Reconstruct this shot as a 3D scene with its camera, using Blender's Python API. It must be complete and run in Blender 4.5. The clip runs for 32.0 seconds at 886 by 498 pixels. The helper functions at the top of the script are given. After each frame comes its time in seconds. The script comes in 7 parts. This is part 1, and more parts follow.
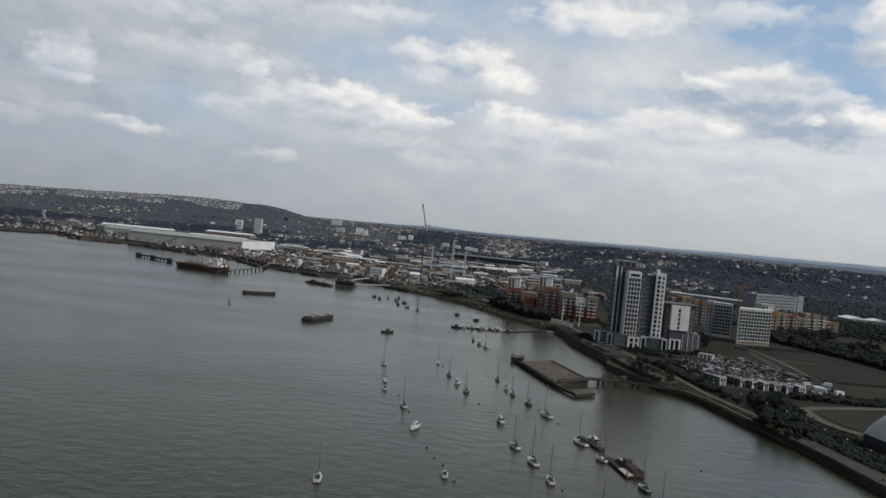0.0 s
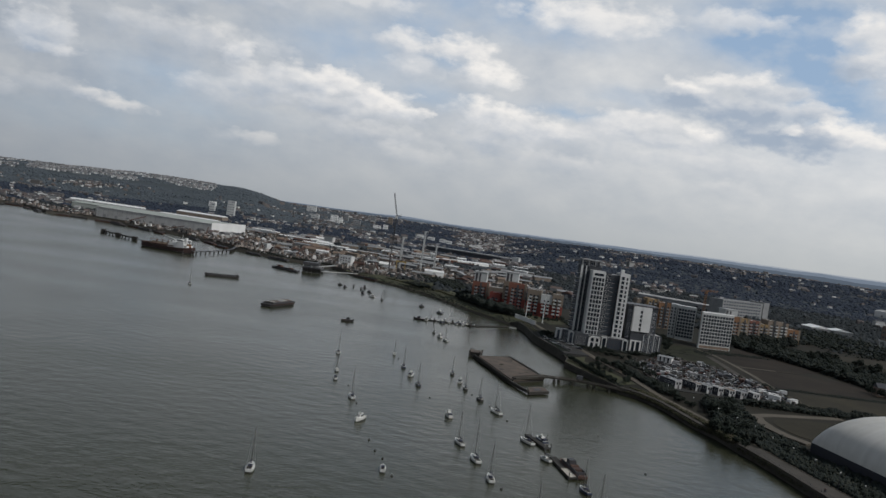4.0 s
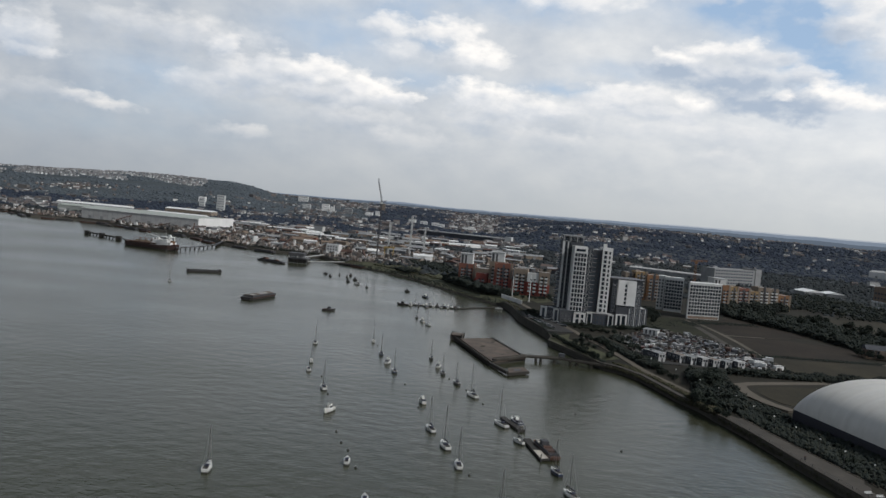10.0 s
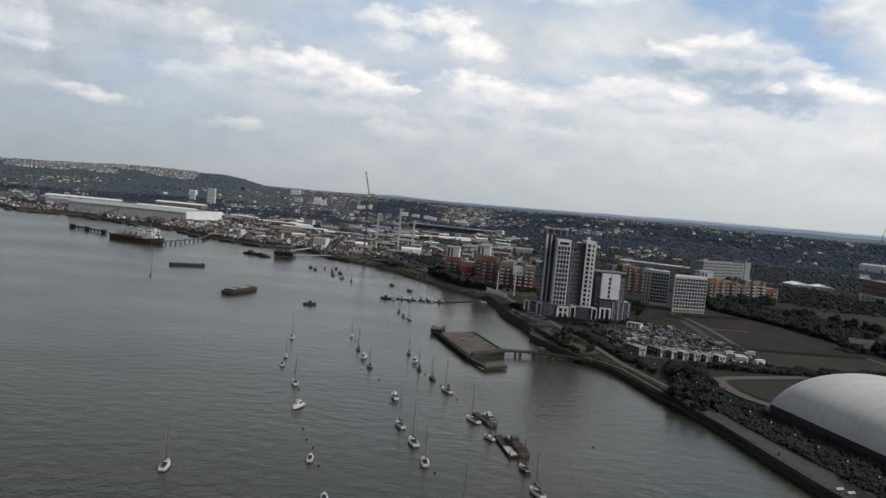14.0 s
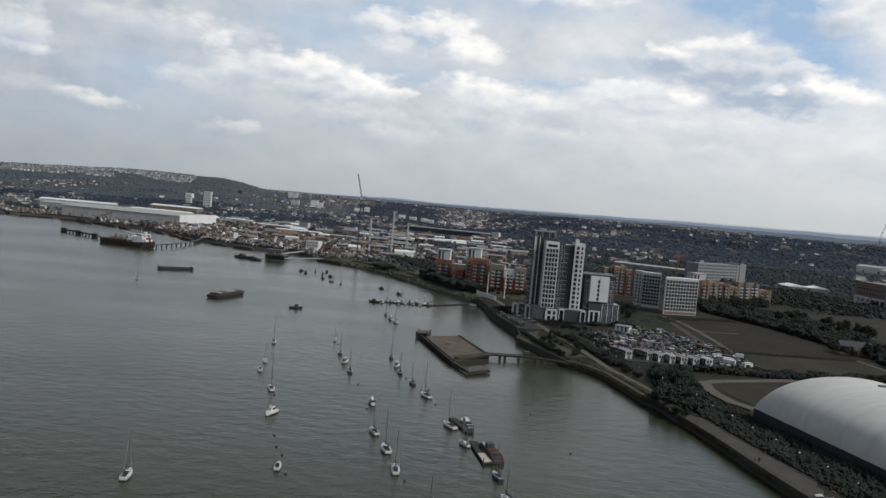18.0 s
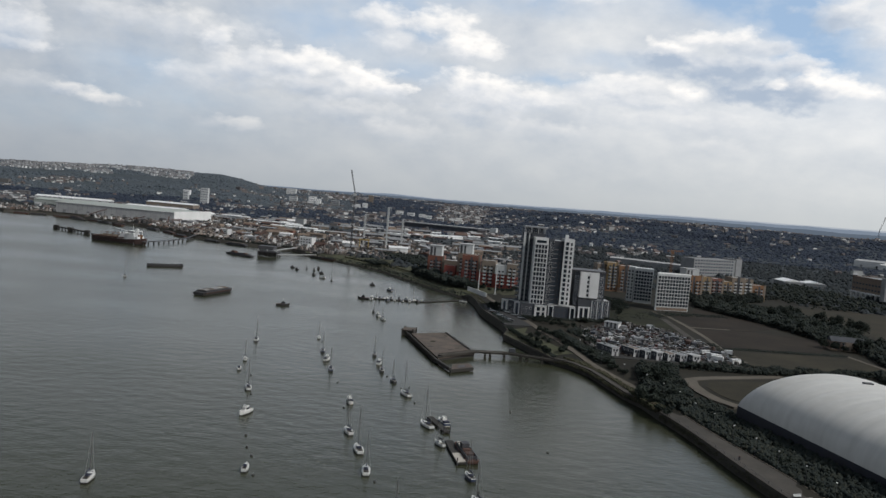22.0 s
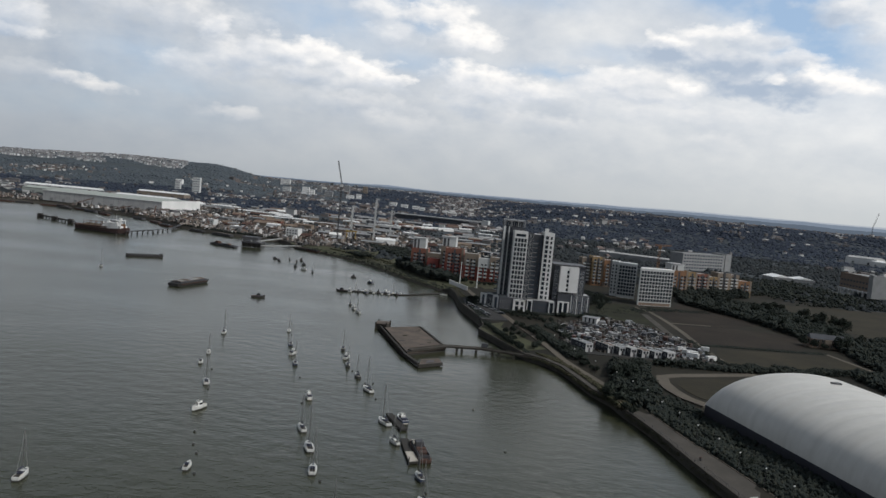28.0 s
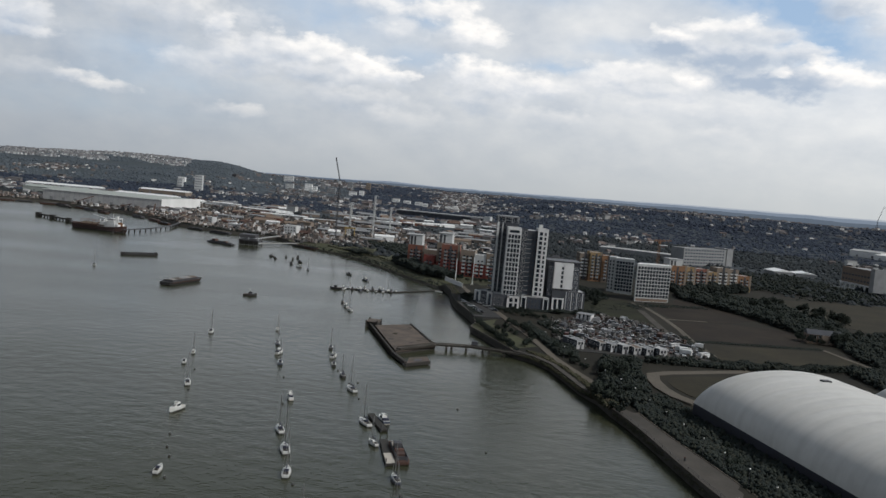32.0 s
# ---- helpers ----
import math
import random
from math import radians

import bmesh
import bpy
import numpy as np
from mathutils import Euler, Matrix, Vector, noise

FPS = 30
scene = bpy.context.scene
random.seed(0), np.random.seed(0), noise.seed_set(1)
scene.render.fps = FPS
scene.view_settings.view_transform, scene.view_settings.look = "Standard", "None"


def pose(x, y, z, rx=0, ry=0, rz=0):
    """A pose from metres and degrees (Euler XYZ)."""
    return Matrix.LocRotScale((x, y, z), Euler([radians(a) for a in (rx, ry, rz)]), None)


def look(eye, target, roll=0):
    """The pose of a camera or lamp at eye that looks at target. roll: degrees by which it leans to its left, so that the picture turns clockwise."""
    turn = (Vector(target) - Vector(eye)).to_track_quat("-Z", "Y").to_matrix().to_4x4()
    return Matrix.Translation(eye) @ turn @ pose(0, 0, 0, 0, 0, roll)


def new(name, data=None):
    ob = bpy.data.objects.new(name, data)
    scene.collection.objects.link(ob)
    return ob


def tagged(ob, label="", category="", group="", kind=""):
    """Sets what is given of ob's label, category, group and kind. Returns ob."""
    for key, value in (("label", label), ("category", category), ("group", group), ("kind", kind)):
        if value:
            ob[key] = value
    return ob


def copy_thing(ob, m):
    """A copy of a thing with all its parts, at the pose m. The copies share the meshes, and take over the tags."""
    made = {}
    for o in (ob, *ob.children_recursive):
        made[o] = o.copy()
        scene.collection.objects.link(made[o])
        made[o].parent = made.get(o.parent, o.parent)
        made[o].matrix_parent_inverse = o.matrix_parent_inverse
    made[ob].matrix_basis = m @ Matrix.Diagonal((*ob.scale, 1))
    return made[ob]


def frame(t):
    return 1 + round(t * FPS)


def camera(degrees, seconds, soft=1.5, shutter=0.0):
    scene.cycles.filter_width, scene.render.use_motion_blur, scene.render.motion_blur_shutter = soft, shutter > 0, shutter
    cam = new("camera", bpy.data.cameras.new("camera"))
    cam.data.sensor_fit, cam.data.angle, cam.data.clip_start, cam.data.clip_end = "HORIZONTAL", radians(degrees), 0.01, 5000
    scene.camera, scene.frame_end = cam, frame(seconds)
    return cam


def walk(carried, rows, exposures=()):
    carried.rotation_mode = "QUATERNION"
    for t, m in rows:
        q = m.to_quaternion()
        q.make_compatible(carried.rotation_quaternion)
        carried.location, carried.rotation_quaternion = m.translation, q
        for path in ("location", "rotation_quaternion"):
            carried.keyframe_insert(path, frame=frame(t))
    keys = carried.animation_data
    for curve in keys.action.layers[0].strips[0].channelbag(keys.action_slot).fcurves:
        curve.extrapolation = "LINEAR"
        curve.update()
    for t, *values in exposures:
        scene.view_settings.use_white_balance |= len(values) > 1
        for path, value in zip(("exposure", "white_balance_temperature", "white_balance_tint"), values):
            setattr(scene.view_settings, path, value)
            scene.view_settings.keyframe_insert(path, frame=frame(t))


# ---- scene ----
cam = camera(56.93, 32.0, soft=1.5)
# seconds, x, y, z, tilt, lean, turn
PATH = [
    (0.0, 0.00, 0.00, 70.57, 88.731, -5.738, 2.567),
    (0.5, 0.96, 0.70, 70.64, 88.764, -5.856, 2.557),
    (1.0, 1.92, 1.38, 70.71, 88.825, -5.725, 2.424),
    (1.5, 2.88, 2.06, 70.78, 89.165, -5.498, 2.968),
    (2.0, 3.85, 2.74, 70.86, 90.514, -7.847, 0.601),
    (2.5, 4.82, 3.40, 70.93, 90.520, -9.662, 0.361),
    (3.0, 5.78, 4.06, 71.00, 89.375, -9.296, 0.309),
    (3.5, 6.75, 4.72, 71.07, 88.355, -8.699, 0.741),
    (5.5, 10.65, 7.27, 71.36, 88.418, -7.679, 1.171),
    (6.0, 11.63, 7.89, 71.43, 87.859, -5.702, 1.671),
    (6.5, 12.61, 8.50, 71.50, 87.296, -4.799, 1.438),
    (7.0, 13.59, 9.12, 71.58, 86.826, -4.977, 1.469),
    (7.5, 14.57, 9.72, 71.65, 86.569, -5.595, 1.357),
    (8.0, 15.55, 10.32, 71.72, 86.255, -5.770, 1.167),
    (8.5, 16.54, 10.92, 71.80, 86.348, -5.662, 0.976),
    (9.0, 17.52, 11.51, 71.88, 86.767, -5.571, 0.772),
    (9.5, 18.51, 12.09, 71.95, 87.077, -5.556, 0.721),
    (10.0, 19.49, 12.67, 72.03, 87.227, -5.433, 0.670),
    (10.5, 20.48, 13.25, 72.11, 87.123, -5.539, 0.517),
    (11.0, 21.47, 13.82, 72.18, 86.732, -5.683, 0.536),
    (11.5, 22.46, 14.39, 72.26, 86.436, -5.784, 0.494),
    (12.0, 23.45, 14.95, 72.34, 86.117, -5.890, 0.408),
    (12.5, 24.44, 15.51, 72.42, 86.120, -5.857, 0.294),
    (13.0, 25.44, 16.07, 72.50, 86.431, -5.803, 0.336),
    (13.5, 26.43, 16.62, 72.59, 86.793, -5.484, 0.197),
    (15.5, 30.41, 18.79, 72.92, 86.428, -5.364, 0.457),
    (16.0, 31.40, 19.33, 73.01, 86.019, -5.587, 0.353),
    (16.5, 32.40, 19.86, 73.10, 85.983, -5.510, 0.332),
    (17.0, 33.39, 20.39, 73.19, 86.192, -5.475, 0.206),
    (17.5, 34.39, 20.92, 73.28, 86.689, -5.251, 0.360),
    (18.0, 35.39, 21.45, 73.37, 86.961, -5.204, 0.246),
    (18.5, 36.39, 21.97, 73.46, 87.072, -4.947, -0.176),
    (19.0, 37.38, 22.49, 73.56, 87.000, -5.056, -0.000),
    (19.5, 38.38, 23.01, 73.65, 86.581, -5.394, -0.041),
    (20.0, 39.38, 23.53, 73.75, 86.142, -5.688, -0.028),
    (20.5, 40.38, 24.04, 73.85, 85.887, -5.659, 0.161),
    (21.0, 41.38, 24.56, 73.95, 85.997, -5.610, 0.298),
    (21.5, 42.37, 25.07, 74.05, 86.287, -5.234, 0.320),
    (22.0, 43.37, 25.59, 74.15, 86.660, -5.022, 0.283),
    (22.5, 44.37, 26.10, 74.25, 86.769, -4.941, 0.412),
    (23.0, 45.37, 26.61, 74.36, 86.587, -5.034, 0.322),
    (23.5, 46.36, 27.12, 74.47, 86.461, -5.263, 0.373),
    (24.0, 47.36, 27.63, 74.58, 86.167, -5.605, 0.316),
    (24.5, 48.36, 28.14, 74.69, 86.064, -5.576, 0.293),
    (25.0, 49.35, 28.64, 74.80, 86.105, -5.448, 0.282),
    (25.5, 50.35, 29.15, 74.91, 86.381, -5.425, 0.199),
    (27.5, 54.33, 31.19, 75.39, 86.511, -5.476, 0.135),
    (28.0, 55.32, 31.70, 75.51, 86.109, -5.577, 0.107),
    (28.5, 56.31, 32.21, 75.63, 85.954, -5.591, 0.020),
    (29.0, 57.30, 32.72, 75.76, 86.050, -5.671, 0.109),
    (29.5, 58.29, 33.24, 75.89, 86.347, -5.239, 0.486),
    (30.0, 59.28, 33.75, 76.02, 86.603, -5.080, 0.701),
    (30.5, 60.27, 34.27, 76.16, 86.642, -5.015, 0.461),
    (31.0, 61.26, 34.78, 76.29, 86.488, -4.988, 0.615),
    (31.5, 62.25, 35.30, 76.43, 86.172, -5.173, 0.269),
    (32.0, 63.23, 35.82, 76.57, 85.785, -5.195, 0.473),
]
walk(cam, [(t, pose(x, y, z, a, b, c)) for t, x, y, z, a, b, c in PATH], [(0.0, -0.16), (2.0, -0.17), (3.0, -0.24), (5.5, -0.17), (7.0, -0.06), (9.0, 0.0), (32.0, 0.03)])

# ---------------------------------------------------------------- sky and sun
SUN_AZ, SUN_EL = radians(115), radians(46)
world = bpy.data.worlds.new("sky")
scene.world = world
world.use_nodes = True
wn, wl = world.node_tree.nodes, world.node_tree.links
wn.clear()


def wmath(op, a, b=None, c=None, clamp=False):
    n = wn.new("ShaderNodeMath")
    n.operation, n.use_clamp = op, clamp
    for i, v in enumerate((a, b, c)):
        if v is None:
            continue
        if isinstance(v, (int, float)):
            n.inputs[i].default_value = v
        else:
            wl.new(v, n.inputs[i])
    return n.outputs[0]


def wvec(op, a, b=None, c=None, out=0):
    n = wn.new("ShaderNodeVectorMath")
    n.operation = op
    for i, v in enumerate((a, b, c)):
        if v is None:
            continue
        if isinstance(v, tuple):
            n.inputs[i].default_value = v
        else:
            wl.new(v, n.inputs[i])
    return n.outputs[out]


def wmix(fac, a, b):
    n = wn.new("ShaderNodeMix")
    n.data_type = "RGBA"
    for sock, v in ((n.inputs[0], fac), (n.inputs[6], a), (n.inputs[7], b)):
        if isinstance(v, (int, float, tuple)):
            sock.default_value = v
        else:
            wl.new(v, sock)
    return n.outputs[2]


def wnoise(vec, scale, detail=5.0, rough=0.55):
    n = wn.new("ShaderNodeTexNoise")
    n.inputs["Scale"].default_value, n.inputs["Detail"].default_value, n.inputs["Roughness"].default_value = scale, detail, rough
    wl.new(vec, n.inputs["Vector"])
    return n


tc = wn.new("ShaderNodeTexCoord")
sep = wn.new("ShaderNodeSeparateXYZ")
wl.new(tc.outputs["Generated"], sep.inputs[0])
# compass angle and height in degrees
az = wmath("MULTIPLY", wmath("ARCTAN2", sep.outputs[0], sep.outputs[1]), 57.2958)
el = wmath("MULTIPLY", wmath("ARCSINE", sep.outputs[2]), 57.2958)
comb = wn.new("ShaderNodeCombineXYZ")
wl.new(az, comb.inputs[0])
wl.new(el, comb.inputs[1])
stretch = wvec("MULTIPLY", comb.outputs[0], (1.0, 1.7, 1.0))
warp_fine = wnoise(stretch, 0.55, 5.0, 0.56)
warp = wvec("MULTIPLY", wvec("SUBTRACT", warp_fine.outputs["Color"], (0.5, 0.5, 0.5)), (2.0, 1.2, 0.0))
ang = wvec("ADD", comb.outputs[0], warp)


def puffs(rows):
    acc = 0.0
    for a, e, wa, we, s in rows:
        q = wvec("MULTIPLY_ADD", ang, (1 / wa, 1 / we, 0), (-a / wa, -e / we, 0))
        g = wmath("POWER", 0.42, wvec("DOT_PRODUCT", q, q, out=1))
        acc = wmath("MULTIPLY_ADD", g, s, acc)
    return acc


CLOUDS_A = [(-28.4, 8.2, 2.65, 1.48, 0.75, 0.58), (-27.8, 7.3, 2.05, 0.48, 0.6, 0.66), (-27.2, 5.1, 5.02, 0.70, 0.4, 0.5), (-25.0, 5.0, 1.92, 0.57, 0.8, 0.72), (-23.2, 4.6, 2.19, 0.52, 0.8, 0.8), (-19.5, 9.9, 6.85, 1.31, 0.5, 0.62),
    (-16.4, 9.4, 1.64, 0.96, 0.8, 0.74), (-17.9, 6.8, 3.42, 1.05, 0.6, 0.56), (-14.3, 7.8, 4.11, 1.57, 0.7, 0.56), (-8.2, 7.0, 5.93, 0.87, 0.6, 0.62), (-11.9, 8.6, 3.42, 1.05, 0.85, 0.78), (-9.1, 8.4, 3.42, 1.22, 0.9, 0.86),
    (-6.5, 7.8, 3.10, 1.13, 0.95, 0.92), (-4.5, 7.3, 1.83, 0.61, 0.9, 0.92), (-15.1, 4.0, 2.65, 0.65, 0.6, 0.72), (-7.3, 5.5, 5.93, 0.96, 0.5, 0.56), (-3.9, 4.5, 4.34, 0.87, 0.5, 0.62)]
CLOUDS_B = [(-4.6, 10.4, 2.51, 0.87, 0.6, 0.7), (-5.2, 12.0, 2.97, 1.05, 0.8, 0.8), (-1.3, 12.2, 2.97, 1.05, 0.85, 0.9), (0.1, 10.9, 2.19, 1.48, 0.95, 0.92), (1.7, 10.4, 1.73, 0.79, 0.9, 0.95), (1.3, 6.0, 3.19, 0.87, 0.6, 0.5),
    (2.7, 7.5, 3.88, 1.57, 0.85, 0.72), (0.6, 8.3, 2.83, 1.05, 0.9, 0.92), (5.9, 7.5, 3.42, 1.13, 0.75, 0.7), (13.5, 7.7, 3.19, 0.61, 0.6, 0.5), (10.0, 8.3, 3.42, 1.13, 0.8, 0.76), (12.2, 8.8, 2.97, 1.05, 0.75, 0.74),
    (15.6, 8.5, 1.64, 0.96, 0.95, 0.95)]
CLOUDS_C = [(14.6, 10.6, 3.65, 0.96, 0.9, 0.1), (17.6, 10.0, 3.6, 1.3, 0.9, 0.16), (19.6, 8.7, 3.3, 1.05, 0.95, 0.03), (22.0, 8.6, 2.83, 1.2, 0.95, 0.05), (22.8, 9.3, 1.92, 0.96, 0.85, 0.22), (13.8, 11.4, 1.92, 0.70, 0.95, 0.95),
    (16.0, 12.0, 2.37, 0.6, 0.9, 0.9), (18.4, 12.1, 2.46, 0.68, 0.9, 0.86), (20.5, 11.5, 2.37, 0.8, 0.85, 0.5), (22.3, 10.6, 2.37, 0.9, 0.85, 0.55), (23.8, 9.5, 2.10, 0.96, 0.95, 0.98), (25.8, 8.9, 2.37, 0.83, 0.95, 0.92),
    (18.4, 10.2, 3.6, 1.1, 0.8, 0.06), (15.2, 10.7, 2.4, 0.6, 0.55, 0.2), (21.4, 9.0, 2.8, 0.8, 0.7, 0.06), (21.0, 9.3, 0.91, 0.48, 0.85, 0.92)]
CLOUDS_D = [(25.5, 13.4, 2.10, 1.31, 0.85, 0.66), (23.7, 13.1, 1.46, 0.79, 0.5, 0.5), (27.2, 12.2, 1.83, 0.96, 0.7, 0.7), (15.1, 6.7, 7.30, 0.96, 0.4, 0.72), (17.9, 5.1, 2.19, 0.79, 0.35, 0.86), (6.1, 5.5, 4.11, 0.79, 0.4, 0.72)]
CLOUDS_E = [(-20.0, 13.4, 10.95, 1.31, 0.55, 0.38), (-28.2, 8.8, 2.4, 1.6, 0.5, 0.5), (25.1, 15.1, 2.56, 2.18, 0.85, 0.82), (24.0, 13.6, 2.74, 0.96, 0.6, 0.4), (-11.6, 15.2, 5.48, 0.96, 0.5, 0.5),
    (-31.4, 4.6, 2.8, 0.79, 0.5, 0.6), (29.4, 12.7, 2.8, 1.59, 0.8, 0.7), (30.9, 9.4, 3.2, 1.19, 0.8, 0.8), (-22.8, 12.4, 4.8, 0.79, 0.5, 0.6), (-8.4, 14.2, 4.8, 0.79, 0.5, 0.8),
    (7.0, 15.2, 6.3, 1.59, 0.8, 0.95), (16.3, 15.8, 4.0, 0.95, 0.6, 0.8)]
GAPS = [(-1.4, 15.7, 6.85, 1.75, 0.55), (19.5, 16.6, 5.25, 1.13, 0.85), (5.2, 14.2, 4.11, 1.05, 0.4), (-9.1, 11.1, 4.52, 1.62, 0.5), (-2.3, 11.2, 1.43, 0.67, 0.4), (-24.2, 3.3, 9.52, 1.05, 0.35), (-21.0, 7.1, 3.33, 1.24, 0.35), (6.7, 8.9, 2.67, 0.43, 0.55), (22.8, 12.4, 2.48, 2.67, 0.75),
    (25.8, 10.7, 2.48, 1.62, 0.5), (19.6, 13.3, 3.14, 0.76, 0.5), (-2.9, 8.7, 2.86, 0.76, 0.4), (-19.2, 5.2, 5.71, 0.86, 0.3), (10.9, 10.4, 2.86, 0.57, 0.35),
    (-4.4, 13.1, 2.6, 0.79, 0.4), (18.0, 14.6, 4.2, 0.95, 0.85)]
gaps = puffs(GAPS)
broad = wnoise(stretch, 0.16, 5.0, 0.55)
billow = wnoise(stretch, 0.6, 5.0, 0.55)
lump = wnoise(wvec("ADD", stretch, (7.0, 3.0, 0.0)), 0.5, 5.0, 0.52)
# thin haze towards the horizon
haze = wmath("POWER", wmath("SUBTRACT", 1.0, wmath("DIVIDE", wmath("ABSOLUTE", el), 7.5), clamp=True), 1.2, clamp=True)
sky = wn.new("ShaderNodeTexSky")
sky.sky_type = "NISHITA"
sky.sun_disc = False
sky.sun_elevation, sky.sun_rotation = SUN_EL, SUN_AZ
sky.air_density, sky.dust_density, sky.ozone_density = 1.0, 1.6, 1.2
blue = wvec("MULTIPLY_ADD", sky.outputs[0], (0.04, 0.04, 0.04), (0.27, 0.375, 0.52))
right_side = wmath("MULTIPLY_ADD", az, 1 / 60, 0.5, clamp=True)
hazecol = wmix(right_side, (0.34, 0.372, 0.41, 1), (0.545, 0.57, 0.575, 1))
mottle = wnoise(stretch, 0.36, 5.0, 0.55)
soft_cloud = wmath("MULTIPLY_ADD", wmath("SUBTRACT", wmath("ADD", broad.outputs[0], wmath("MULTIPLY", mottle.outputs[0], 0.7)), 0.85), 2.0, 0.5, clamp=True)
cloudcol = wmix(right_side, wmix(soft_cloud, (0.37, 0.43, 0.515, 1), (0.57, 0.60, 0.635, 1)), wmix(soft_cloud, (0.67, 0.71, 0.76, 1), (0.88, 0.89, 0.895, 1)))
gapf = wmath("MULTIPLY", gaps, wmath("MULTIPLY_ADD", lump.outputs[0], 1.6, 0.35), clamp=True)
skycol = wmix(gapf, cloudcol, blue)
EDGE_K = 1.5
edge = wmath("MULTIPLY_ADD", wmath("SUBTRACT", billow.outputs[0], 0.5), 1.7 * EDGE_K, EDGE_K)
relief = wmath("MULTIPLY_ADD", wmath("SUBTRACT", lump.outputs[0], 0.5), 1.15, 0.0)
for ca, ce, wa, we, strength, bright in CLOUDS_A + CLOUDS_B + CLOUDS_C + CLOUDS_D + CLOUDS_E:
    q = wvec("MULTIPLY_ADD", ang, (1 / wa, 1 / we, 0), (-ca / wa, -ce / we, 0))
    body = wmath("MULTIPLY", wmath("MULTIPLY_ADD", wvec("LENGTH", q, out=1), -EDGE_K, edge, clamp=True), strength)
    top = wmath("ADD", wvec("DOT_PRODUCT", wvec("ADD", q, (0, 0, 1)), (0.18, 0.5, bright - 0.08), out=1), relief, clamp=True)
    skycol = wmix(body, skycol, wmix(top, (0.42, 0.50, 0.615, 1), (1.05, 1.02, 0.985, 1)))
skycol = wmix(wmath("MULTIPLY", haze, 0.9), skycol, hazecol)
# the sky overhead is duller than the bright band low down
over = wmath("SUBTRACT", 1.0, wmath("MULTIPLY", wmath("DIVIDE", wmath("SUBTRACT", el, 15.5), 16.0, clamp=True), wmath("MULTIPLY_ADD", right_side, -0.6, 0.95)))
skycol = wmix(wmath("MULTIPLY", wmath("DIVIDE", wmath("SUBTRACT", el, 16.0), 9.0, clamp=True), 0.75), skycol, (0.43, 0.55, 0.70, 1))
skycol = wvec("SCALE", skycol)
wl.new(over, skycol.node.inputs[3])
bg = wn.new("ShaderNodeBackground")
wl.new(skycol, bg.inputs[0])
bg.inputs[1].default_value = 1.0
wout = wn.new("ShaderNodeOutputWorld")
wl.new(bg.outputs[0], wout.inputs[0])

sun_data = bpy.data.lights.new("sun", "SUN")
sun_data.energy, sun_data.angle, sun_data.color = 2.5, radians(6), (1.0, 0.965, 0.91)
sun = new("sun", sun_data)
sun.matrix_world = look((0, 0, 0), (-math.sin(SUN_AZ) * math.cos(SUN_EL), -math.cos(SUN_AZ) * math.cos(SUN_EL), -math.sin(SUN_EL)))


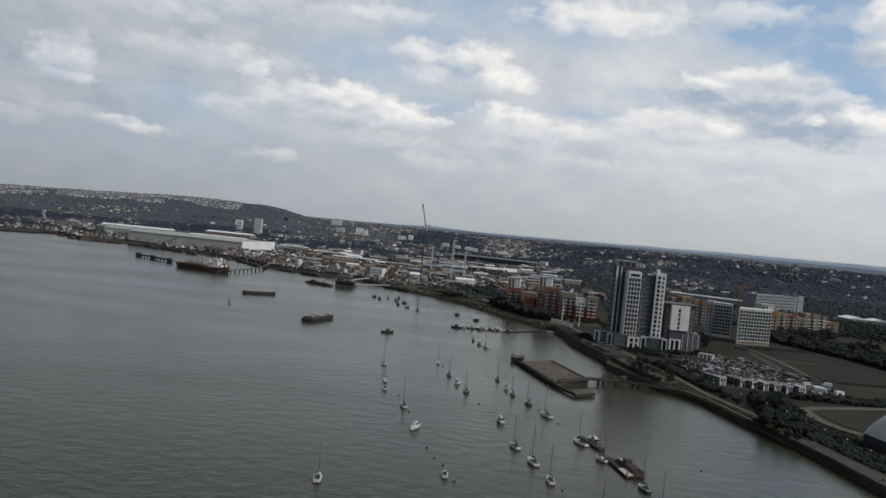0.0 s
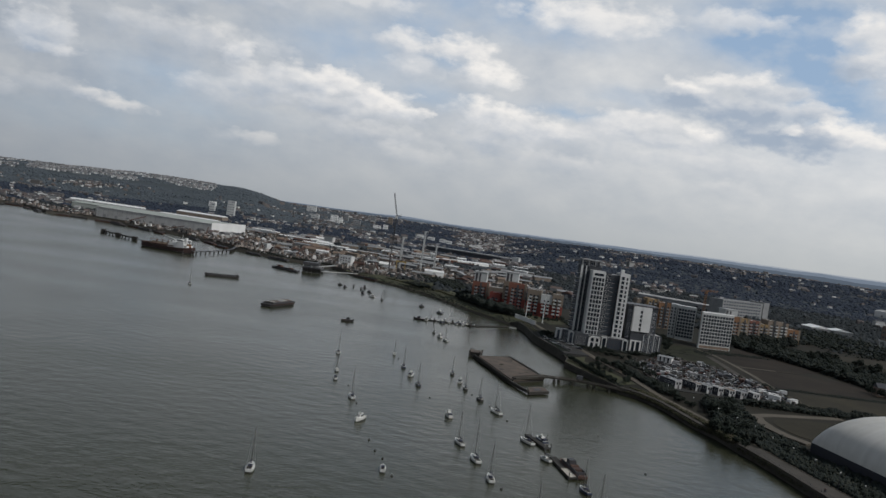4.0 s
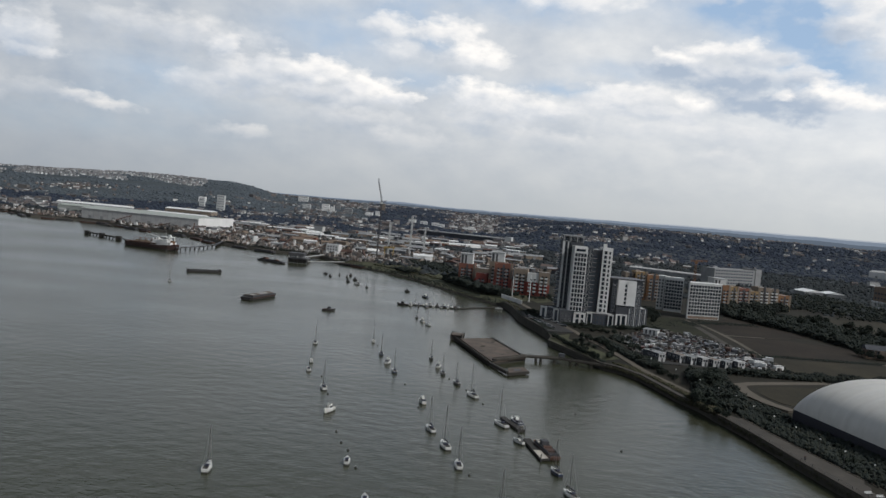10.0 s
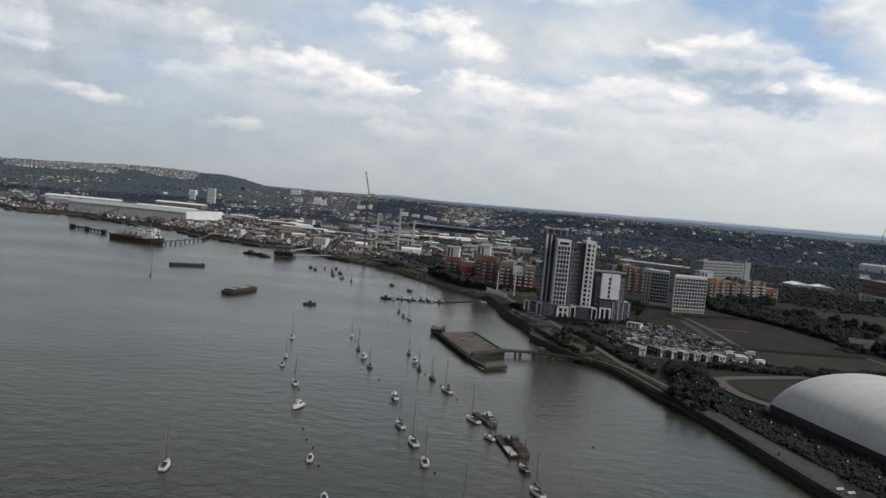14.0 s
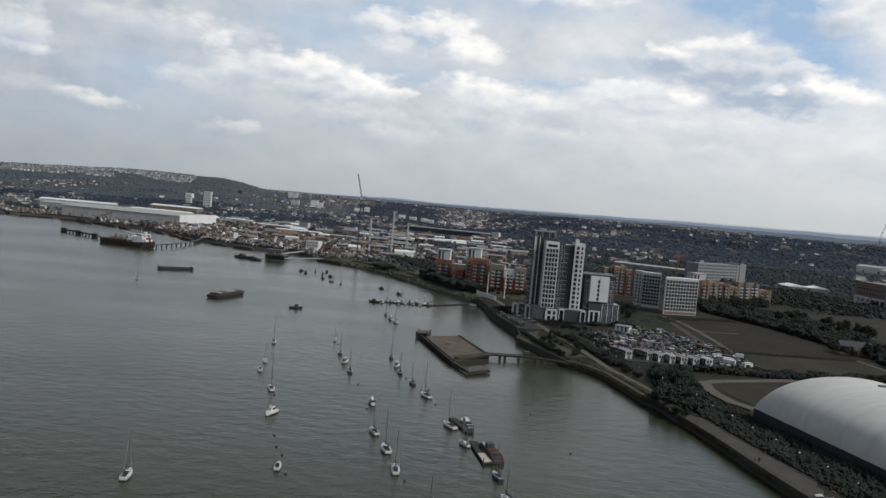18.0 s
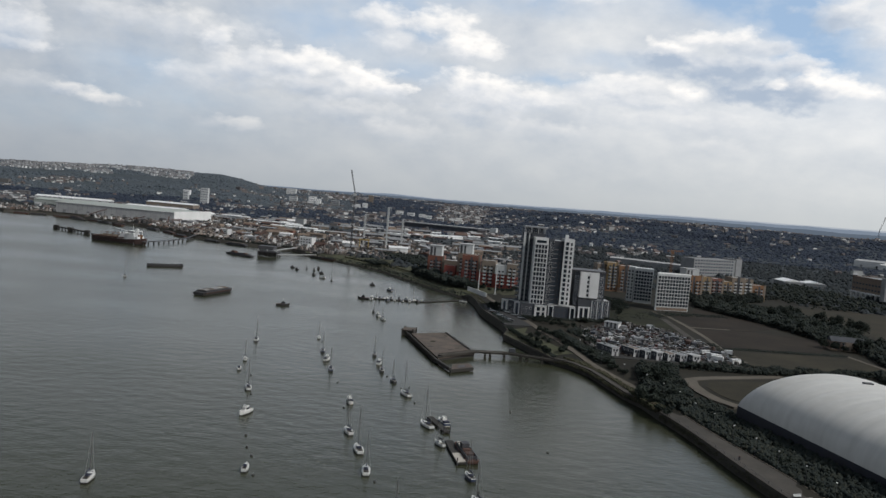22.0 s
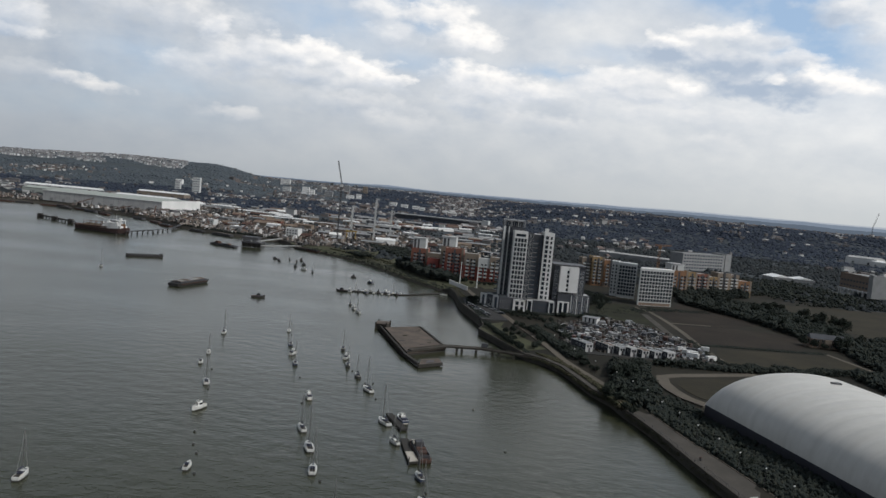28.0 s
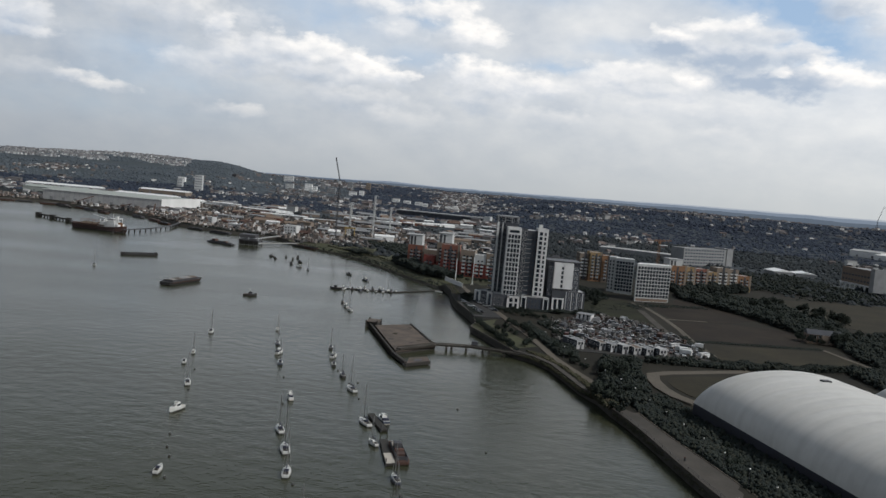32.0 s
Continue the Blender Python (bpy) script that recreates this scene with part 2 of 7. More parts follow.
# ---------------------------------------------------------------- materials
def mat(name, c1, c2=None, scale=0.5, rough=0.7, metal=0.0, bump=0.0, fine_scale=None, coat=0.0, island=None, objrand=None, spec=None, squash=None):
    """Two tones mixed by broad and fine noise; island / objrand: a list of colours picked per piece."""
    m = bpy.data.materials.new(name)
    m.use_nodes = True
    nt = m.node_tree
    p = nt.nodes["Principled BSDF"]
    p.inputs["Roughness"].default_value, p.inputs["Metallic"].default_value = rough, metal
    if spec is not None:
        p.inputs["Specular IOR Level"].default_value = spec
    c2 = c2 or tuple(v * 0.72 for v in c1)
    t = nt.nodes.new("ShaderNodeTexCoord")
    n1 = nt.nodes.new("ShaderNodeTexNoise")
    n1.inputs["Scale"].default_value, n1.inputs["Detail"].default_value, n1.inputs["Roughness"].default_value = scale, 4, 0.6
    n2 = nt.nodes.new("ShaderNodeTexNoise")
    n2.inputs["Scale"].default_value, n2.inputs["Detail"].default_value = fine_scale or scale * 9, 3
    if squash:
        mp = nt.nodes.new("ShaderNodeMapping")
        mp.inputs["Scale"].default_value = squash
        nt.links.new(t.outputs["Object"], mp.inputs[0])
        nt.links.new(mp.outputs[0], n1.inputs["Vector"])
    else:
        nt.links.new(t.outputs["Object"], n1.inputs["Vector"])
    nt.links.new(t.outputs["Object"], n2.inputs["Vector"])
    add = nt.nodes.new("ShaderNodeMath")
    add.operation = "MULTIPLY_ADD"
    nt.links.new(n2.outputs[0], add.inputs[0])
    add.inputs[1].default_value = 0.45
    nt.links.new(n1.outputs[0], add.inputs[2])
    ramp = nt.nodes.new("ShaderNodeMapRange")
    ramp.inputs[1].default_value, ramp.inputs[2].default_value = 0.5, 0.95
    nt.links.new(add.outputs[0], ramp.inputs[0])
    mix = nt.nodes.new("ShaderNodeMix")
    mix.data_type = "RGBA"
    nt.links.new(ramp.outputs[0], mix.inputs[0])
    mix.inputs[6].default_value, mix.inputs[7].default_value = (*c1, 1), (*c2, 1)
    col = mix.outputs[2]
    if island or objrand:
        cols = island or objrand
        src = nt.nodes.new("ShaderNodeNewGeometry") if island else nt.nodes.new("ShaderNodeObjectInfo")
        cr = nt.nodes.new("ShaderNodeValToRGB")
        cr.color_ramp.interpolation = "CONSTANT"
        while len(cr.color_ramp.elements) < len(cols):
            cr.color_ramp.elements.new(0.5)
        for i, c in enumerate(cols):
            cr.color_ramp.elements[i].position, cr.color_ramp.elements[i].color = i / len(cols), (*c, 1)
        nt.links.new(src.outputs["Random Per Island" if island else "Random"], cr.inputs[0])
        mul = nt.nodes.new("ShaderNodeMix")
        mul.data_type, mul.blend_type = "RGBA", "MULTIPLY"
        mul.inputs[0].default_value = 1.0
        nt.links.new(cr.outputs[0], mul.inputs[6])
        nt.links.new(col, mul.inputs[7])
        col = mul.outputs[2]
    nt.links.new(col, p.inputs["Base Color"])
    if bump:
        b = nt.nodes.new("ShaderNodeBump")
        b.inputs["Strength"].default_value, b.inputs["Distance"].default_value = min(1.0, bump), 0.1
        nt.links.new(n2.outputs[0], b.inputs["Height"])
        nt.links.new(b.outputs[0], p.inputs["Normal"])
    return m


def glow(name, c):
    m = bpy.data.materials.new(name)
    m.use_nodes = True
    nt = m.node_tree
    nt.nodes.clear()
    e = nt.nodes.new("ShaderNodeEmission")
    e.inputs[0].default_value = (*c, 1)
    o = nt.nodes.new("ShaderNodeOutputMaterial")
    nt.links.new(e.outputs[0], o.inputs[0])
    return m


def water_mat():
    m = bpy.data.materials.new("river_water")
    m.use_nodes = True
    nt = m.node_tree
    p = nt.nodes["Principled BSDF"]
    p.inputs["Roughness"].default_value, p.inputs["IOR"].default_value, p.inputs["Specular IOR Level"].default_value = 0.12, 1.33, 0.36
    t = nt.nodes.new("ShaderNodeTexCoord")

    def noise_at(sx, sy, rot, scale, detail):
        mp = nt.nodes.new("ShaderNodeMapping")
        mp.inputs["Scale"].default_value, mp.inputs["Rotation"].default_value = (sx, sy, 1), (0, 0, rot)
        nt.links.new(t.outputs["Object"], mp.inputs[0])
        n = nt.nodes.new("ShaderNodeTexNoise")
        n.inputs["Scale"].default_value, n.inputs["Detail"].default_value = scale, detail
        nt.links.new(mp.outputs[0], n.inputs["Vector"])
        return n.outputs[0]
    big = noise_at(0.5, 1.0, 0.25, 0.012, 3)
    mid = noise_at(0.8, 1.0, 0.3, 0.2, 3)
    small = noise_at(0.7, 1.0, 0.1, 0.75, 2)
    cm = nt.nodes.new("ShaderNodeMix")
    cm.data_type = "RGBA"
    cm.inputs[6].default_value, cm.inputs[7].default_value = (0.031, 0.0342, 0.0205, 1), (0.041, 0.0432, 0.0265, 1)
    nt.links.new(big, cm.inputs[0])
    nt.links.new(cm.outputs[2], p.inputs["Base Color"])
    rr = nt.nodes.new("ShaderNodeMapRange")
    rr.inputs[1].default_value, rr.inputs[2].default_value, rr.inputs[3].default_value, rr.inputs[4].default_value = 0.35, 0.65, 0.19, 0.25
    nt.links.new(big, rr.inputs[0])
    nt.links.new(rr.outputs[0], p.inputs["Roughness"])
    s = nt.nodes.new("ShaderNodeMath")
    s.operation = "MULTIPLY_ADD"
    nt.links.new(small, s.inputs[0])
    s.inputs[1].default_value = 0.34
    nt.links.new(mid, s.inputs[2])
    b = nt.nodes.new("ShaderNodeBump")
    b.inputs["Strength"].default_value, b.inputs["Distance"].default_value = 1.0, 0.29
    nt.links.new(s.outputs[0], b.inputs["Height"])
    calm = nt.nodes.new("ShaderNodeMapRange")
    calm.inputs[1].default_value, calm.inputs[2].default_value, calm.inputs[3].default_value, calm.inputs[4].default_value = 0.38, 0.6, 0.68, 1.0
    nt.links.new(noise_at(0.6, 1.0, 0.2, 0.02, 4), calm.inputs[0])
    nt.links.new(calm.outputs[0], b.inputs["Strength"])
    nt.links.new(b.outputs[0], p.inputs["Normal"])
    return m


WATER = water_mat()
EARTH = mat("earth_and_scrub", (0.032, 0.029, 0.022), (0.017, 0.017, 0.0145), 0.03, 0.95, bump=0.4, fine_scale=0.4, spec=0.15)
# distant ground in the woods' bluish tones: haze painted into the colour
HAZY_WOODSIDE = mat("wooded_ground", (0.02794, 0.0352, 0.04234), (0.03414, 0.0408, 0.04752), 0.006, 0.95, fine_scale=0.05, spec=0.3)
HAZY_HILLSIDE = mat("far_hillside", (0.056, 0.068, 0.076), (0.045, 0.056, 0.064), 0.006, 0.95, fine_scale=0.05, spec=0.2)
CONCRETE = mat("concrete", (0.33, 0.32, 0.30), (0.22, 0.21, 0.2), 0.15, 0.9, bump=0.3, fine_scale=2)
WALLSTONE = mat("river_wall_stone", (0.066, 0.061, 0.052), (0.036, 0.034, 0.03), 0.25, 0.85, bump=0.5, fine_scale=2.5, spec=0.2)
PAVING = mat("promenade_paving", (0.0833, 0.0748, 0.06667), (0.0476, 0.0442, 0.03874), 0.12, 0.9, fine_scale=1.5, spec=0.2)
YARD = mat("oily_yard_ground", (0.055, 0.054, 0.052), (0.03, 0.03, 0.03), 0.1, 0.9, fine_scale=1.2, spec=0.2)
RUSTYARD = mat("rusty_works_ground", (0.065, 0.05, 0.041), (0.034, 0.029, 0.026), 0.03, 0.95, bump=0.4, fine_scale=0.4, spec=0.2)
SCRAP = mat("scrap_metal", (1.0, 1.0, 1.0), (0.5, 0.5, 0.5), 0.2, 0.8, bump=0.6, fine_scale=1.0, objrand=[(0.12, 0.07, 0.045), (0.085, 0.06, 0.045), (0.16, 0.12, 0.085), (0.06, 0.055, 0.05), (0.2, 0.15, 0.1)])
ASPHALT = mat("asphalt", (0.05, 0.05, 0.05), (0.033, 0.033, 0.034), 0.1, 0.9, fine_scale=2, spec=0.2)
GRASS = mat("rough_grass", (0.034, 0.036, 0.02), (0.015, 0.0155, 0.0115), 0.05, 0.95, bump=0.5, fine_scale=0.45, spec=0.15)
DRYGRASS = mat("dry_grass", (0.0442, 0.03825, 0.0255), (0.02465, 0.02295, 0.017), 0.035, 0.95, bump=0.5, fine_scale=0.5, spec=0.15)
SOIL = mat("bare_brown_soil", (0.03655, 0.0289, 0.0221), (0.0187, 0.01572, 0.01317), 0.035, 0.95, bump=0.5, fine_scale=0.5, spec=0.15)
MEADOW = mat("green_brown_meadow", (0.072, 0.078, 0.044), (0.05, 0.048, 0.034), 0.05, 0.95, bump=0.5, fine_scale=0.5, spec=0.2)
SAND = mat("pale_gravel", (0.1275, 0.1105, 0.0918), (0.085, 0.0765, 0.06375), 0.05, 0.95, fine_scale=0.8, spec=0.2)
AGGREGATE = mat("aggregate", (0.13, 0.096, 0.068), (0.075, 0.057, 0.043), 0.12, 0.95, bump=0.6, fine_scale=1.0)
WHITE = mat("white_render", (0.64, 0.64, 0.635), (0.53, 0.53, 0.525), 0.12, 0.75, fine_scale=1.0)
WHITE_DULL = mat("dull_white_cladding", (0.50, 0.51, 0.51), (0.40, 0.41, 0.41), 0.12, 0.7, fine_scale=1.0)
ROOFWHITE = mat("white_roof_sheet", (0.80, 0.80, 0.79), (0.68, 0.68, 0.67), 0.08, 0.35, fine_scale=0.6)
MEMBRANE = mat("white_dome_membrane", (0.60, 0.59, 0.565), (0.49, 0.48, 0.455), 0.22, 0.5, fine_scale=0.3, squash=(0.10, 1.0, 0.10))
NAVY = mat("dark_navy_skirt", (0.010, 0.012, 0.026), (0.007, 0.008, 0.016), 0.2, 0.6)
DARKBRICK = mat("dark_grey_brick", (0.058, 0.062, 0.072), (0.034, 0.037, 0.045), 0.2, 0.85, bump=0.3, fine_scale=3)
MIDGREY = mat("mid_grey_cladding", (0.24, 0.245, 0.25), (0.17, 0.175, 0.18), 0.15, 0.6, fine_scale=1.5)
PALEGREY = mat("pale_grey_roof", (0.42, 0.42, 0.42), (0.30, 0.30, 0.30), 0.08, 0.7, fine_scale=0.8)
GREENGREY = mat("pale_green_grey_roof", (0.36, 0.39, 0.36), (0.29, 0.31, 0.29), 0.03, 0.6, fine_scale=0.3)
GLASS = mat("window_glass", (0.016, 0.021, 0.028), (0.026, 0.032, 0.041), 0.3, 0.12)
TINTED = mat("pale_window_glass", (0.075, 0.09, 0.112), (0.04, 0.048, 0.062), 0.3, 0.15)
FRAMEWHITE = mat("white_window_frame", (0.60, 0.60, 0.60), (0.5, 0.5, 0.5), 0.5, 0.5)
FRAMEDARK = mat("dark_window_frame", (0.06, 0.06, 0.065), (0.04, 0.04, 0.045), 0.5, 0.5)
ORANGE = mat("orange_render", (0.24, 0.122, 0.06), (0.175, 0.092, 0.05), 0.12, 0.85, fine_scale=1.2)
YELLOW = mat("ochre_render", (0.28, 0.19, 0.095), (0.21, 0.145, 0.075), 0.12, 0.85, fine_scale=1.2)
RED = mat("brick_red_render", (0.25, 0.056, 0.042), (0.16, 0.04, 0.034), 0.12, 0.85, fine_scale=1.2)
TERRACOTTA = mat("terracotta_render", (0.235, 0.09, 0.06), (0.15, 0.062, 0.045), 0.12, 0.85, fine_scale=1.2)
TAN = mat("tan_brick", (0.221, 0.178, 0.14), (0.162, 0.132, 0.106), 0.15, 0.85, fine_scale=1.5)
BROWNBRICK = mat("brown_brick", (0.20, 0.145, 0.11), (0.14, 0.105, 0.08), 0.15, 0.85, fine_scale=1.5)
STEEL = mat("galvanised_steel", (0.42, 0.42, 0.41), (0.32, 0.32, 0.31), 0.3, 0.5, metal=0.4)
DARKSTEEL = mat("dark_steel", (0.06, 0.06, 0.065), (0.035, 0.035, 0.04), 0.3, 0.6)
RUST = mat("rusty_steel", (0.085, 0.042, 0.03), (0.048, 0.028, 0.023), 0.25, 0.85, bump=0.4, fine_scale=2)
HULLRED = mat("red_oxide_hull", (0.062, 0.032, 0.027), (0.036, 0.022, 0.02), 0.15, 0.75, fine_scale=1)
CRANEYELLOW = mat("crane_yellow", (0.36, 0.25, 0.07), (0.28, 0.19, 0.06), 0.3, 0.55)
HULLWHITE = mat("white_gelcoat", (0.64, 0.64, 0.62), (0.48, 0.48, 0.46), 0.6, 0.3)
HULLBLACK = mat("black_hull_paint", (0.022, 0.022, 0.024), (0.04, 0.036, 0.034), 0.5, 0.45)
HULLBLUE = mat("navy_hull_paint", (0.03, 0.045, 0.09), (0.025, 0.035, 0.06), 0.5, 0.35)
DECK = mat("pale_deck", (0.46, 0.43, 0.38), (0.36, 0.33, 0.29), 1.0, 0.8)
CANVAS = mat("dark_canvas_cover", (0.03, 0.035, 0.06), (0.02, 0.022, 0.035), 1.0, 0.9)
ALLOY = mat("mast_alloy", (0.22, 0.215, 0.21), (0.16, 0.16, 0.155), 1.0, 0.45, metal=0.5)
BROWNDECK = mat("weathered_jetty_deck", (0.128, 0.098, 0.08), (0.056, 0.047, 0.04), 0.13, 0.95, bump=0.5, fine_scale=0.9)
TIMBER = mat("wet_dark_timber", (0.034, 0.03, 0.026), (0.019, 0.018, 0.016), 0.5, 0.85, bump=0.4, fine_scale=3)
BARK = mat("tree_bark", (0.075, 0.06, 0.045), (0.05, 0.04, 0.03), 1.5, 0.95, bump=0.5)
LEAF = mat("tree_leaves", (1.0, 1.0, 1.0), (0.62, 0.64, 0.6), 0.5, 0.85, island=[(0.03456, 0.0432, 0.03802), (0.04032, 0.04896, 0.04039), (0.03024, 0.03888, 0.03564), (0.04536, 0.05184, 0.04198)], spec=0.08)
# the blue in these crown colours is aerial haze put into the base colour
HAZY_FARLEAF = mat("far_tree_crowns", (1.0, 1.0, 1.0), (0.42, 0.44, 0.45), 0.008, 0.9, fine_scale=0.06, island=[(0.02933, 0.03669, 0.04277), (0.03352, 0.04092, 0.0451), (0.02654, 0.03387, 0.03966), (0.03911, 0.04375, 0.0451), (0.03073, 0.0381, 0.04355)], spec=0.3)
SCRUBLEAF = mat("dark_scrub_leaves", (1.0, 1.0, 1.0), (0.6, 0.62, 0.6), 0.3, 0.9, fine_scale=1.5, island=[(0.036, 0.043, 0.041), (0.042, 0.048, 0.042), (0.032, 0.039, 0.038), (0.047, 0.050, 0.042), (0.037, 0.044, 0.041)], spec=0.05)
# far woods bluer, hill woods also paler: haze painted into the leaf colours
HAZY_FARWOOD = mat("far_wooded_hills", (1.0, 1.0, 1.0), (0.4185, 0.4606, 0.56), 0.005, 0.9, fine_scale=0.04, island=[(0.03338, 0.04496, 0.06683), (0.03605, 0.04786, 0.06962), (0.03071, 0.04206, 0.06312), (0.03872, 0.04931, 0.06869), (0.03405, 0.04569, 0.06776)], spec=0.3)
HAZY_HILLWOOD = mat("hillside_woods", (1.0, 1.0, 1.0), (0.75, 0.77, 0.77), 0.01, 0.9, fine_scale=0.08, island=[(0.07755, 0.09435, 0.1127), (0.08236, 0.09849, 0.1158), (0.0728, 0.08895, 0.107), (0.08651, 0.1015, 0.1158), (0.07999, 0.09605, 0.114)], spec=0.3)
BANKLEAF = mat("bank_grass_tufts", (1.0, 1.0, 1.0), (0.65, 0.65, 0.6), 0.3, 0.95, fine_scale=1.5, spec=0.1, island=[(0.068, 0.068, 0.046), (0.085, 0.078, 0.055), (0.053, 0.057, 0.038), (0.10, 0.088, 0.066), (0.062, 0.068, 0.043)])
YARDCLUTTER = mat("yard_goods", (1.0, 1.0, 1.0), (0.6, 0.6, 0.6), 0.3, 0.9, fine_scale=1.0, island=[(0.0492, 0.041, 0.03526), (0.0328, 0.03198, 0.03116), (0.1312, 0.1148, 0.1025), (0.2706, 0.2624, 0.2542), (0.0615, 0.0533, 0.04756), (0.164, 0.1599, 0.1558), (0.041, 0.03772, 0.03526), (0.1968, 0.1845, 0.1763), (0.0738, 0.04264, 0.0328), (0.1148, 0.1107, 0.1066)])
CLUTTER = mat("works_clutter", (1.0, 1.0, 1.0), (0.6, 0.6, 0.6), 0.3, 0.85, fine_scale=1.0, island=[(0.15, 0.125, 0.112), (0.09, 0.086, 0.084), (0.21, 0.17, 0.148), (0.05, 0.05, 0.051), (0.72, 0.71, 0.70), (0.31, 0.27, 0.24), (0.14, 0.135, 0.132), (0.033, 0.034, 0.036), (0.2, 0.14, 0.11), (0.45, 0.44, 0.43), (0.08, 0.072, 0.067), (0.19, 0.16, 0.145)])
# white walls held down and cooled, so haze over the hill sits in the colour
HILLHOUSE = mat("far_white_houses", (1.0, 1.0, 1.0), (0.85, 0.85, 0.85), 0.1, 0.85, island=[(0.56, 0.57, 0.58), (0.46, 0.47, 0.48), (0.24, 0.245, 0.25), (0.5, 0.51, 0.52), (0.33, 0.33, 0.34), (0.2, 0.2, 0.21)])
HILLROOF = mat("far_grey_roofs", (1.0, 1.0, 1.0), (0.85, 0.85, 0.85), 0.1, 0.85, island=[(0.16, 0.165, 0.175), (0.12, 0.125, 0.135), (0.22, 0.22, 0.225), (0.19, 0.18, 0.18)])
HOUSEWALL = mat("far_house_walls", (1.0, 1.0, 1.0), (0.8, 0.8, 0.8), 0.1, 0.85, island=[(0.17, 0.15, 0.145), (0.5, 0.5, 0.49), (0.13, 0.12, 0.12), (0.22, 0.21, 0.205), (0.7, 0.7, 0.69), (0.15, 0.14, 0.135), (0.3, 0.3, 0.295), (0.11, 0.10, 0.10)])
HOUSEROOF = mat("far_house_roofs", (1, 1, 1), (0.8, 0.8, 0.8), 0.1, 0.85, island=[(0.10, 0.082, 0.08), (0.09, 0.09, 0.096), (0.13, 0.10, 0.092), (0.08, 0.08, 0.084), (0.36, 0.36, 0.36), (0.062, 0.062, 0.068)])
PAINTS = mat("vehicle_paint", (1.0, 1.0, 1.0), (0.85, 0.85, 0.85), 0.5, 0.35, objrand=[(0.70, 0.70, 0.70), (0.03, 0.03, 0.033), (0.05, 0.05, 0.055), (0.2, 0.21, 0.22), (0.45, 0.45, 0.44), (0.10, 0.035, 0.03), (0.06, 0.067, 0.08), (0.09, 0.09, 0.095), (0.035, 0.04, 0.045), (0.28, 0.28, 0.285)])
RUBBER = mat("tyre_rubber", (0.02, 0.02, 0.02), (0.03, 0.03, 0.03), 2, 0.9)
# emission colours of the horizon backdrop, with aerial haze put into them
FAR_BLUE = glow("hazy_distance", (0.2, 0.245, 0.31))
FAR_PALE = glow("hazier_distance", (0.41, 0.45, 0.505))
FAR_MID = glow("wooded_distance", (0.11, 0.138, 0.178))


# ---------------------------------------------------------------- mesh helpers
class Build:
    """Gathers faces of one mesh."""

    def __init__(self):
        self.v, self.f, self.m = [], [], []

    def add(self, verts, faces, m=0):
        o = len(self.v)
        self.v.extend(tuple(p) for p in verts)
        self.f.extend(tuple(o + i for i in q) for q in faces)
        self.m.extend([m] * len(faces))
        return self

    def box(self, x0, y0, z0, x1, y1, z1, m=0):
        return self.add([(x0, y0, z0), (x1, y0, z0), (x1, y1, z0), (x0, y1, z0), (x0, y0, z1), (x1, y0, z1), (x1, y1, z1), (x0, y1, z1)],
                        [(3, 2, 1, 0), (4, 5, 6, 7), (0, 1, 5, 4), (1, 2, 6, 5), (2, 3, 7, 6), (3, 0, 4, 7)], m)

    def prism(self, pts, z0, z1, m=0):
        """An upright slab over a plan outline, given anticlockwise."""
        n = len(pts)
        vs = [(x, y, z0) for x, y in pts] + [(x, y, z1) for x, y in pts]
        return self.add(vs, [tuple(range(n - 1, -1, -1)), tuple(range(n, 2 * n))] + [(i, (i + 1) % n, n + (i + 1) % n, n + i) for i in range(n)], m)

    def tube(self, p, q, r0, r1=None, n=6, m=0):
        p, q = Vector(p), Vector(q)
        r1 = r0 if r1 is None else r1
        d = (q - p).normalized()
        a = d.orthogonal().normalized()
        b = d.cross(a)
        ring = [(a * math.cos(6.28319 * i / n) + b * math.sin(6.28319 * i / n)) for i in range(n)]
        vs = [p + c * r0 for c in ring] + [q + c * r1 for c in ring]
        return self.add(vs, [tuple(range(n - 1, -1, -1)), tuple(range(n, 2 * n))] + [(i, (i + 1) % n, n + (i + 1) % n, n + i) for i in range(n)], m)

    def gable(self, x0, y0, x1, y1, z0, z1, m=0, along_x=True):
        """A pitched roof over a rectangle."""
        if along_x:
            ym = (y0 + y1) / 2
            vs = [(x0, y0, z0), (x1, y0, z0), (x1, y1, z0), (x0, y1, z0), (x0, ym, z1), (x1, ym, z1)]
            fs = [(0, 1, 5, 4), (2, 3, 4, 5), (3, 0, 4), (1, 2, 5), (3, 2, 1, 0)]
        else:
            xm = (x0 + x1) / 2
            vs = [(x0, y0, z0), (x1, y0, z0), (x1, y1, z0), (x0, y1, z0), (xm, y0, z1), (xm, y1, z1)]
            fs = [(1, 2, 5, 4), (3, 0, 4, 5), (0, 1, 4), (2, 3, 5), (3, 2, 1, 0)]
        return self.add(vs, fs, m)

    def mesh(self, name, mats):
        me = bpy.data.meshes.new(name)
        me.from_pydata(self.v, [], self.f)
        for mm in (mats if isinstance(mats, (list, tuple)) else [mats]):
            me.materials.append(mm)
        me.polygons.foreach_set("material_index", self.m)
        me.update()
        return me


def part(name, b, mats, parent=None, label="", m=None, smooth=False):
    me = b if isinstance(b, bpy.types.Mesh) else b.mesh(name, mats)
    if smooth:
        me.polygons.foreach_set("use_smooth", [True] * len(me.polygons))
    ob = new(name, me)
    if parent is not None:
        ob.parent = parent
    if m is not None:
        ob.matrix_basis = m
    return tagged(ob, label) if label else ob


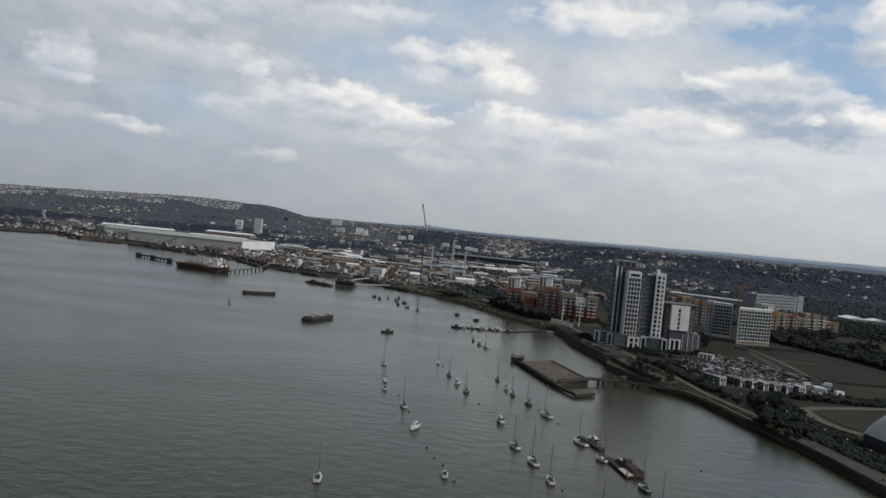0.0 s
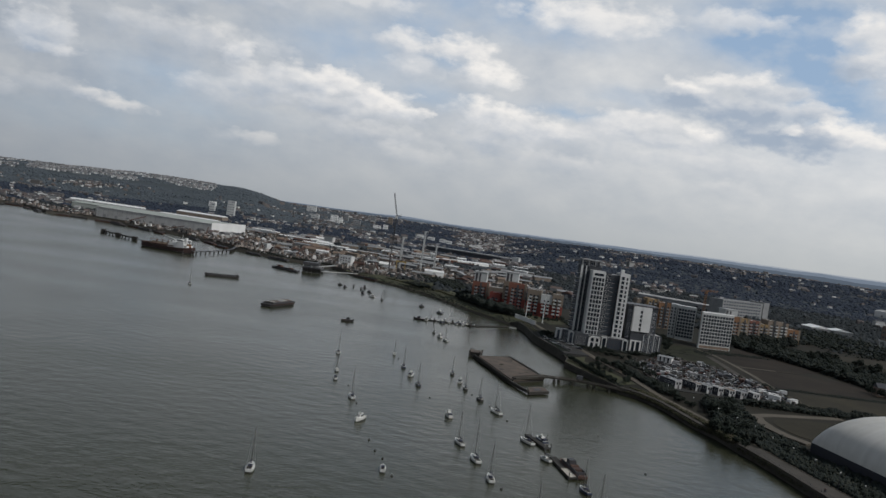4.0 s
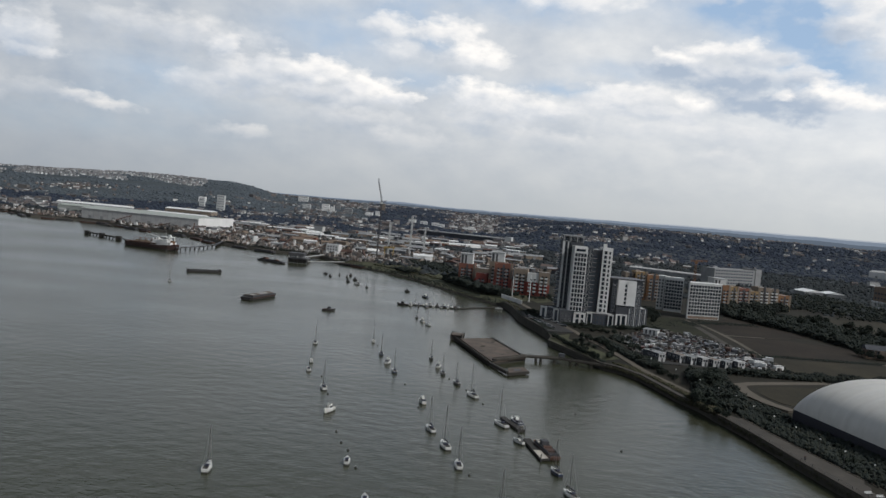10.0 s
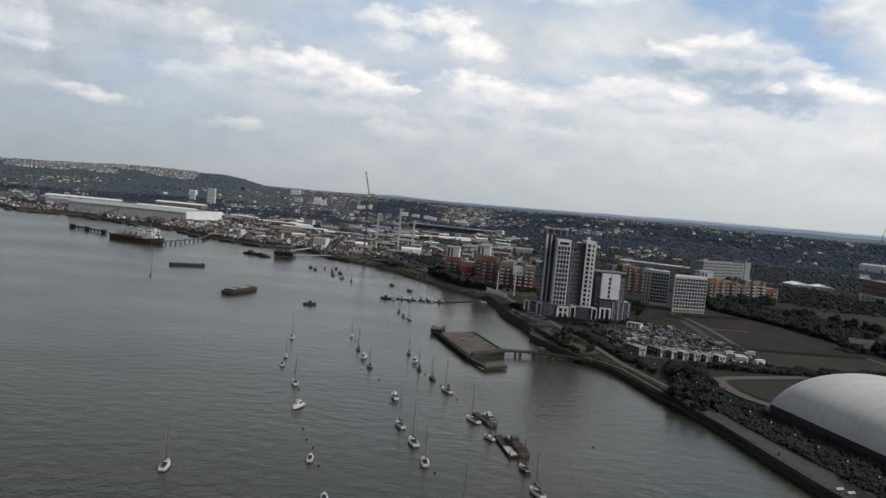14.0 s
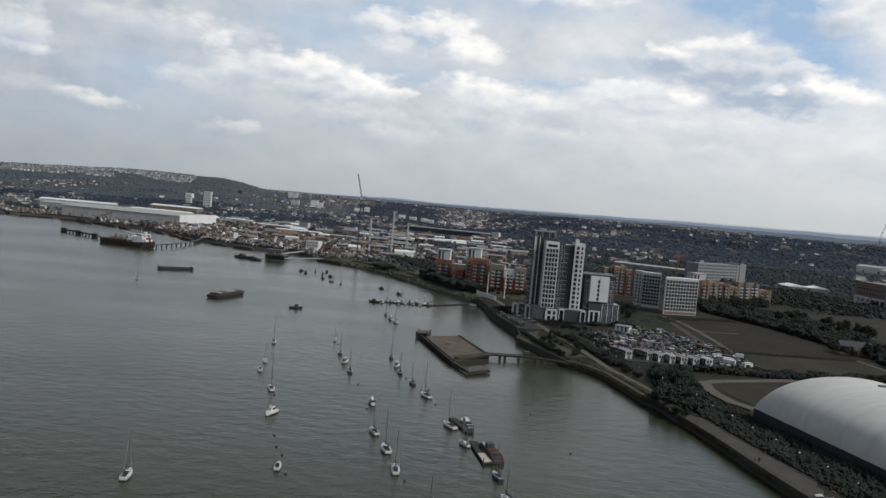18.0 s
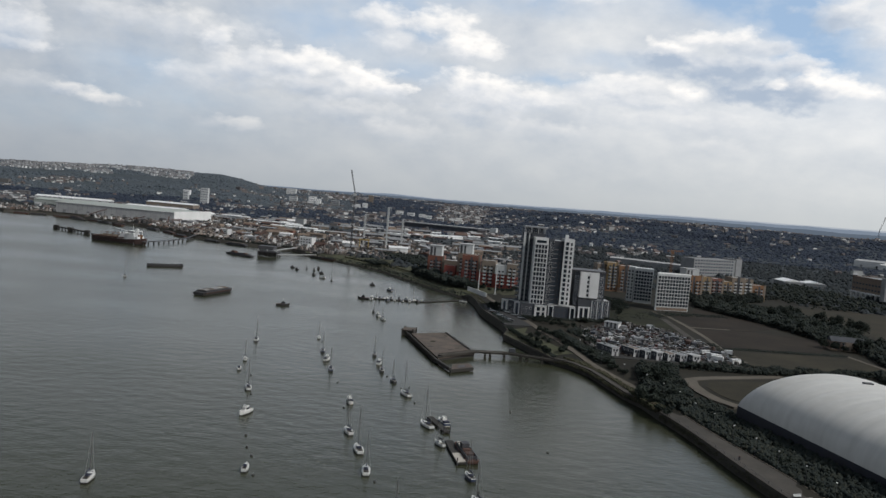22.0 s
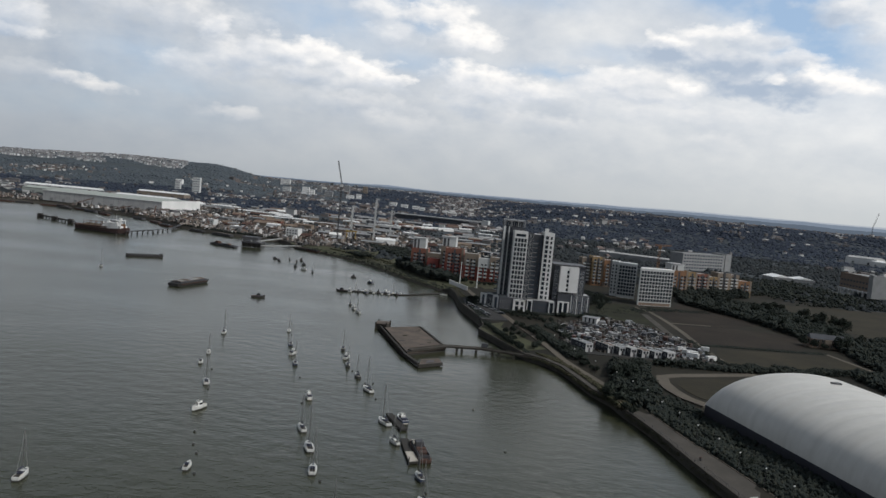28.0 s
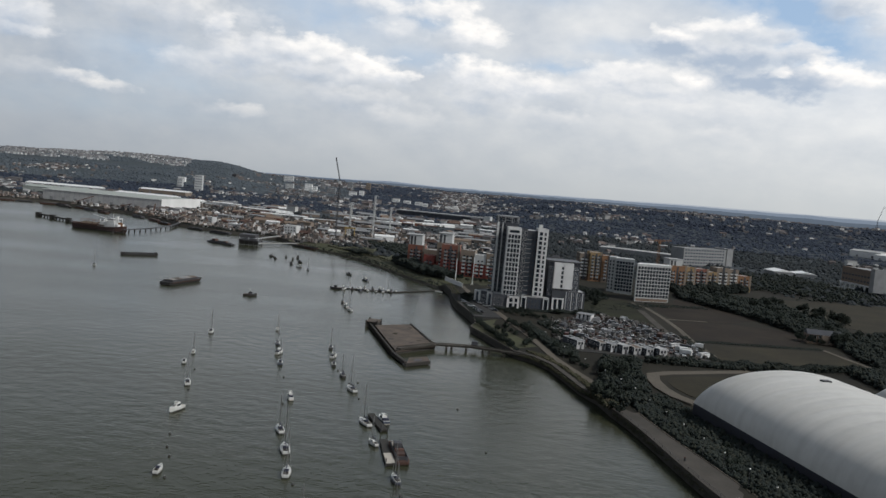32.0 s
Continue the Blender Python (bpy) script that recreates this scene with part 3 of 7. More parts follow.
def thing(name, label, category, m=None, group="", kind=""):
    ob = new(name)
    ob.empty_display_size = 0.5
    if m is not None:
        ob.matrix_basis = m
    return tagged(ob, label, category, group, kind)


def setting(name, b, mats, label, category="ground"):
    return tagged(part(name, b, mats), label, category, "", "structure")


# ---------------------------------------------------------------- ground, river, distance
HUB = (-300.0, 200.0)
SHORE = [(147, 204), (140.3, 244), (138.3, 257), (136.6, 270), (135.2, 283), (133.6, 297), (131.6, 311), (128.6, 326), (126.5, 342), (121.8, 356), (118.4, 376), (115, 395), (108.8, 409), (101, 417), (81, 479), (84.5, 496), (82, 516), (78.5, 536), (74.2, 559),
         (71.6, 580), (70, 620), (66, 646), (57, 657), (45.8, 678), (33, 704), (19.5, 733), (1.4, 772), (-19.6, 822), (-46.8, 860), (-70, 886), (-96, 912), (-132, 977), (-199, 1004),
         (-268, 1051), (-333, 1134), (-395, 1194), (-469, 1235), (-531, 1278), (-575, 1280), (-626, 1262), (-715, 1360), (-754, 1358), (-801, 1337),
         (-1000, 1330), (-1150, 800), (-1150, 100), (-900, -500), (-300, -700), (160, -560), (175, -60), (160, 100)]


def smooth(a, b, v):
    v = min(1.0, max(0.0, (v - a) / (b - a)))
    return v * v * (3 - 2 * v)


def shore_x(y):
    """Where the near bank's wall stands at that y."""
    for (x0, y0), (x1, y1) in zip(SHORE[:20], SHORE[1:20]):
        if y0 <= y <= y1:
            return x0 + (x1 - x0) * (y - y0) / (y1 - y0)
    return x0


def land_height(x, y):
    r = math.hypot(x - 30, y)
    a = math.degrees(math.atan2(x - 30, y))
    east = smooth(2, 9, a)
    far = (1 - east) * 59 * smooth(1800, 4500, r) + east * 60 * smooth(1500, 2900, r)
    hill = 44 * math.exp(-((min(a, -18.0) + 18) / 11) ** 2) * (1 - smooth(-15.6, -11.4, a)) * smooth(2200, 3800, r)
    bumps = smooth(1600, 2600, r) * (7 * noise.noise((x / 420, y / 420, 0)) + 3.0 * noise.noise((x / 130, y / 130, 3)))
    quay = 0
    if 100 < y < 350 and 100 < x < 180:
        quay = 1.9 * (1 - smooth(324, 350, y)) * (1 - smooth(150, 176, x))
    if 320 < y < 522 and 60 < x < 160:
        quay = max(quay, 1.9 * smooth(320, 340, y) * (1 - smooth(494, 522, y)) * (1 - min(1.0, max(0.0, (x - shore_x(y)) / 38))))
    return 5 + far + hill + bumps - quay


angles = sorted([(math.atan2(y - HUB[1], x - HUB[0]) % (2 * math.pi), math.hypot(x - HUB[0], y - HUB[1]), x, y) for x, y in SHORE])
stations = []
for i, (a0, r0, x0, y0) in enumerate(angles):
    a1, r1, x1, y1 = angles[(i + 1) % len(angles)]
    gap = (a1 - a0) % (2 * math.pi)
    n = max(1, int(math.degrees(gap) / (0.8 if a0 < 2.1 else 4)))
    stations += [(x0 + (x1 - x0) * k / n, y0 + (y1 - y0) * k / n) for k in range(n)]
SHARE = [0, 0, 0.004, 0.01, 0.02, 0.035, 0.055, 0.08, 0.11, 0.145, 0.185, 0.23, 0.28, 0.33, 0.38, 0.43, 0.48, 0.53, 0.58, 0.63, 0.68, 0.73, 0.78, 0.83, 0.88, 0.94, 1.0]
g = Build()
nr = len(SHARE)
for x, y in stations:
    d = Vector((x - HUB[0], y - HUB[1]))
    r, u = d.length, d.normalized()
    for k, s in enumerate(SHARE):
        rr = r + (4550 - r) * s
        if k == 1:
            rr = r + (0.3 if y < 655 else 6.0)
        px, py = HUB[0] + u.x * rr, HUB[1] + u.y * rr
        g.v.append((px, py, -3.0 if k == 0 else land_height(px, py) - (0 if y < 650 or k > 2 else 1.5 if x < -110 else 4.2 - k)))
ns = len(stations)
for i in range(ns):
    for k in range(nr - 1):
        a, b = i * nr + k, ((i + 1) % ns) * nr + k
        g.f.append((a, a + 1, b + 1, b))
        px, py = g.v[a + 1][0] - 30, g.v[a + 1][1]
        # the far hill takes the paler of the two haze-tinted grounds
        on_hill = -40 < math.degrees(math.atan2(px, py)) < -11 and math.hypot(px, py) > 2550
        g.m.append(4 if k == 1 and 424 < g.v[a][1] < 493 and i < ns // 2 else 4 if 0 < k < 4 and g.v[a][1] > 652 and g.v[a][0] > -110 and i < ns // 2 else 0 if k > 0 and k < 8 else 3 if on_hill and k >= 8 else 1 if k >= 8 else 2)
setting("ground", g, [EARTH, HAZY_WOODSIDE, WALLSTONE, HAZY_HILLSIDE, MEADOW], "flat riverside land of scrub and soil rising to haze-tinted wooded hills")

rv = Build()
R_OUT = 1900
rv.add([(HUB[0] + math.cos(i * 0.19635) * R_OUT, HUB[1] + math.sin(i * 0.19635) * R_OUT, 0) for i in range(32)], [tuple(range(32))])
setting("water", rv, [WATER], "broad grey-green tidal river with small ripples", "water")

# backdrop ridges glow, paler with distance, to stand in for haze
bk = Build()
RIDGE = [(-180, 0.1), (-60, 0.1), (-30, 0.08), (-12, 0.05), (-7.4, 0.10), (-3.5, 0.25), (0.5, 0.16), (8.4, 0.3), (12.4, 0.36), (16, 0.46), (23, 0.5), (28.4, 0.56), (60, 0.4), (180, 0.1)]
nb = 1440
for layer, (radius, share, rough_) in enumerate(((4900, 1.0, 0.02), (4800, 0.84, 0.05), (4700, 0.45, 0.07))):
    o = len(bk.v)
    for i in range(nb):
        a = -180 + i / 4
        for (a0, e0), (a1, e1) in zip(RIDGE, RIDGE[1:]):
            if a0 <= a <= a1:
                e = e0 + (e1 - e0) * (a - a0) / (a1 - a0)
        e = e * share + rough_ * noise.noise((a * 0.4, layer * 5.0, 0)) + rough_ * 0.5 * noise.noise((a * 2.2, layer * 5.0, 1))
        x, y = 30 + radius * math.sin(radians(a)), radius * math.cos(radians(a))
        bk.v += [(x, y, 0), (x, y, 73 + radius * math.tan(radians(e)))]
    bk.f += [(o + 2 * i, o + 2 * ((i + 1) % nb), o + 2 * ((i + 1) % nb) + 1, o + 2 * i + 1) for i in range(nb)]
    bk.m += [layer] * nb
setting("backdrop", bk, [FAR_PALE, FAR_BLUE, FAR_MID], "far ridges along the horizon, glowing in painted blue-grey haze", "distance")


def ribbon(pts, width, z0, z1, m=0, b=None):
    """A strip of even width along a plan line."""
    b = b or Build()
    L, R_ = [], []
    for i, p in enumerate(pts):
        a, c = Vector(pts[max(0, i - 1)]), Vector(pts[min(len(pts) - 1, i + 1)])
        t = (c - a).normalized()
        nrm = Vector((-t.y, t.x)) * width / 2
        L.append(Vector(p) + nrm)
        R_.append(Vector(p) - nrm)
    for i in range(len(pts) - 1):
        q = [R_[i], R_[i + 1], L[i + 1], L[i]]
        b.prism([(v.x, v.y) for v in q], z0, z1, m)
    return b


def draped(pts, width, over, under=0.8):
    """A strip along a plan line that lies on the ground."""
    fine = []
    for p, q in zip(pts, pts[1:]):
        n = max(1, int(math.dist(p, q) / 6))
        fine += [(p[0] + (q[0] - p[0]) * k / n, p[1] + (q[1] - p[1]) * k / n) for k in range(n)]
    fine.append(pts[-1])
    b = Build()
    for i, p in enumerate(fine):
        a, c = Vector(fine[max(0, i - 1)]), Vector(fine[min(len(fine) - 1, i + 1)])
        t = (c - a).normalized()
        z = land_height(*p)
        for s_ in (-0.5, 0.5):
            x, y = p[0] - t.y * width * s_, p[1] + t.x * width * s_
            b.v += [(x, y, z - under), (x, y, z + over)]
    for i in range(len(fine) - 1):
        a, c = 4 * i, 4 * i + 4
        b.f += [(a + 1, a + 3, c + 3, c + 1)[::-1], (a, a + 1, c + 1, c)[::-1], (a + 2, c + 2, c + 3, a + 3)[::-1], (a, c, c + 2, a + 2)[::-1]]
        b.m += [0] * 4
    e = 4 * (len(fine) - 1)
    b.f += [(0, 2, 3, 1), (e, e + 1, e + 3, e + 2)]
    b.m += [0, 0]
    return b


PROM_EDGE = [(x + 0.5, y) for x, y in SHORE[0:8]]
PROM_LAND = [(137.0, 330), (138.6, 317), (141.9, 296), (145.0, 281), (147.6, 268), (149.6, 257), (151.6, 246), (158, 204)]
PROM_FAR = [(131.6, 342), (127.4, 369), (122.5, 390), (118, 411), (113, 448), (107.4, 482), (103, 506), (98, 532), (91, 560), (86, 590), (83, 620), (79, 650)]
setting("pavement", Build().prism([(x + 0.2, y) for x, y in PROM_EDGE] + PROM_LAND, 2.2, 3.22), [PAVING], "broad paved riverside promenade", "path")
setting("pavement_2", draped(PROM_FAR, 3.6, 0.2), [SAND], "pale gravel riverside path", "path")
setting("pavement_3", draped([(102.2, 419), (110.4, 409.6), (116.4, 396), (119.8, 377), (123.2, 357), (127.8, 343)], 1.7, 0.25), [PAVING], "narrow walk along the river wall", "path")
setting("promenade_kerb", ribbon(PROM_LAND, 0.4, 2.6, 3.4), [SAND], "pale kerb along the promenade", "kerb")
setting("river_wall_coping", ribbon(PROM_EDGE, 0.6, 2.2, 3.42), [PAVING], "pale stone coping along the promenade wall", "wall")
setting("river_wall_coping_2", draped([(x + 0.5, y) for x, y in SHORE[8:19]], 0.6, 0.3), [PAVING], "pale stone coping along the river wall", "wall")
setting("road", ribbon([(205, 640), (211, 616), (211, 572), (209, 527), (204, 478), (203, 440)], 3.2, 4.5, 5.15), [SAND], "pale dirt track beside the fields", "track")
setting("road_2", ribbon([(203, 600), (198, 531), (195, 491), (196, 463), (192, 428)], 4.5, 4.5, 5.14), [PAVING], "worn grey access road", "road")
setting("road_3", ribbon([(209, 566), (240, 571)], 2.4, 4.5, 5.16), [SAND], "short pale farm track", "track")
setting("road_5", ribbon([(282, 497), (284, 471), (286, 453), (284, 432)], 3.0, 4.5, 5.17), [SAND], "pale dirt track beside scrub", "track")
setting("road_4", ribbon([(210, 411), (188, 401), (166, 391), (158, 385), (155.6, 374), (155.4, 360), (157.6, 348), (163, 338)], 5.6, 3.2, 5.14), [SAND], "gravel road round an oval green", "road")
for lift, (nm, pts, mm, lb) in enumerate((
        ("field", [(217, 560), (232, 565), (255, 573), (284, 600), (279, 622), (266, 656), (252, 690), (232, 640), (216, 622)], SOIL, "bare brown field beside a track"),
        ("field", [(208, 487), (217, 491), (268, 500), (294, 540), (289, 560), (255, 570), (232, 562), (213, 556)], SOIL, "bare brown field"),
        ("field", [(203, 412), (228, 420), (262, 432), (285, 446), (282, 486), (264, 488), (213, 477), (206, 458)], DRYGRASS, "mown dry grass field"),
        ("field", [(337, 640), (350, 610), (360, 578), (560, 690), (490, 790), (420, 776), (375, 768), (308, 742), (338, 700)], DRYGRASS, "dry open grassland"),
        ("green", [(161, 372), (161.5, 360), (164, 350), (170, 345), (197, 394), (182, 391), (166, 384)], DRYGRASS, "oval of dry grass inside a gravel road"),
        ("green", [(150, 590), (166, 562), (178, 540), (193, 506), (196, 540), (200, 605), (203, 648), (180, 640)], GRASS, "rough grass beside a housing block"),
        ("car_park", [(76, 555), (84, 505), (100, 508), (98, 530), (88, 560), (80, 590), (75, 590)], ASPHALT, "small riverside car park"),
        ("yard", [(127, 440), (132, 424), (197, 424), (201, 494), (191, 537), (170, 559), (129, 515)], YARD, "crowded grey yard of huts and vehicles"),
        ("works_yard", [(-128, 985), (-60, 925), (-30, 985), (-60, 1080), (-200, 1120), (-330, 1230), (-345, 1160), (-270, 1065), (-199, 1018)], RUSTYARD, "brown rusty ground of the riverside works"),
        ("marsh", [(-62, 912), (-36, 882), (-4, 842), (18, 794), (36, 754), (50, 722), (60, 704), (70, 700), (44, 800), (15, 985), (-35, 975)], MEADOW, "green marshy river bank"))):
    setting(nm, Build().prism(pts, 4.0, 5.04 + 0.007 * lift), [mm], lb, nm.replace("_", " "))


# ---------------------------------------------------------------- buildings
WINDOW_MESHES = {}


def window_meshes(w, h, style):
    key = (w, h, style)
    if key not in WINDOW_MESHES:
        fm = {"white": FRAMEWHITE, "dark": FRAMEDARK}[style.split("_")[0]]
        gm = TINTED if style.endswith("pale") else GLASS
        e = 0.09
        fr = Build()
        fr.box(-w / 2, -0.12, 0, w / 2, 0.0, e).box(-w / 2, -0.12, h - e, w / 2, 0.0, h)
        fr.box(-w / 2, -0.12, e, -w / 2 + e, 0.0, h - e).box(w / 2 - e, -0.12, e, w / 2, 0.0, h - e)
        pn = Build().box(-w / 2 + e, -0.04, e, w / 2 - e, -0.004, h - e)
        WINDOW_MESHES[key] = (fr.mesh("window_frame", [fm]), pn.mesh("pane", [gm]))
    return WINDOW_MESHES[key]


def windows(parent, x0, dx, nx, z0, dz, nz, w, h, y=0.0, turn=0, style="dark", at_x=0.0, skip=None):
    """A grid of windows on a face: turn 0 looks to -y, 90 to +x, -90 to -x (then x runs along the depth and at_x is the face)."""
    fm, pm = window_meshes(w, h, style)
    for i in range(nx):
        for k in range(nz):
            if skip and skip(i, k):
                continue
            u, z = x0 + i * dx, z0 + k * dz
            m = pose(u, y, z) if turn == 0 else pose(at_x, u, z, 0, 0, turn)
            wd = part("window", fm, None, parent, m=m)
            part("pane", pm, None, wd)


def walls(parent, x0, y0, z0, x1, y1, z1, m, name="wall", parapet=0.0, roof=None):
    b = Build().box(x0, y0, z0, x1, y1, z1)
    o = part(name, b, [m], parent)
    if roof:
        part("roof", Build().box(x0 + 0.4, y0 + 0.4, z1 + 0.004, x1 - 0.4, y1 - 0.4, z1 + 0.18), [roof], parent)
    if parapet:
        p = Build()
        p.box(x0, y0, z1, x1, y0 + 0.35, z1 + parapet).box(x0, y1 - 0.35, z1, x1, y1, z1 + parapet)
        p.box(x0, y0 + 0.35, z1, x0 + 0.35, y1 - 0.35, z1 + parapet).box(x1 - 0.35, y0 + 0.35, z1, x1, y1 - 0.35, z1 + parapet)
        part("parapet", p, [m], parent)
    return o


def balcony(parent, x, y, z, w, d, rail=TINTED):
    o = part("balcony", Build().box(x, y - d, z, x + w, y, z + 0.2), [WHITE_DULL], parent)
    r = Build().box(x, y - d, z + 0.2, x + w, y - d + 0.06, z + 1.25).box(x, y - d + 0.06, z + 0.2, x + 0.06, y, z + 1.25).box(x + w - 0.06, y - d + 0.06, z + 0.2, x + w, y, z + 1.25)
    part("railing", r, [rail], o)


# residential tower of white slabs round a dark core
tower = thing("apartment_tower", "tall white and dark grey apartment tower on a brick podium", "apartment tower", pose(96.2, 553, 5))
walls(tower, 0.3, 13, 0, 13.8, 28, 53.5, DARKBRICK, "core_wall")
crown = Build()
for cx in (0.0, 4.4, 8.9, 13.2):
    crown.box(cx, 12.6, 53.5, cx + 0.7, 13.2, 57.0)
    crown.box(cx, 27.4, 53.5, cx + 0.7, 28.0, 57.0)
crown.box(0.0, 12.6, 57.0, 13.9, 28.0, 57.9)
part("crown_canopy", crown, [MIDGREY], tower)
part("penthouse", Build().box(1.4, 14.6, 53.5, 12.5, 26, 57.0), [DARKBRICK], tower)
part("corner_pier", Build().box(-0.1, 12.7, 6, 1.3, 13.0, 53.5).box(3.2, 12.72, 6, 3.9, 13.0, 53.5), [WHITE_DULL], tower)
windows(tower, 2.2, 2.6, 2, 8.2, 3.05, 15, 1.3, 1.9, y=12.95)
for k in range(14):
    balcony(tower, -2.6, 17.5, 8 + k * 3.05, 2.6, 4.0)
walls(tower, 6.3, 0, 8.2, 14.9, 13, 50.4, WHITE, "white_slab", 0.9, PALEGREY)
windows(tower, 7.6, 2.0, 4, 8.7, 2.98, 13, 1.55, 2.3, style="dark")
part("top_window_band", Build().box(7.4, -0.06, 48.0, 13.6, 0.0, 49.7), [GLASS], tower)
walls(tower, 14.9, 2.5, 8.2, 19.0, 13, 50.2, DARKBRICK, "grey_return", 0.6, PALEGREY)
windows(tower, 16.0, 2.0, 2, 8.7, 2.98, 14, 1.4, 2.2, y=2.5, style="white")
walls(tower, 19.0, 9.0, 8.2, 26.2, 26, 49.8, DARKBRICK, "dark_recess", 0.0, PALEGREY)
windows(tower, 20.2, 2.3, 3, 9.0, 2.98, 13, 1.4, 1.9, y=9.0, style="dark_pale")
for k in range(13):
    balcony(tower, 19.1, 9.0, 8.4 + k * 2.98, 3.4, 1.9, TINTED)
walls(tower, 26.2, 6.5, 8.2, 32.8, 22, 50.8, WHITE, "white_wing", 0.9, PALEGREY)
windows(tower, 28.2, 2.0, 1, 8.7, 2.98, 14, 1.9, 2.2, y=6.5)
windows(tower, 10.0, 4.0, 3, 8.9, 2.98, 14, 1.3, 1.75, turn=90, at_x=32.8)
part("roof_plant", Build().box(26.8, 9, 51.7, 29, 12, 54.2), [WHITE], tower)
for k in range(13):
    part("slab_edge", Build().box(6.25, -0.05, 10.95 + k * 2.98, 14.95, -0.004, 11.2 + k * 2.98), [WHITE_DULL], tower)
windows(tower, 2.2, 2.6, 4, 54.0, 3.0, 1, 1.7, 2.4, y=14.6, style="white_pale")
windows(tower, 31.0, 2.0, 1, 8.7, 2.98, 14, 1.2, 1.9, y=6.5)
# podium
walls(tower, 0.5, -1.2, 0, 17.5, 12.6, 8.0, DARKBRICK, "podium", 0.5, PALEGREY)
en = Build().box(9.6, -2.0, 0, 11.0, -1.2, 7.6).box(13.2, -2.0, 0, 14.5, -1.2, 7.6).box(16.2, -2.0, 0, 17.4, -1.2, 7.6).box(9.6, -2.0, 6.6, 17.4, -1.2, 7.9).box(11.0, -2.0, 3.4, 16.2, -1.2, 4.1)
part("entrance_surround", en, [WHITE], tower, "white framed entrance")
part("entrance_glazing", Build().box(11.0, -1.35, 0, 16.2, -1.21, 6.6), [GLASS], tower)
walls(tower, 17.5, 0.5, 0, 37, 12.4, 7.6, DARKBRICK, "podium", 0.4, PALEGREY)
for k in (0, 3):
    x0 = 18.6 + k * 4.7
    part("white_bay", Build().box(x0, -0.5, 0, x0 + 0.55, 0.5, 7.9).box(x0 + 2.9, -0.5, 0, x0 + 3.45, 0.5, 7.9).box(x0 + 0.55, -0.5, 7.3, x0 + 2.9, 0.5, 7.9), [WHITE_DULL], tower)
    part("bay_glazing", Build().box(x0 + 0.55, 0.1, 0.2, x0 + 2.9, 0.49, 7.3), [GLASS], tower)
windows(tower, 2.2, 2.4, 3, 1.2, 3.2, 2, 1.3, 1.8, y=-1.2, style="white")
windows(tower, 23.8, 2.2, 4, 1.0, 3.3, 2, 1.4, 2.2, y=0.5, style="dark_pale")
# low wing by the water
lw = thing("apartment_house", "low dark brick apartment house with white bays", "apartment house", pose(85.5, 569, 5, 0, 0, -42))
walls(lw, 0, 0, 0, 21, 11, 7.5, DARKBRICK, "wall", 0.5, PALEGREY)
for bx in (1.0, 11.5):
    part("white_bay", Build().box(bx, -1.2, 0, bx + 1.0, 0, 8.2).box(bx + 3.6, -1.2, 0, bx + 4.6, 0, 8.2).box(bx + 1.0, -1.2, 7.2, bx + 3.6, 0, 8.2), [WHITE], lw)
    part("bay_glazing", Build().box(bx + 1.0, -0.3, 0, bx + 3.6, -0.02, 7.2), [TINTED], lw)
windows(lw, 7.2, 2.2, 2, 1.2, 3.0, 2, 1.3, 1.6, style="white")
windows(lw, 17.5, 2.2, 2, 1.2, 3.0, 2, 1.3, 1.6, style="white")

# mid-rise with a blank white panel
mid = thing("apartment_block", "white-panelled mid-rise apartment block with dark brick base", "apartment block", pose(132, 561, 5, 0, 0, 2))
walls(mid, 0, 3, 0, 20.5, 22, 31.2, DARKBRICK, "wall", 0.0, PALEGREY)
part("roof_slab", Build().box(-0.8, 2.0, 31.45, 21.0, 22.5, 32.0), [FRAMEDARK], mid)
part("white_panel", Build().box(3.4, 0.0, 14.2, 7.8, 3.0, 31.0).box(9.6, 0.0, 14.2, 15.6, 3.0, 31.0).box(7.8, 0.25, 14.2, 9.6, 3.0, 31.0), [WHITE], mid)
windows(mid, 8.7, 1, 1, 15.0, 2.9, 5, 1.3, 1.9, y=0.25)
windows(mid, 1.0, 1.4, 2, 9.0, 2.9, 7, 1.0, 1.8, y=3.0, style="white_pale")
windows(mid, 17.0, 1.8, 2, 12.0, 2.9, 6, 1.2, 1.8, y=3.0, style="white_pale")
walls(mid, 3, -0.6, 0, 24.5, 16, 12.6, DARKBRICK, "base", 0.4, PALEGREY)
part("base_frame", Build().box(3.4, -1.3, 0, 4.5, -0.6, 7.4).box(6.6, -1.3, 0, 7.5, -0.6, 7.4).box(10.0, -1.3, 0, 11.0, -0.6, 7.4).box(3.4, -1.3, 7.4, 11.0, -0.6, 8.2), [WHITE], mid)
part("base_glazing", Build().box(4.5, -0.8, 0, 10.0, -0.61, 7.4), [GLASS], mid)
windows(mid, 13.0, 2.4, 5, 1.0, 3.0, 4, 1.6, 2.2, y=-0.6, style="white_pale")
for k in range(4):
    part("pale_fin", Build().box(12.0 + k * 3.6, -1.0, 0.4, 12.4 + k * 3.6, -0.61, 12.4), [WHITE_DULL], mid)

# pale hall-of-flats with a square window grid
blk = thing("apartment_block", "pale apartment block with a regular grid of windows", "apartment block", pose(210.6, 653.5, 5, 0, 0, 16))
BLKPLAN = [(0, 0), (28.6, 0), (28.6, 16), (11, 16), (1.6, 4.2)]
part("wall", Build().prism(BLKPLAN, 0, 27.6), [WHITE_DULL], blk)
part("roof", Build().prism([(0.5, 0.4), (28.2, 0.4), (28.2, 15.6), (11.2, 15.6), (2.1, 4.1)], 27.604, 27.8), [ROOFWHITE], blk)
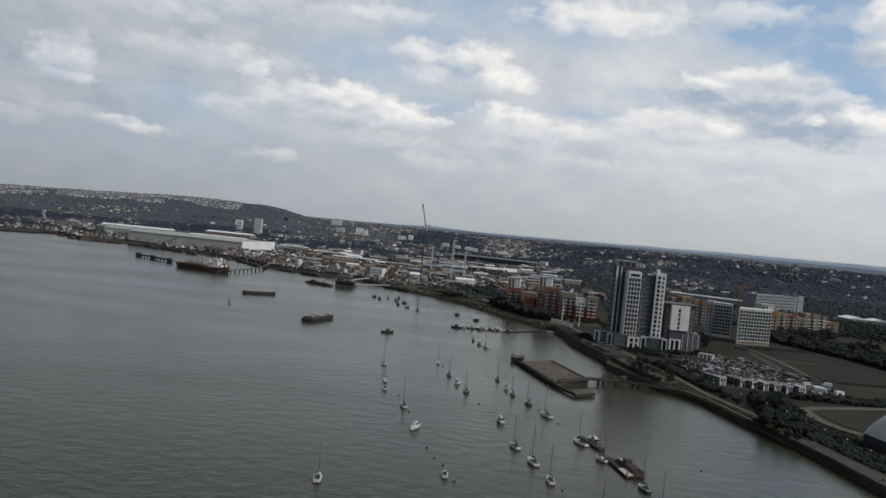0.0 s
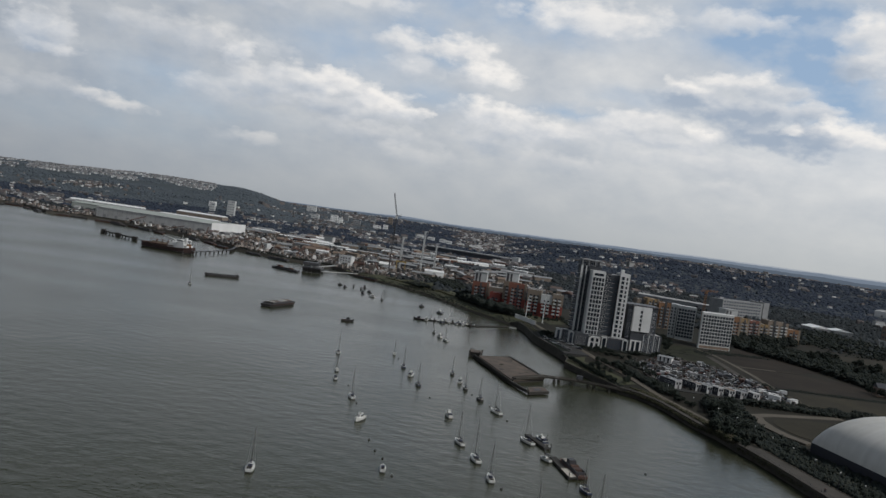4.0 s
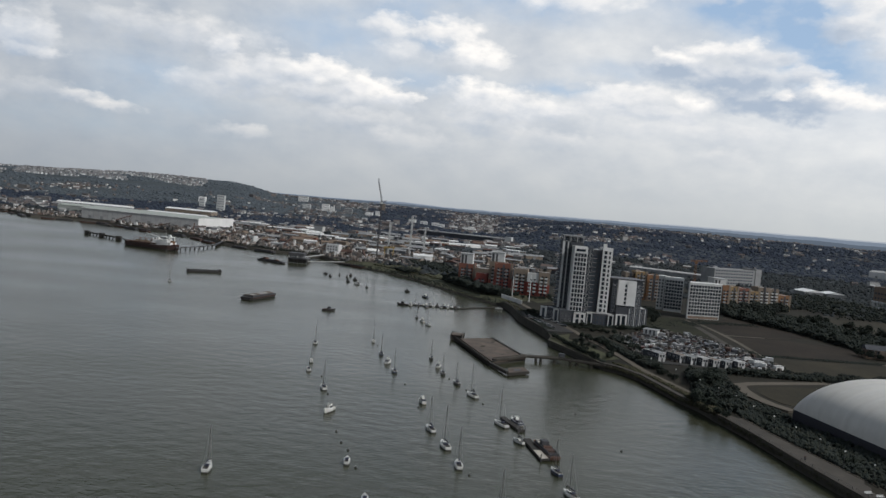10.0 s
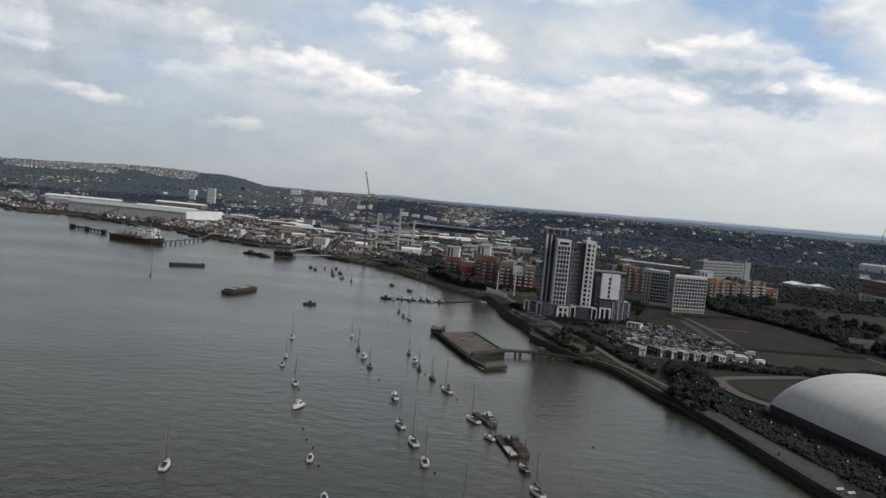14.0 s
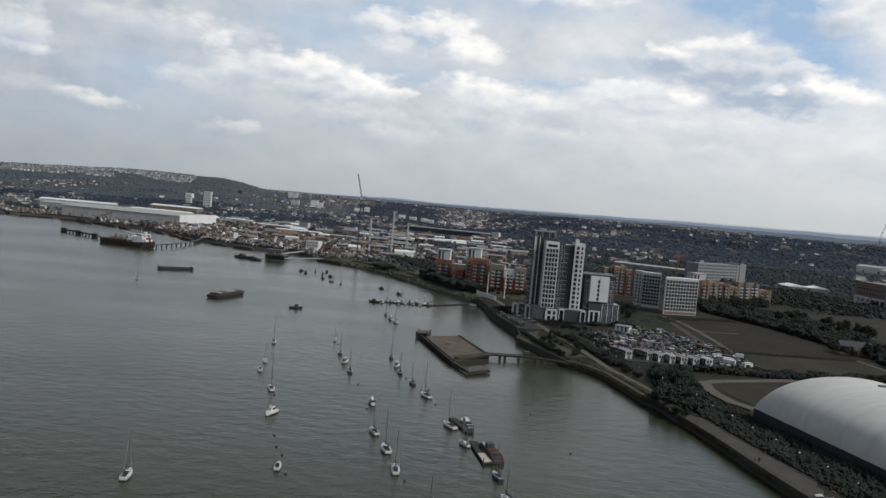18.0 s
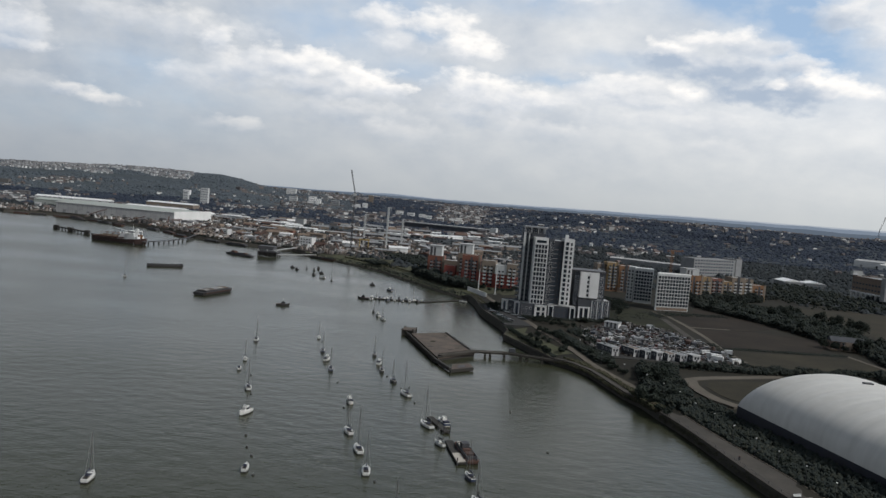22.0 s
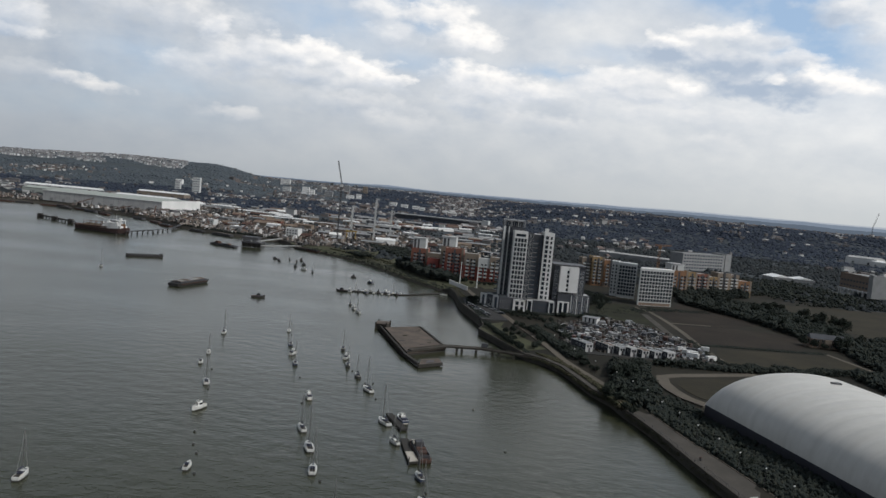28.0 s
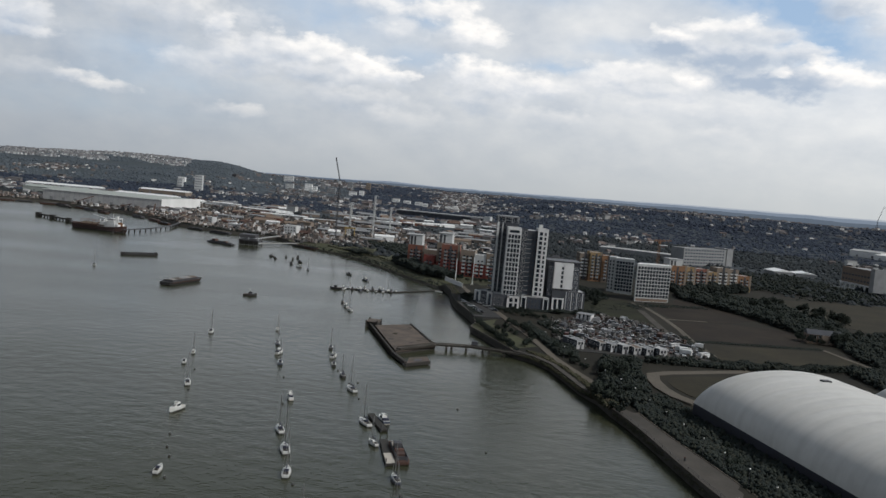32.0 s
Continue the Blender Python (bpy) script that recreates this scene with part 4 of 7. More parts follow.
part("parapet", ribbon(BLKPLAN + BLKPLAN[:1], 0.36, 27.6, 28.4), [WHITE_DULL], blk)
part("roof_edge", Build().prism([(-0.3, -0.35), (28.9, -0.35), (28.9, 5.4), (3.2, 5.4)], 28.41, 28.85), [ROOFWHITE], blk)
windows(blk, 1.5, 2.56, 11, 3.2, 2.68, 9, 2.05, 2.1)
part("ground_arcade", Build().box(0.6, -0.08, 0.3, 28.0, -0.004, 2.4), [BROWNBRICK], blk)
blk2 = thing("apartment_block", "pale stepped apartment block with white roof edges", "apartment block", pose(203.4, 698.5, 5, 0, 0, -20))
part("wall", Build().prism([(0, 0), (14.6, 0), (10.8, 18), (0, 18)], 0, 27.6), [WHITE_DULL], blk2)
part("roof", Build().prism([(0.4, 0.4), (14.2, 0.4), (10.6, 17.6), (0.4, 17.6)], 27.604, 27.8), [ROOFWHITE], blk2)
part("parapet", ribbon([(0, 0), (14.6, 0), (10.8, 18), (0, 18), (0, 0)], 0.36, 27.6, 28.4), [WHITE_DULL], blk2)
windows(blk2, 1.5, 2.32, 6, 2.2, 2.75, 9, 1.85, 2.05)
walls(blk2, -6.5, 6, 0, -1.2, 20, 27.8, WHITE_DULL, "side_wall", 0.8, ROOFWHITE)
windows(blk2, -5.4, 2.6, 2, 2.2, 2.75, 9, 1.2, 1.7, y=6)
part("link_wall", Build().box(-1.2, 7.5, 0, 0, 18, 26), [FRAMEDARK], blk2)
part("roof_edge", Build().prism([(-0.2, -0.3), (14.8, -0.3), (13.4, 6.0), (-0.2, 6.0)], 28.41, 28.85).box(-6.7, 5.7, 28.61, -1.1, 12, 29.05), [ROOFWHITE], blk2)


def flats(x, y, w, d, h, rot, wall_m, label, base_m=None, base_h=0, top=None, dark_col=False, step=2.9, pale="dark", base=5.0):
    t = thing("apartment_block", label, "apartment block", pose(x, y, base, 0, 0, rot), "coloured riverside flats")
    b0 = base_h if base_m else 0
    if base_m:
        walls(t, -0.15, -0.15, 0, w + 0.15, d + 0.15, b0, base_m, "base")
    walls(t, 0, 0, b0, w, d, h, wall_m, "wall", 0.6, PALEGREY)
    nx = max(1, int((w - 1.5) / step))
    nz = max(1, int((h - 1.5) / 3.0))
    off = (w - (nx - 1) * step) / 2
    windows(t, off, step, nx, 1.3, 3.0, nz, 1.65, 1.75, y=-0.16 if base_m else 0.0, style=pale)
    if d > 8:
        windows(t, 2.5, 3.5, int((d - 3) / 3.5), 1.3, 3.0, nz, 1.2, 1.6, turn=-90, at_x=-0.16 if base_m else 0.0, style=pale)
    for bx in (w * 0.25, w * 0.68):
        for k in range(1, nz):
            balcony(t, bx - 1.3, -0.16, 0.6 + 3.0 * k, 2.6, 1.3, WHITE_DULL if wall_m in (TAN, WHITE_DULL) else MIDGREY)
    if top:
        tw, th = top
        part("white_top", Build().box(0.8, 0.6, h + 0.2, tw * 0.85, d - 0.6, h + th), [WHITE_DULL], t)
        part("top_opening", Build().box(1.6, 0.48, h + 0.6, 3.6, 0.6, h + th - 1.0), [FRAMEDARK], t)
        part("top_opening", Build().box(5.0, 0.48, h + 0.6, 6.6, 0.6, h + th - 1.0), [FRAMEDARK], t)
        part("top_roof", Build().box(0.3, 0.1, h + th, tw * 0.85 + 0.5, d, h + th + 0.4), [PALEGREY], t)
    if wall_m in (ORANGE, YELLOW, TERRACOTTA):
        part("pale_corner", Build().box(w - 1.6, -0.3, b0, w + 0.2, 0.5, h + 0.9), [TAN], t)
        # dark strip on the wall face, painted as the shade of a recess
        part("recessed_bay", Build().box(w * 0.45, -0.25, b0 + 0.3, w * 0.45 + 1.7, -0.17, h - 0.5), [FRAMEDARK], t)
    if dark_col:
        part("dark_stair_tower", Build().box(w * 0.42, -0.5, 0.5, w * 0.42 + 2.2, -0.17, h + 1.5), [FRAMEDARK], t)
    return t


R1 = "terracotta and grey riverside flats with a white roof pavilion"
flats(30.5, 774, 15, 16, 18.5, -6, TERRACOTTA, R1, BROWNBRICK, 4, top=(14.5, 9.5))
flats(45.5, 764, 13, 15, 16, -12, TAN, "tan brick riverside flats with pale balconies", RED, 7)
flats(57, 738, 15, 14, 25, -8, TAN, "tall grey and tan flats with a white roof pavilion", RED, 9, top=(14.5, 8.5))
flats(61, 727, 15.5, 9, 24.5, -8, TERRACOTTA, "bright brick-red flats near the river", RED, 12)
flats(77.5, 719, 12, 12, 22, -10, TAN, "tan and white riverside flats over a red base", RED, 12)
flats(89, 714, 10, 12, 19, -8, WHITE_DULL, "pale balconied flats over a red base", RED, 12)
flats(98.5, 712, 9.5, 12, 21, -6, TAN, "tan balconied flats over a red base", RED, 11)
flats(46, 742, 10, 9, 13, -14, RED, "dark red low flats near the river")
# orange and ochre group behind the pale blocks
flats(188, 784, 9, 14, 24, 4, TAN, "tan flats with dark stair tower", BROWNBRICK, 5, dark_col=True)
flats(196.5, 780, 11, 14, 26, 4, YELLOW, "ochre flats with small dark windows", ORANGE, 6, dark_col=False)
flats(207.5, 779, 13, 14, 24, 2, ORANGE, "orange flats with a dark stair tower", BROWNBRICK, 4, dark_col=True)
flats(262.5, 757, 17, 14, 22, 10, ORANGE, "orange flats with a curved white top", BROWNBRICK, 4, top=(15, 6))
flats(281, 768, 10, 14, 21, 14, YELLOW, "ochre flats beside dark trees")
flats(292, 778, 14, 14, 19.5, 14, TERRACOTTA, "terracotta stepped flats beside trees", TAN, 6)
flats(306.5, 788, 12, 14, 17, 12, YELLOW, "ochre stepped flats beside trees", TAN, 5)
flats(318.5, 796, 13, 14, 21, 10, TAN, "tan and ochre flats with dark openings", YELLOW, 7, dark_col=True)
flats(332, 803, 10, 14, 20, 10, TAN, "tan flats with a dark stair tower", YELLOW, 6, dark_col=True)
flats(343, 808, 13, 14, 14.5, 8, ORANGE, "low orange flats with a white end", YELLOW, 5)

# long grey hospital-like building and large pale roofs behind
grey = thing("office_building", "long grey office building with pale end wall", "office building", pose(380, 1118, 5, 0, 0, 34))
walls(grey, 0, 0, 0, 100, 22, 22, MIDGREY, "wall", 0.8, MIDGREY)
walls(grey, 88, -1.0, 0, 101, 22.5, 24, MIDGREY, "end_wall", 0.6, ROOFWHITE)
windows(grey, 4, 5.5, 15, 2.5, 4.2, 5, 3.6, 1.8, style="dark_pale")
brn = thing("office_building", "brown box-like building raised on white columns", "office building", pose(517, 966, 5, 0, 0, -86))
walls(brn, 0, 0, 9, 58, 30, 25, BROWNBRICK, "wall", 0.7, MIDGREY)
windows(brn, 4, 6, 9, 11.5, 5.5, 2, 3.6, 2.0, style="dark_pale")
walls(brn, 58, -2, 3, 66, 30, 27.5, MIDGREY, "white_end", 0.5, ROOFWHITE)
part("white_beam", Build().box(-1, -1.5, 7.6, 58, 30, 9), [WHITE], brn)
for k in range(7):
    part("column", Build().box(0.5 + k * 9.3, -1.0, 0, 1.9 + k * 9.3, 0.4, 7.6), [WHITE], brn)


def shed(x, y, w, d, h, rot, wall_m, roof_m, label, pitch=2.0, base=None, name="warehouse", doors=2, group=""):
    if -420 < x < 200 and 1200 < y < 1700 and w > 40:
        h, pitch, d = h * 0.5, pitch * 0.35, d * 0.45
    z = land_height(x, y) if base is None else base
    t = thing(name, label, "warehouse", pose(x, y, z, 0, 0, rot), group)
    part("wall", Build().box(0, 0, -1, w, d, h), [wall_m], t)
    part("roof", Build().gable(-0.5, -0.5, w + 0.5, d + 0.5, h, h + pitch, along_x=w >= d), [roof_m], t)
    for i in range(doors):
        cx = w * (i + 0.5) / doors
        part("loading_door", Build().box(cx - 2, -0.12, 0.0, cx + 2, -0.004, min(4.5, h * 0.7)), [DARKSTEEL if i % 2 else MIDGREY], t)
    return t


shed(292, 1240, 128, 16, 8, -31, MIDGREY, PALEGREY, "long grey shed with a pale roof", 1.6, doors=5)
shed(488, 1082, 26, 30, 5, 4, MIDGREY, ROOFWHITE, "pale grey sports hall with a shallow pitched roof", 3, doors=1)
shed(514, 1080, 26, 30, 5, -10, MIDGREY, ROOFWHITE, "pale grey sports hall with a shallow pitched roof", 2.5, doors=1)
shed(880, 1690, 60, 40, 12, -50, WHITE, PALEGREY, "far white warehouse among trees", 3)
shed(905, 1640, 40, 30, 10, -50, WHITE, ROOFWHITE, "far white warehouse among trees", 2)
# long riverside warehouse
lwh = thing("warehouse", "very long grey riverside warehouse with a white gable end", "warehouse", pose(-566, 1304, 5, 0, 0, -7.8))
part("wall", Build().box(0, 0, 0, 196, 134, 16.2), [PALEGREY], lwh, "grey sheeted long wall")
part("end_wall", Build().box(196.0, -0.3, 0, 196.8, 134.3, 17.2), [ROOFWHITE], lwh, "bright white end wall")
for k in range(3):
    part("roof", Build().gable(-1, k * 44.7 - 0.5, 195.9, (k + 1) * 44.7, 16.2, 17.2), [GREENGREY], lwh)
part("eaves_strip", Build().box(-1, -1.0, 15.4, 195.9, -0.55, 16.4), [ROOFWHITE], lwh)
for k in range(24):
    part("wall_rib", Build().box(4 + k * 8.1, -0.2, 0, 4.3 + k * 8.1, -0.004, 15.4), [MIDGREY], lwh)
for k in range(9):
    part("loading_door", Build().box(12 + k * 20, -0.14, 0, 17 + k * 20, -0.004, 5), [MIDGREY], lwh)
shed(-815, 1730, 150, 36, 7, 6, WHITE_DULL, ROOFWHITE, "long white-roofed shed near the river", 3, doors=4)
shed(-700, 1500, 130, 50, 10, -6, GREENGREY, GREENGREY, "pale green shed behind the warehouse", 3, doors=3)
shed(-590, 1640, 120, 30, 8, -8, WHITE_DULL, ROOFWHITE, "long white-roofed shed near the quay", 2.5, doors=3)
shed(-640, 1890, 110, 40, 9, -5, TAN, ROOFWHITE, "long pale-roofed factory shed", 3, doors=2)
shed(-400, 1640, 60, 30, 10, -20, WHITE_DULL, ROOFWHITE, "white-roofed shed near the quay", 3)
shed(-320, 1530, 100, 40, 9, -12, MIDGREY, ROOFWHITE, "wide white-roofed industrial shed", 3)
shed(-24, 1046, 24, 18, 6, 4, ROOFWHITE, ROOFWHITE, "bright white riverside shed", 2, doors=1)
shed(-7, 1527, 100, 36, 9, 30, ROOFWHITE, ROOFWHITE, "bright white wide-roofed depot", 4, doors=2)
shed(-60, 1490, 70, 30, 8, 20, WHITE_DULL, ROOFWHITE, "white-roofed depot near the railway", 3)
shed(-150, 1600, 110, 26, 9, 6, WHITE_DULL, PALEGREY, "long pale depot roof", 3)
shed(60, 1330, 90, 26, 8, 12, MIDGREY, PALEGREY, "long grey-roofed depot near the railway", 3)
shed(120, 1385, 60, 24, 9, 4, WHITE_DULL, PALEGREY, "pale-roofed depot near the railway", 3)
shed(-250, 1400, 80, 30, 9, -8, WHITE_DULL, ROOFWHITE, "white-roofed workshop near the quay", 3)
shed(-170, 1360, 60, 24, 8, -5, TAN, PALEGREY, "tan workshop with a grey roof", 3)
lng = thing("warehouse", "very long low depot with a thin pale roof", "warehouse", pose(-60, 2010, 5, 0, 0, -22))
part("wall", Build().box(0, 2, -3, 230, 30, 11), [DARKBRICK], lng)
part("roof", Build().box(-2, 0, 11, 233, 32, 13), [PALEGREY], lng)
part("end_tower", Build().box(224, -1, -3, 240, 14, 17), [WHITE_DULL], lng)
# white office on the quay and smaller yard buildings
rng = random.Random(11)
wq = thing("office_building", "small white office on the quay", "office building", pose(-131, 1016, 5, 0, 0, -14))
walls(wq, 0, 0, 0, 16, 12, 11, WHITE, "wall", 0.5, PALEGREY)
windows(wq, 2.5, 3.6, 4, 1.5, 3.2, 3, 1.6, 1.5)
wq2 = thing("office_building", "small cream building on the quay", "office building", pose(-250, 1090, 5, 0, 0, -20))
walls(wq2, 0, 0, 0, 13, 10, 8, WHITE_DULL, "wall", 0.5, PALEGREY)
windows(wq2, 2.5, 3.6, 3, 1.5, 3.0, 2, 1.6, 1.5)
SHED_LOOKS = [(WHITE_DULL, ROOFWHITE, "pale industrial shed with a white roof"), (MIDGREY, MIDGREY, "grey industrial shed with a grey roof"), (TAN, MIDGREY, "tan brick workshop with a grey roof"),
              (TAN, BROWNBRICK, "tan workshop with a brown roof"), (DARKBRICK, MIDGREY, "dark workshop with a grey roof"), (TERRACOTTA, BROWNBRICK, "reddish brick works building"), (DARKBRICK, RUST, "dark workshop with a rusty roof")]
placed = []


def clear_spot(x, y, r):
    if any((x - a) ** 2 + (y - b) ** 2 < (r + c) ** 2 for a, b, c in placed):
        return False
    placed.append((x, y, r))
    return True


def shore_gap(x, y):
    """Metres inland of the water's edge, along the ray from the hub."""
    d = Vector((x - HUB[0], y - HUB[1]))
    a = math.atan2(d.y, d.x)
    for i in range(len(SHORE)):
        p0, p1 = SHORE[i], SHORE[(i + 1) % len(SHORE)]
        a0, a1 = math.atan2(p0[1] - HUB[1], p0[0] - HUB[0]), math.atan2(p1[1] - HUB[1], p1[0] - HUB[0])
        if abs(a1 - a0) < 1 and min(a0, a1) <= a <= max(a0, a1):
            f = 0 if a1 == a0 else (a - a0) / (a1 - a0)
            return d.length - ((1 - f) * math.hypot(p0[0] - HUB[0], p0[1] - HUB[1]) + f * math.hypot(p1[0] - HUB[0], p1[1] - HUB[1]))
    return -1


while len(placed) < 170:
    x, y = rng.uniform(-620, 150), rng.uniform(1010, 1750)
    s = shore_gap(x, y)
    if s < 22 or (-600 < x < -300 and 1150 < y < 1480) or (-260 < x < 0 and y < 1330 and rng.random() < 0.15):
        continue
    w, d = (rng.uniform(7, 20), rng.uniform(6, 12)) if s < 130 else (rng.uniform(10, 32), rng.uniform(9, 18))
    if -430 < x < -250 and y < 1420 and s < 260:
        w, d = w * 0.5, d * 0.6
    if not clear_spot(x, y, w * 0.55):
        continue
    wm, rm, lb = SHED_LOOKS[rng.choice((0, 1, 2, 2, 3, 4, 4, 5, 6, 6))]
    shed(x, y, w, d, rng.uniform(2.5, 4.0) if w < 11 else rng.uniform(3.2, 5.5), rng.uniform(-25, 15), wm, rm, lb, rng.uniform(1, 3), name="industrial_shed", doors=rng.choice((1, 2)), group="riverside works")
# heaps of aggregate
for i in range(70):
    x, y = rng.uniform(-345, -45), 0
    y = 1010 + (-x - 130) * 0.62 + rng.uniform(8, 80)
    if x > -130:
        y = rng.uniform(985, 1080)
    if shore_gap(x, y) < 14:
        continue
    hp = Build()
    r, h = rng.uniform(4, 15), rng.uniform(2, 6)
    n = 14
    for ring, (q, zz) in enumerate(((1.0, 0.0), (0.72, 0.36), (0.4, 0.74), (0.12, 0.98))):
        hp.v += [(math.cos(6.283 * k / n) * r * q * rng.uniform(0.88, 1.12), math.sin(6.283 * k / n) * r * q * 0.7 * rng.uniform(0.88, 1.12), h * zz * rng.uniform(0.9, 1.08)) for k in range(n)]
    for ring in range(3):
        for k in range(n):
            hp.f.append((ring * n + k, ring * n + (k + 1) % n, (ring + 1) * n + (k + 1) % n, (ring + 1) * n + k))
    hp.f.append(tuple(range(3 * n, 4 * n)))
    hp.m = [0] * len(hp.f)
    tagged(part("material_mound", hp, [(SCRAP, AGGREGATE, SCRAP, SAND, SCRAP)[i % 5]], None, m=pose(x, y, land_height(x, y) - 1.5, 0, 0, rng.uniform(0, 180)), smooth=True), "mound of scrap metal on the quay" if i % 5 in (0, 2, 4) else "mound of brown sand and gravel on the quay", "mound", "quay mounds")


def far_block(x, y, w, d, h, m, label, rot=0, name="tower_block", cat="building"):
    z = land_height(x, y)
    t = thing(name, label, cat, pose(x, y, z, 0, 0, rot))
    part("wall", Build().box(0, 0, -4, w, d, h), [m], t)
    part("roof", Build().box(0.5, 0.5, h + 0.01, w - 0.5, d - 0.5, h + 1.2), [PALEGREY], t)
    nz = max(1, int(h / 6))
    for k in range(nz):
        part("window_band", Build().box(0.8, -0.25, h * (k + 0.45) / nz, w - 0.8, -0.01, h * (k + 0.6) / nz), [TINTED], t)
    return t


far_block(-622, 2235, 20, 14, 40, WHITE_DULL, "pale concrete tower block on the far shore")
far_block(-755, 2500, 20, 16, 15, ROOFWHITE, "far white tower on a wooded hill")
far_block(-690, 2300, 14, 12, 22, WHITE_DULL, "far pale block among trees")
far_block(-425, 2800, 24, 16, 26, ROOFWHITE, "far white block of flats")
far_block(-396, 2790, 14, 14, 20, ROOFWHITE, "far white block of flats")
far_block(-500, 2850, 26, 16, 18, WHITE_DULL, "far pale block of flats")
far_block(-350, 2820, 26, 16, 18, MIDGREY, "far grey block of flats")
far_block(-282, 2860, 26, 16, 12, ROOFWHITE, "far bright white building")
far_block(-248, 2870, 16, 12, 18, ROOFWHITE, "far plain white building")
far_block(-330, 3200, 18, 14, 30, MIDGREY, "far grey tower block")
far_block(-270, 3300, 18, 14, 28, TAN, "far tan tower block")
far_block(-420, 3100, 16, 14, 24, MIDGREY, "far grey tower block")
far_block(-640, 3500, 40, 18, 22, WHITE, "far white hospital-like block on the hill's end")
for i in range(7):
    far_block(-120 + i * 32 + (i % 3) * 7, 2700 - i * 40, 22, 14, 9, ROOFWHITE, "far row of bright white houses", -6, "terrace", "houses")



# ---------------------------------------------------------------- domes, jetties, quay things
def air_dome(x, y, rot, width, length, rise, label):
    """Long air-supported hall: local x across, local y along, far end at y=0 running to -length."""
    t = thing("sports_dome", label, "sports dome", pose(x, y, 5, 0, 0, rot))
    b = Build()
    na, nl = 30, 140
    for j in range(nl + 1):
        s = j / nl
        e = min(1.0, s / 0.06, (1 - s) / 0.06)
        e = math.sqrt(max(0.0, 1 - (1 - e) ** 2))
        scal = 0.34 * abs(math.sin(s * length / 7.5 * math.pi)) ** 0.7
        for i in range(na + 1):
            th = math.pi * i / na
            u = (1 - math.cos(th)) / 2
            prof = math.sin(th) ** 0.82
            inset = (1 - e) * 0.0
            b.v.append((width * (u + (0.5 - u) * inset), -length * s, 3.2 + (rise * prof * (0.12 + 0.88 * e) if 0 < i < na else 0.0) + scal * prof))
    for j in range(nl):
        for i in range(na):
            a = j * (na + 1) + i
            b.f.append((a, a + na + 1, a + na + 2, a + 1))
            b.m.append(0)
    part("membrane", b, [MEMBRANE], t, "ribbed white fabric", smooth=True)
    part("skirt_wall", Build().box(0.02, -length + 0.02, -2.6, width - 0.02, -0.02, 3.22), [NAVY], t, "dark navy base wall")
    ew = Build()
    for yy in (-0.01, -length + 0.01):
        n = 24
        pts = [(width * (1 - math.cos(math.pi * i / n)) / 2, yy, 3.2 + rise * 0.12 * math.sin(math.pi * i / n) ** 0.82) for i in range(n + 1)]
        ew.add(pts, [tuple(range(n + 1))])
    part("end_panel", ew, [MEMBRANE], t)
    for k, (vx, vy) in enumerate(((0.55, -0.16), (0.62, -0.42))):
        vz = 3.2 + rise * math.sin(math.acos(1 - 2 * vx)) ** 0.82
        part("roof_vent", Build().box(width * vx - 1.5, length * vy - 1.1, vz - 0.6, width * vx + 1.5, length * vy + 1.1, vz + 0.75), [DARKSTEEL], t)
    return t


air_dome(157.6, 326.0, 10.5, 62, 150, 15.2, "long white ribbed air dome with a dark base wall")
air_dome(236, 356, 10.5, 56, 150, 12.0, "second white air dome beyond the first")

# disused brown platform in the river
plat = thing("river_platform", "disused brown-decked river platform on dark timber walls", "jetty")
DECKP = [(45.5, 401), (63.3, 421.5), (48.8, 476), (30.5, 463)]
part("deck", Build().prism(DECKP, 1.1, 1.8), [BROWNDECK], plat)
part("skirt", Build().prism([(x + (47 - x) * 0.012, y + (435 - y) * 0.012) for x, y in DECKP], -3, 1.1), [TIMBER], plat)
part("fender", ribbon([(28.3, 464), (44.2, 399), (51.3, 380)], 1.3, 0.5, 1.9), [TIMBER], plat, "dark timber fender")
for i in range(26):
    u = i / 25
    x, y = 27.6 + (44.2 - 28.3) * u, 464 + (399 - 464) * u
    part("post", Build().tube((x, y, -4), (x, y, 2.5), 0.38, n=7), [TIMBER], plat)
part("kerb", ribbon([(45.7, 401.4), (62.9, 421.3)], 0.8, 1.8, 2.2), [TIMBER], plat)
part("kerb", ribbon([(62.9, 421.6), (48.7, 475.3)], 0.7, 1.8, 2.1), [TIMBER], plat)
prg = random.Random(4)
for i in range(9):
    u, v = prg.uniform(0.06, 0.94), prg.uniform(0.06, 0.94)
    a_, b_ = Vector(DECKP[0]).lerp(Vector(DECKP[1]), u), Vector(DECKP[3]).lerp(Vector(DECKP[2]), u)
    q = a_.lerp(b_, v)
    w_, d_ = prg.uniform(0.5, 1.6), prg.uniform(0.6, 2.2)
    part("deck_patch", Build().prism([(q.x - w_, q.y - d_), (q.x + w_ * 0.7, q.y - d_ * 0.8), (q.x + w_, q.y + d_), (q.x - w_ * 0.8, q.y + d_ * 0.7)], 1.8, 1.804 + 0.006 * (i + 1)), [(AGGREGATE, TIMBER, GRASS)[i % 3]], plat)
for i in range(17):
    u = (i + 0.5) / 17
    q = Vector(DECKP[1]).lerp(Vector(DECKP[2]), u)
    part("edge_post", Build().box(q.x - 0.5, q.y - 0.5, 1.8, q.x + 0.3, q.y + 0.5, 2.5), [TIMBER], plat)
dol = thing("mooring_dolphin", "square timber mooring dolphin with a cabin-like top", "mooring dolphin")
part("body", Build().prism([(25, 467), (31.3, 466.5), (32.5, 475), (26.5, 476)], -3, 2.6), [TIMBER], dol)
